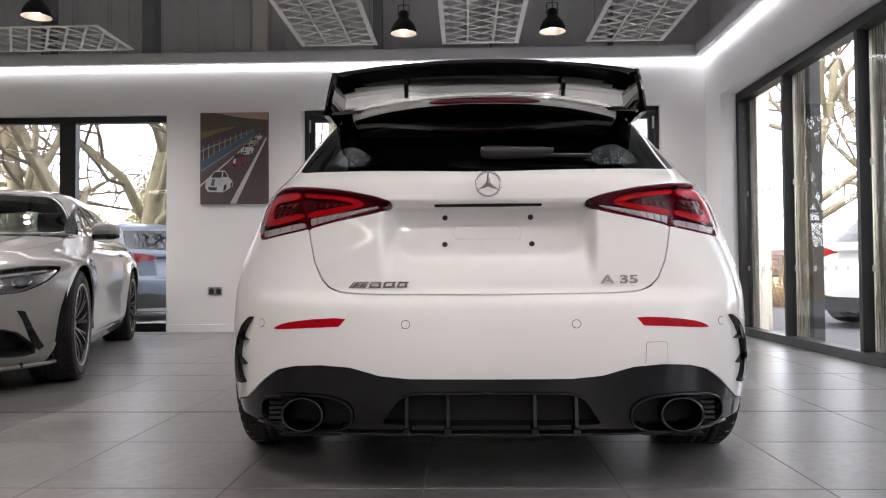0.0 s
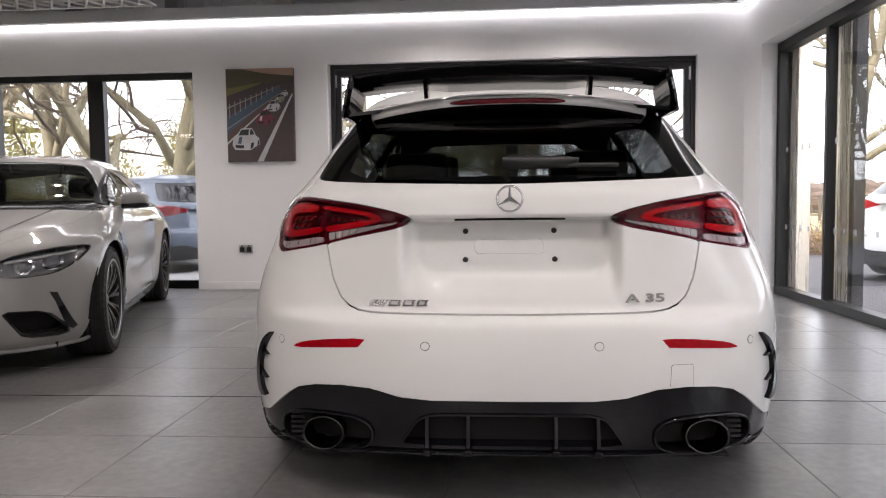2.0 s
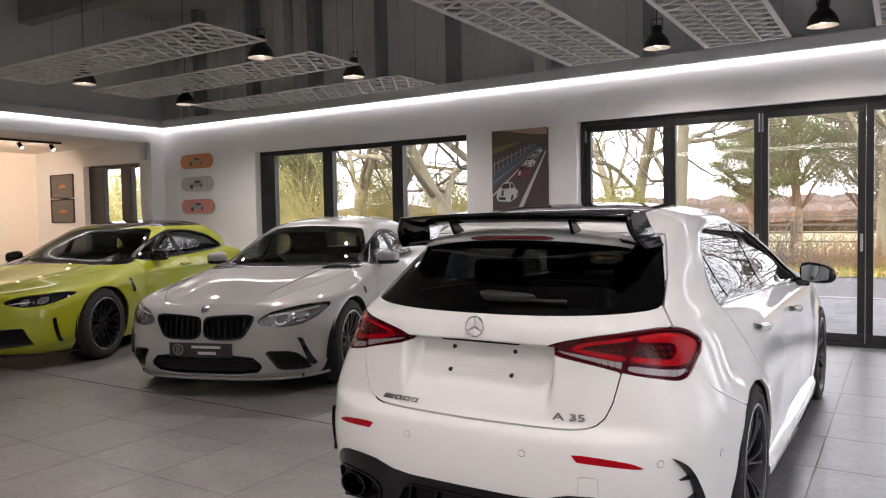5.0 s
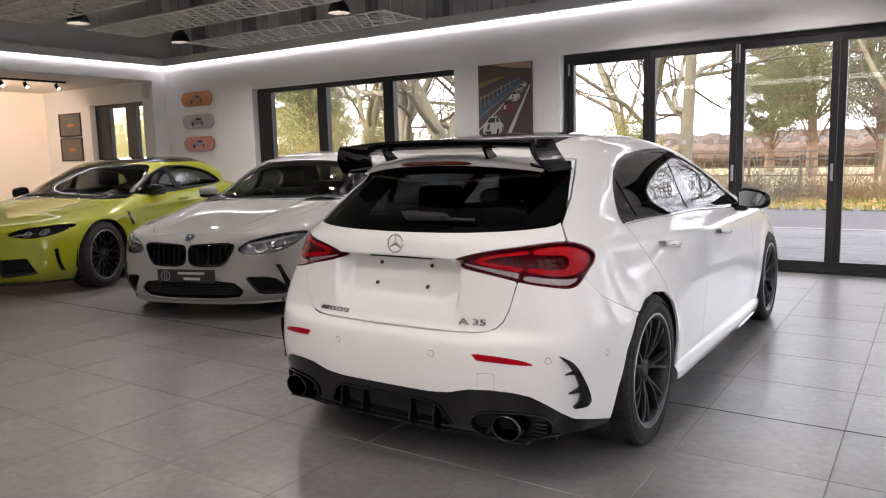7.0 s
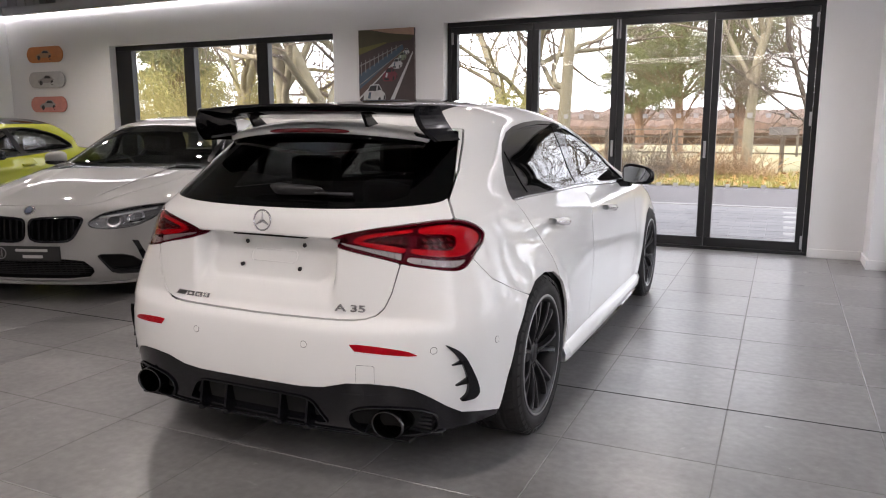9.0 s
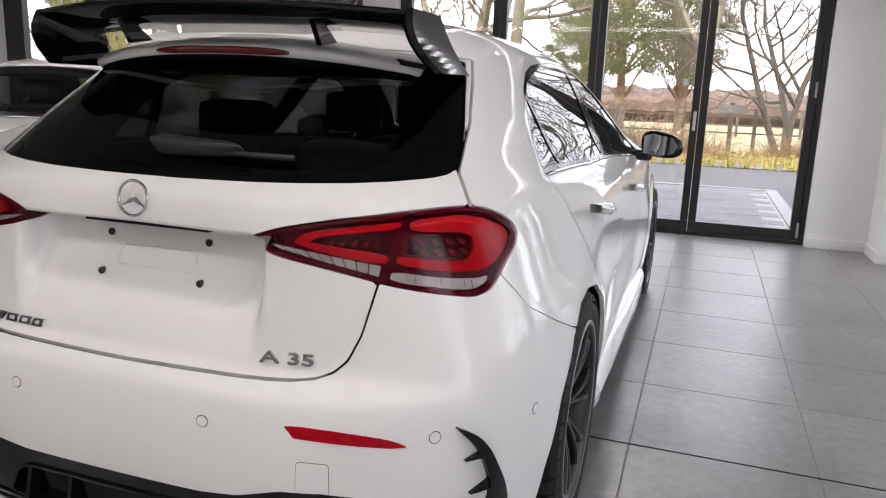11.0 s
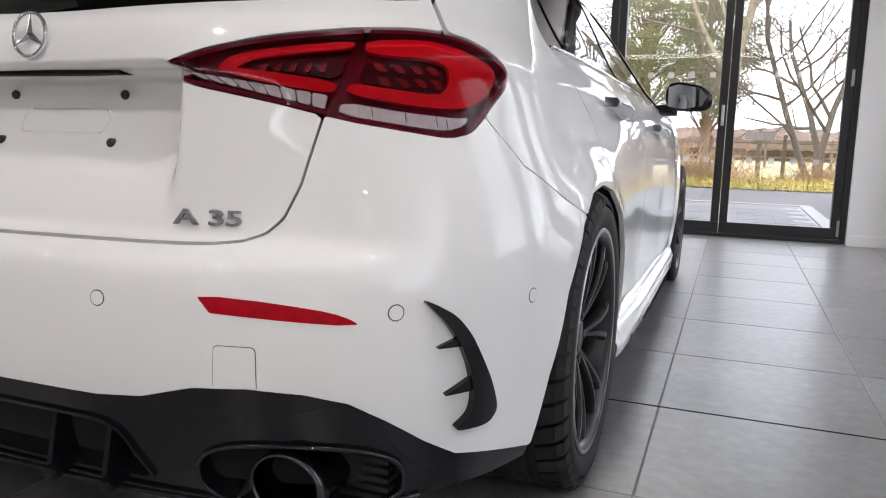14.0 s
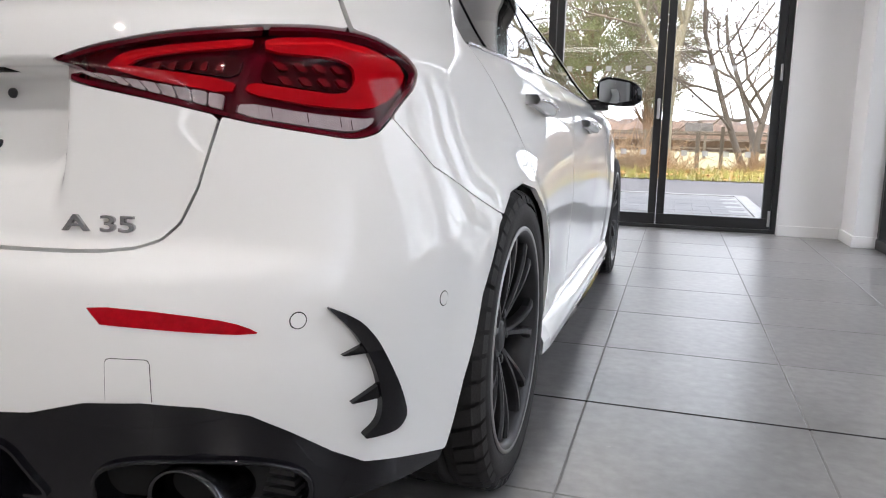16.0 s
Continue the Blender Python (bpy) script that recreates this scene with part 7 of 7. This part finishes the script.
far_band("far_hedge", 52, -60, 60, 1.6, 0.5, M_HEDGE, "reddish-brown winter hedge across the field", 1.7, 0.22)
side = far_band("side_hedge", 16, -30, 40, 1.7, 0.5, M_HEDGE, "brown winter hedge along the yard", 2.9)
side.matrix_basis = pose(0, 0, 0, 0, 0, -90)
far_band("far_woods", 110, -130, 70, 3.4, 0.7, M_WOODS, "hazy line of distant woods", 4.2, 0.4)
for i, (x, y) in enumerate([(10.0, 165), (-15.0, 172)]):
    hs = tagged(empty("far_house", (x, y, GZ)), "distant house with a dark pitched roof", "house", "distant houses")
    box("wall", -3.2, 3.2, -2.5, 2.5, 0, 2.6, M_KERB, hs)
    bm = bmesh.new()
    q = [bm.verts.new(p) for p in ((-3.5, -2.8, 2.55), (3.5, -2.8, 2.55), (3.5, 2.8, 2.55), (-3.5, 2.8, 2.55), (-3.5, 0, 4.3), (3.5, 0, 4.3))]
    for fc in ((0, 1, 5, 4), (2, 3, 4, 5), (1, 2, 5), (3, 0, 4), (0, 3, 2, 1)):
        bm.faces.new([q[j] for j in fc])
    part("roof", bm, M_ROOF, hs)
    for wx in (-1.8, 0.0, 1.8):
        box("window", wx - 0.4, wx + 0.4, -2.53, -2.5, 1.0, 2.0, M_GLOSSB, hs)


# parked cars outside
def far_car(name, words, m, paint, lamp_mat, kz=1.0):
    c = tagged(empty(name), words, "car", "cars parked outside")
    c.matrix_basis = m
    p = np.concatenate([np.linspace(0, 1, 110, False), np.linspace(1, 2, 90, False), np.linspace(2, 3, 30)])
    p = np.concatenate([-p[:0:-1], p])
    z = np.concatenate([np.linspace(0.17, 1.28, 80), 1.28 + 0.12 * np.sin(np.linspace(0, math.pi / 2, 14))[1:]])
    q, g = hatch_grid(p, z)
    F2 = hatch_fields(q, g)
    g = g * [1, 1, kz]
    o = (0, 2.14, 0)
    carve("body", g, np.maximum.reduce([-F2["screen"], -F2["side"], -F2["wind"], -F2["lamp"], -F2["arch"], 0.20 - F2["z"], -F2["valance"]]), paint, c, o)
    carve("lower_trim", g, np.maximum.reduce([F2["valance"] + 0.002, 0.18 - F2["z"], -F2["arch"]]), M_PLASTIC, c, o)
    for n, key in (("rear_window", "screen"), ("windscreen", "wind")):
        carve(n, g, F2[key], M_GLOSSB, c, o, lift=-0.003)
    h = len(p) // 2
    for sl in (slice(0, h - 40), slice(h + 40, len(p))):
        carve("side_window", g[sl], F2["side"][sl], M_GLOSSB, c, o, lift=-0.003)
    for sl in (slice(0, h), slice(h, len(p))):
        carve("tail_lamp", g[sl], F2["lamp"][sl] + 0.001, lamp_mat, c, o, lift=0.0)
    carve("inner_shell", g[::2, ::2], np.maximum(0.2 - F2["z"], -F2["arch"])[::2, ::2], M_LINER, c, o, skirt=0, lift=-0.05)
    for ya in (2.93, 5.66):
        for s in (1, -1):
            wheel(c, (s * 0.765, ya - 2.14, 0.315 * kz), s, 0.315 * kz, 0.22, 0.22, (5, 10, 0, 0.04), rim_material=M_SATIN)
    return c


far_car("estate_car", "pale blue-grey estate car parked outside the window", pose(-4.15, 10.75, GZ, 0, 0, 50), M_BLUEGREY, M_BRAKE, 1.06)
far_car("small_car", "small white hatchback parked in the gravel yard", pose(4.5, 8.75, GZ, 0, 0, -72), M_WHITE, M_LAMPR, 1.04)

# paving blocks
bm = bmesh.new()
add_box(bm, -0.2, 0.2, -0.148, 0.148, -0.05, 0.0)
PB = bpy.data.meshes.new("block")
bmesh.ops.bevel(bm, geom=[e for e in bm.edges if all(q.co.z > -0.01 for q in e.verts)], offset=0.005, segments=1, affect="EDGES")
bm.to_mesh(PB)
bm.free()
PB.materials.append(M_PAVE)
for j in range(15):
    for i in range(12):
        x = 1.93 - 0.406 * i - (0.2 if j % 2 else 0)
        b = new("block", PB)
        b.location = (x, 8.42 + 0.302 * j, GZ + rng.uniform(-0.001, 0.002))
        b.parent = pave


# ---- ceiling rafts and pendants ----
def lattice_sheet(W, L):
    """One cut-out sheet: a border and a net of crossing bars, as a single mesh of that thickness."""
    w2, l2 = W / 2, L / 2
    xs, ys = np.linspace(-w2 - 0.004, w2 + 0.004, 130), np.linspace(-l2 - 0.004, l2 + 0.004, 560)
    x, y = np.meshgrid(xs, ys, indexing="ij")
    edge = np.maximum(np.abs(x) - w2, np.abs(y) - l2)
    slope, pitch = 0.62, 0.18
    lean = math.hypot(1, slope)
    net = np.full(x.shape, 1.0)
    for s in (1, -1):
        k = (y - s * slope * x) / pitch
        net = np.minimum(net, np.abs(k - np.round(k)) * pitch / lean - 0.0105)
    for c in (-w2 * 0.33, w2 * 0.33):
        net = np.minimum(net, np.abs(x - c) - 0.008)
    sd = np.maximum(edge, np.minimum(net, -(edge + 0.042)))
    ob = carve("panel", np.stack([x, y, 0 * x], -1), sd, M_RAFT, None, (0, 0, 0), skirt=0.012, flip=True)
    for poly in ob.data.polygons:
        poly.use_smooth = False
    return ob


SHEET = lattice_sheet(0.77, 3.53)


def raft(x0, x1, y0, y1, along):
    """A hanging cut-out panel; along: the axis of its long side."""
    r = tagged(empty("ceiling_raft", ((x0 + x1) / 2, (y0 + y1) / 2, 2.93)), "white hanging panel cut into a triangle lattice", "ceiling panel", "hanging ceiling panels")
    turn = Matrix() if along == "y" else Matrix.Rotation(math.radians(90), 4, "Z")
    panel = new("panel", SHEET.data)
    panel.parent = r
    panel.matrix_basis = turn
    for sx in (-1, 1):
        for sy in (-1, 1):
            p = turn @ Vector((sx * 0.335, sy * 1.515, 0.012))
            b2 = bmesh.new()
            rod(b2, p, p + Vector((0, 0, HIGH - 2.945)), 0.003, 6)
            part("wire", b2, M_POST, r)


for x in (-1.60, -0.18, 1.26):
    raft(x, x + 0.77, 3.85, 7.38, "y")
for y in (6.65, 5.19, 3.88):
    raft(-6.87, -3.34, y, y + 0.76, "x")
bpy.data.objects.remove(SHEET)


def pendant(x, y, power):
    p = tagged(empty("pendant_lamp", (x, y, 2.90)), "black industrial bell pendant lamp, lit", "lamp", "pendant lamps")
    bm = bmesh.new()
    lathe(bm, [(0.125, 0.0), (0.127, 0.003), (0.118, 0.045), (0.095, 0.095), (0.062, 0.130), (0.048, 0.150), (0.046, 0.205), (0.036, 0.215), (0.014, 0.220)], 36)
    part("shade", bm, M_BLACK, p, "", True)
    bm = bmesh.new()
    lathe(bm, [(0.122, 0.002), (0.113, 0.045), (0.090, 0.093), (0.057, 0.126), (0.0, 0.130)], 36)
    part("reflector", bm, M_REFL, p, "pale inner reflector", True)
    bm = bmesh.new()
    bmesh.ops.create_uvsphere(bm, u_segments=16, v_segments=10, radius=0.035, matrix=Matrix.Translation((0, 0, 0.055)))
    part("bulb", bm, M_BULB, p, "glowing warm bulb", True)
    bm = bmesh.new()
    for s in (-1, 1):
        rod(bm, (s * 0.052, 0, 0.17), (s * 0.052, 0, 0.275), 0.004, 6)
    rod(bm, (-0.052, 0, 0.275), (0.052, 0, 0.275), 0.004, 6)
    part("bracket", bm, M_BLACK, p)
    bm = bmesh.new()
    rod(bm, (0, 0, 0.218), (0, 0, HIGH - 2.90), 0.004, 6)
    part("cable", bm, M_BLACK, p)
    lamp = new("pendant_light", bpy.data.lights.new("pendant_light", "SPOT"))
    lamp.data.energy, lamp.data.color, lamp.data.spot_size, lamp.data.spot_blend, lamp.data.shadow_soft_size = power, (1.0, 0.945, 0.885), radians(150), 0.8, 0.045
    lamp.matrix_world = pose(x, y, 2.925)


# second row is out of view, placed to light the car's rear and floor
for x, y in ((-0.53, 6.94), (0.88, 6.95), (-3.71, 6.32), (-3.80, 5.01), (-6.70, 6.45), (-6.36, 4.80),
             (-0.53, 3.3), (0.88, 1.9), (-0.53, 0.2), (1.6, -1.2), (-3.75, 2.4), (-3.75, -0.6), (-0.4, -2.6), (1.7, -3.4)):
    pendant(x, y, 135 if y > 4 or x < -3 else 80 if y > 1 else 178)

# ---- wall things ----
sock = tagged(empty("wall_socket", (-2.654, WY - 0.006, 0.442)), "brushed metal double wall socket", "socket")
box("face_plate", -0.075, 0.075, -0.004, 0.006, -0.045, 0.045, M_SATIN, sock, 0.002)
for x in (-0.038, 0.038):
    box("insert", x - 0.026, x + 0.026, -0.006, -0.004, -0.034, 0.020, M_PLASTIC, sock, 0.001)
    box("rocker", x - 0.008, x + 0.008, -0.009, -0.004, 0.024, 0.038, M_PLASTIC, sock, 0.001)


def flat(name, pts, y, material, parent):
    return mesh_object(name, [(a, y, b) for a, b in pts], [tuple(range(len(pts)))], material, parent)


# canvas print of a racetrack
pic = tagged(empty("canvas_print", (-2.44, WY - 0.0, 1.872)), "canvas print of racing cars on a track", "picture")
PW, PH2 = 0.367, 0.492
box("canvas", -PW, PW, -0.04, -0.001, -PH2, PH2, INKS["TRACK"], pic, 0.003)
Y0 = -0.0415
def pp2(a, b):
    """Print coordinates, 0..1 from the left and from the top."""
    return (-PW + 2 * PW * a, PH2 - 2 * PH2 * b)


flat("print_sky", [pp2(*q) for q in ((0.2, 0.0), (1, 0.0), (1, 0.085), (0.62, 0.06), (0.3, 0.015))], Y0, INKS["SKY"], pic)
flat("print_hill", [pp2(*q) for q in ((0, 0.0), (0.2, 0.002), (0.45, 0.04), (0.75, 0.07), (1.0, 0.09), (0.95, 0.14), (0.75, 0.145), (0, 0.21))], Y0 - 0.0005, INKS["HILL"], pic)
flat("print_grass", [pp2(*q) for q in ((0, 0.21), (0.5, 0.15), (0.52, 0.165), (0, 0.29))], Y0 - 0.001, INKS["GRASS"], pic)
flat("print_wall", [pp2(*q) for q in ((0, 0.52), (0.80, 0.19), (0.82, 0.24), (0, 0.70))], Y0 - 0.0008, INKS["BLUE"], pic)
flat("print_verge", [pp2(*q) for q in ((0, 0.70), (0.82, 0.24), (0.86, 0.23), (0.85, 0.26), (0, 0.80))], Y0 - 0.0009, INKS["BROWN"], pic)
flat("print_line", [pp2(*q) for q in ((0.44, 1.0), (0.975, 0.27), (0.985, 0.29), (0.53, 1.0))], Y0 - 0.0012, INKS["WHITE"], pic)
flat("print_kerb", [pp2(*q) for q in ((0, 0.79), (0.83, 0.265), (0.835, 0.275), (0, 0.815))], Y0 - 0.0012, INKS["WHITE"], pic)
for z0, z1 in ((0.415, 0.425), (0.64, 0.648)):
    flat("print_rail", [pp2(*q) for q in ((0, z0), (0.80, 0.185 + (z0 - 0.415) * 0.35), (0.80, 0.190 + (z0 - 0.415) * 0.35), (0, z1 + 0.004))], Y0 - 0.0013, INKS["GREY"], pic)
for i in range(9):
    t = i / 9
    a = 0.04 + 0.72 * t
    flat("print_rail", [pp2(a, 0.37 - 0.20 * t), pp2(a + 0.012, 0.37 - 0.20 * t), pp2(a + 0.012, 0.53 - 0.31 * t), pp2(a, 0.53 - 0.31 * t)], Y0 - 0.0013, INKS["GREY"], pic)
for a, b, s, inks in ((0.28, 0.76, 1.0, ("W", "K")), (0.57, 0.53, 0.68, ("R", "K")), (0.70, 0.405, 0.50, ("W", "K")), (0.795, 0.325, 0.38, ("G", "K")), (0.865, 0.272, 0.28, ("W", "K"))):
    ink = {"W": INKS["WHITE"], "R": INKS["RED"], "G": INKS["GREEN"]}[inks[0]]
    sh = lambda pts, d, m: flat("print_car", [pp2(a + x * s, b + y * s) for x, y in pts], Y0 - d, m, pic)
    sh(((-0.205, 0.06), (-0.195, -0.005), (-0.13, -0.045), (0.13, -0.055), (0.195, -0.015), (0.205, 0.05), (0.06, 0.115), (-0.165, 0.11)), 0.0016, ink)
    sh(((-0.13, -0.044), (-0.075, -0.118), (0.085, -0.125), (0.145, -0.054)), 0.0017, ink)
    sh(((-0.115, -0.046), (-0.070, -0.107), (0.045, -0.110), (0.035, -0.046)), 0.0018, INKS["DARK"])
    sh(((0.055, -0.050), (0.065, -0.108), (0.085, -0.112), (0.128, -0.056)), 0.0018, INKS["DARK"])
    sh(((-0.165, 0.055), (-0.03, 0.062), (-0.04, 0.095), (-0.15, 0.090)), 0.0018, INKS["DARK"])
    sh(((0.06, 0.108), (0.07, 0.045), (0.10, 0.025), (0.115, 0.040), (0.105, 0.082)), 0.0018, INKS["DARK"])
    sh(((0.165, 0.065), (0.172, 0.015), (0.192, 0.005), (0.198, 0.048)), 0.0018, INKS["DARK"])
    sh(((-0.10, -0.030), (-0.055, -0.032), (-0.075, 0.045), (-0.125, 0.040)), 0.0019, INKS["BLUE"] if inks[0] == "W" else INKS["WHITE"])

# three decorated boards
for z0, ink, words in ((2.183, M_DECK_O, "orange"), (1.818, M_DECK_C, "clear grey"), (1.455, M_DECK_P, "pink")):
    d = tagged(empty("wall_board", (-8.22, WY - 0.02, z0 + 0.118)), words + " rounded board with a printed car on the wall", "wall board", "three boards on the wall")
    bm = bmesh.new()
    n = 16
    pts = [(0.27 + 0.115 * math.cos(t), 0.115 * math.sin(t)) for t in np.linspace(-math.pi / 2, math.pi / 2, n)] + [(-0.27 + 0.115 * math.cos(t), 0.115 * math.sin(t)) for t in np.linspace(math.pi / 2, 3 * math.pi / 2, n)]
    a = [bm.verts.new((x, -0.012 - 0.10 * max(0, abs(x) - 0.24) ** 1.5, z)) for x, z in pts]
    b = [bm.verts.new((q.co.x, q.co.y + 0.011, q.co.z)) for q in a]
    bm.faces.new(a)
    bm.faces.new(b[::-1])
    for i in range(len(a)):
        bm.faces.new((a[i], b[i], b[(i + 1) % len(a)], a[(i + 1) % len(a)]))
    part("board", bm, ink, d)
    k = -0.0145
    flat("car_shape", [(-0.20, -0.045), (-0.19, 0.0), (-0.09, 0.02), (-0.04, 0.065), (0.08, 0.06), (0.13, 0.01), (0.17, -0.005), (0.17, -0.045)], k, INKS["GREY"] if words != "orange" else M_DECK_B, d)
    flat("car_shape", [(-0.06, 0.02), (-0.025, 0.055), (0.06, 0.05), (0.09, 0.015)], k - 0.0005, INKS["DARK"], d)
    for wx in (-0.13, 0.11):
        flat("car_shape", [(wx + 0.034 * math.cos(t), -0.045 + 0.034 * math.sin(t)) for t in np.linspace(0, 2 * math.pi, 14, False)], k - 0.0006, INKS["DARK"], d)

# side room: framed prints, track spots, low table
for z0, z1 in ((1.815, 2.262), (1.345, 1.792)):
    fr = tagged(empty("framed_print", (-12.07, WY - 0.001, (z0 + z1) / 2)), "small dark framed car print on a warm wall", "picture", "framed prints in the side room")
    hw, hh = 0.375, (z1 - z0) / 2
    boxes("frame", [(-hw, hw, -0.025, -0.001, hh - 0.022, hh), (-hw, hw, -0.025, -0.001, -hh, -hh + 0.022), (-hw, -hw + 0.022, -0.025, -0.001, -hh + 0.022, hh - 0.022), (hw - 0.022, hw, -0.025, -0.001, -hh + 0.022, hh - 0.022)], M_BLACK, fr)
    box("sheet", -hw + 0.02, hw - 0.02, -0.012, -0.002, -hh + 0.02, hh - 0.02, INKS["PRINT"], fr)
    flat("car_shape", [(-0.12, -0.03), (-0.10, 0.0), (-0.03, 0.035), (0.06, 0.03), (0.14, -0.005), (0.14, -0.03)], -0.013, M_DECK_O, fr)
tr = tagged(empty("track_light", (-10.5, 6.0, 2.66)), "black ceiling track with four small spot lamps", "lamp")
box("track", -0.015, 0.015, -1.5, 0.95, 0.0, 0.03, M_BLACK, tr, 0.003)
for i, y in enumerate((-0.6, -0.10, 0.28, 0.80)):
    bm = bmesh.new()
    m = Matrix.Translation((0, y, -0.07)) @ Matrix.Rotation(math.radians(-50), 4, "Y")
    lathe(bm, [(0.0, 0.06), (0.03, 0.058), (0.034, 0.0), (0.032, -0.05), (0.026, -0.052)], 18, m)
    hd = part("spot_head", bm, M_BLACK, tr, "", True)
    bm = bmesh.new()
    lathe(bm, [(0.0, -0.044), (0.027, -0.046)], 18, m)
    part("spot_lens", bm, M_BULB, hd)
    bm = bmesh.new()
    rod(bm, (0, y, 0), (0, y, -0.06), 0.008, 8)
    part("stem", bm, M_BLACK, tr)
    lamp = new("track_spot", bpy.data.lights.new("track_spot", "SPOT"))
    lamp.data.energy, lamp.data.color, lamp.data.spot_size, lamp.data.spot_blend, lamp.data.shadow_soft_size = 66, (1.0, 0.78, 0.58), radians(110), 0.6, 0.03
    lamp.matrix_world = look((-10.55, 6.0 + y, 2.50), (-12.9, 6.2 + y, 1.5))
tb = tagged(empty("low_table", (-11.6, 5.3, 0)), "dark low table in the side room", "table")
box("top", -0.9, 0.9, -0.4, 0.4, 0.70, 0.74, M_BLACK, tb, 0.01)
for sx in (-0.8, 0.8):
    for sy in (-0.32, 0.32):
        box("leg", sx - 0.03, sx + 0.03, sy - 0.03, sy + 0.03, 0, 0.70, M_BLACK, tb)
# small grey fixture of unknown use, built as a plain box
tagged(box("beam_fixture", WX0 - 0.20, WX0 - 0.08, 7.55, 7.615, 2.36, 2.60, M_SHEET, bevel=0.01), "small grey box fixed under the beam", "box")


# ---- floor tiles ----
def tile_mesh():
    bm = bmesh.new()
    add_box(bm, -0.2974, 0.2974, -0.2974, 0.2974, -0.012, 0.0)
    top = [e for e in bm.edges if all(v.co.z > -0.001 for v in e.verts)]
    bmesh.ops.bevel(bm, geom=top, offset=0.0012, segments=1, affect="EDGES")
    me = bpy.data.meshes.new("tile")
    bm.to_mesh(me)
    bm.free()
    me.materials.append(M_TILE)
    return me


floor_ob = bpy.data.objects["floor"]
TM = tile_mesh()
rest_v, rest_f = [], []
for i in range(-24, 4):
    for j in range(-14, 9):
        cx, cy = 1.4 + 0.6 * i, 3.76 + 0.6 * j
        if cx > 2.9 or cx < FARWEST + 0.2 or cy > 8.1 or cy < SOUTH + 0.2:
            continue
        if -4.3 < cx and -0.2 < cy:
            t = new("tile", TM)
            t.location = (cx, cy, 0)
            t.parent = floor_ob
        else:
            k = len(rest_v)
            h = 0.2979
            rest_v += [(cx - h, cy - h, 0), (cx + h, cy - h, 0), (cx + h, cy + h, 0), (cx - h, cy + h, 0)]
            rest_f.append((k, k + 1, k + 2, k + 3))
rest = mesh_object("tiles", rest_v, rest_f, M_TILE, floor_ob)
rest["kind"] = "stuff"
tagged(box("movement_joint", -9.0, 2.58, 3.4555, 3.4645, -0.01, 0.0006, M_JOINT), "dark movement joint across the tiled floor", "floor joint", kind="structure")
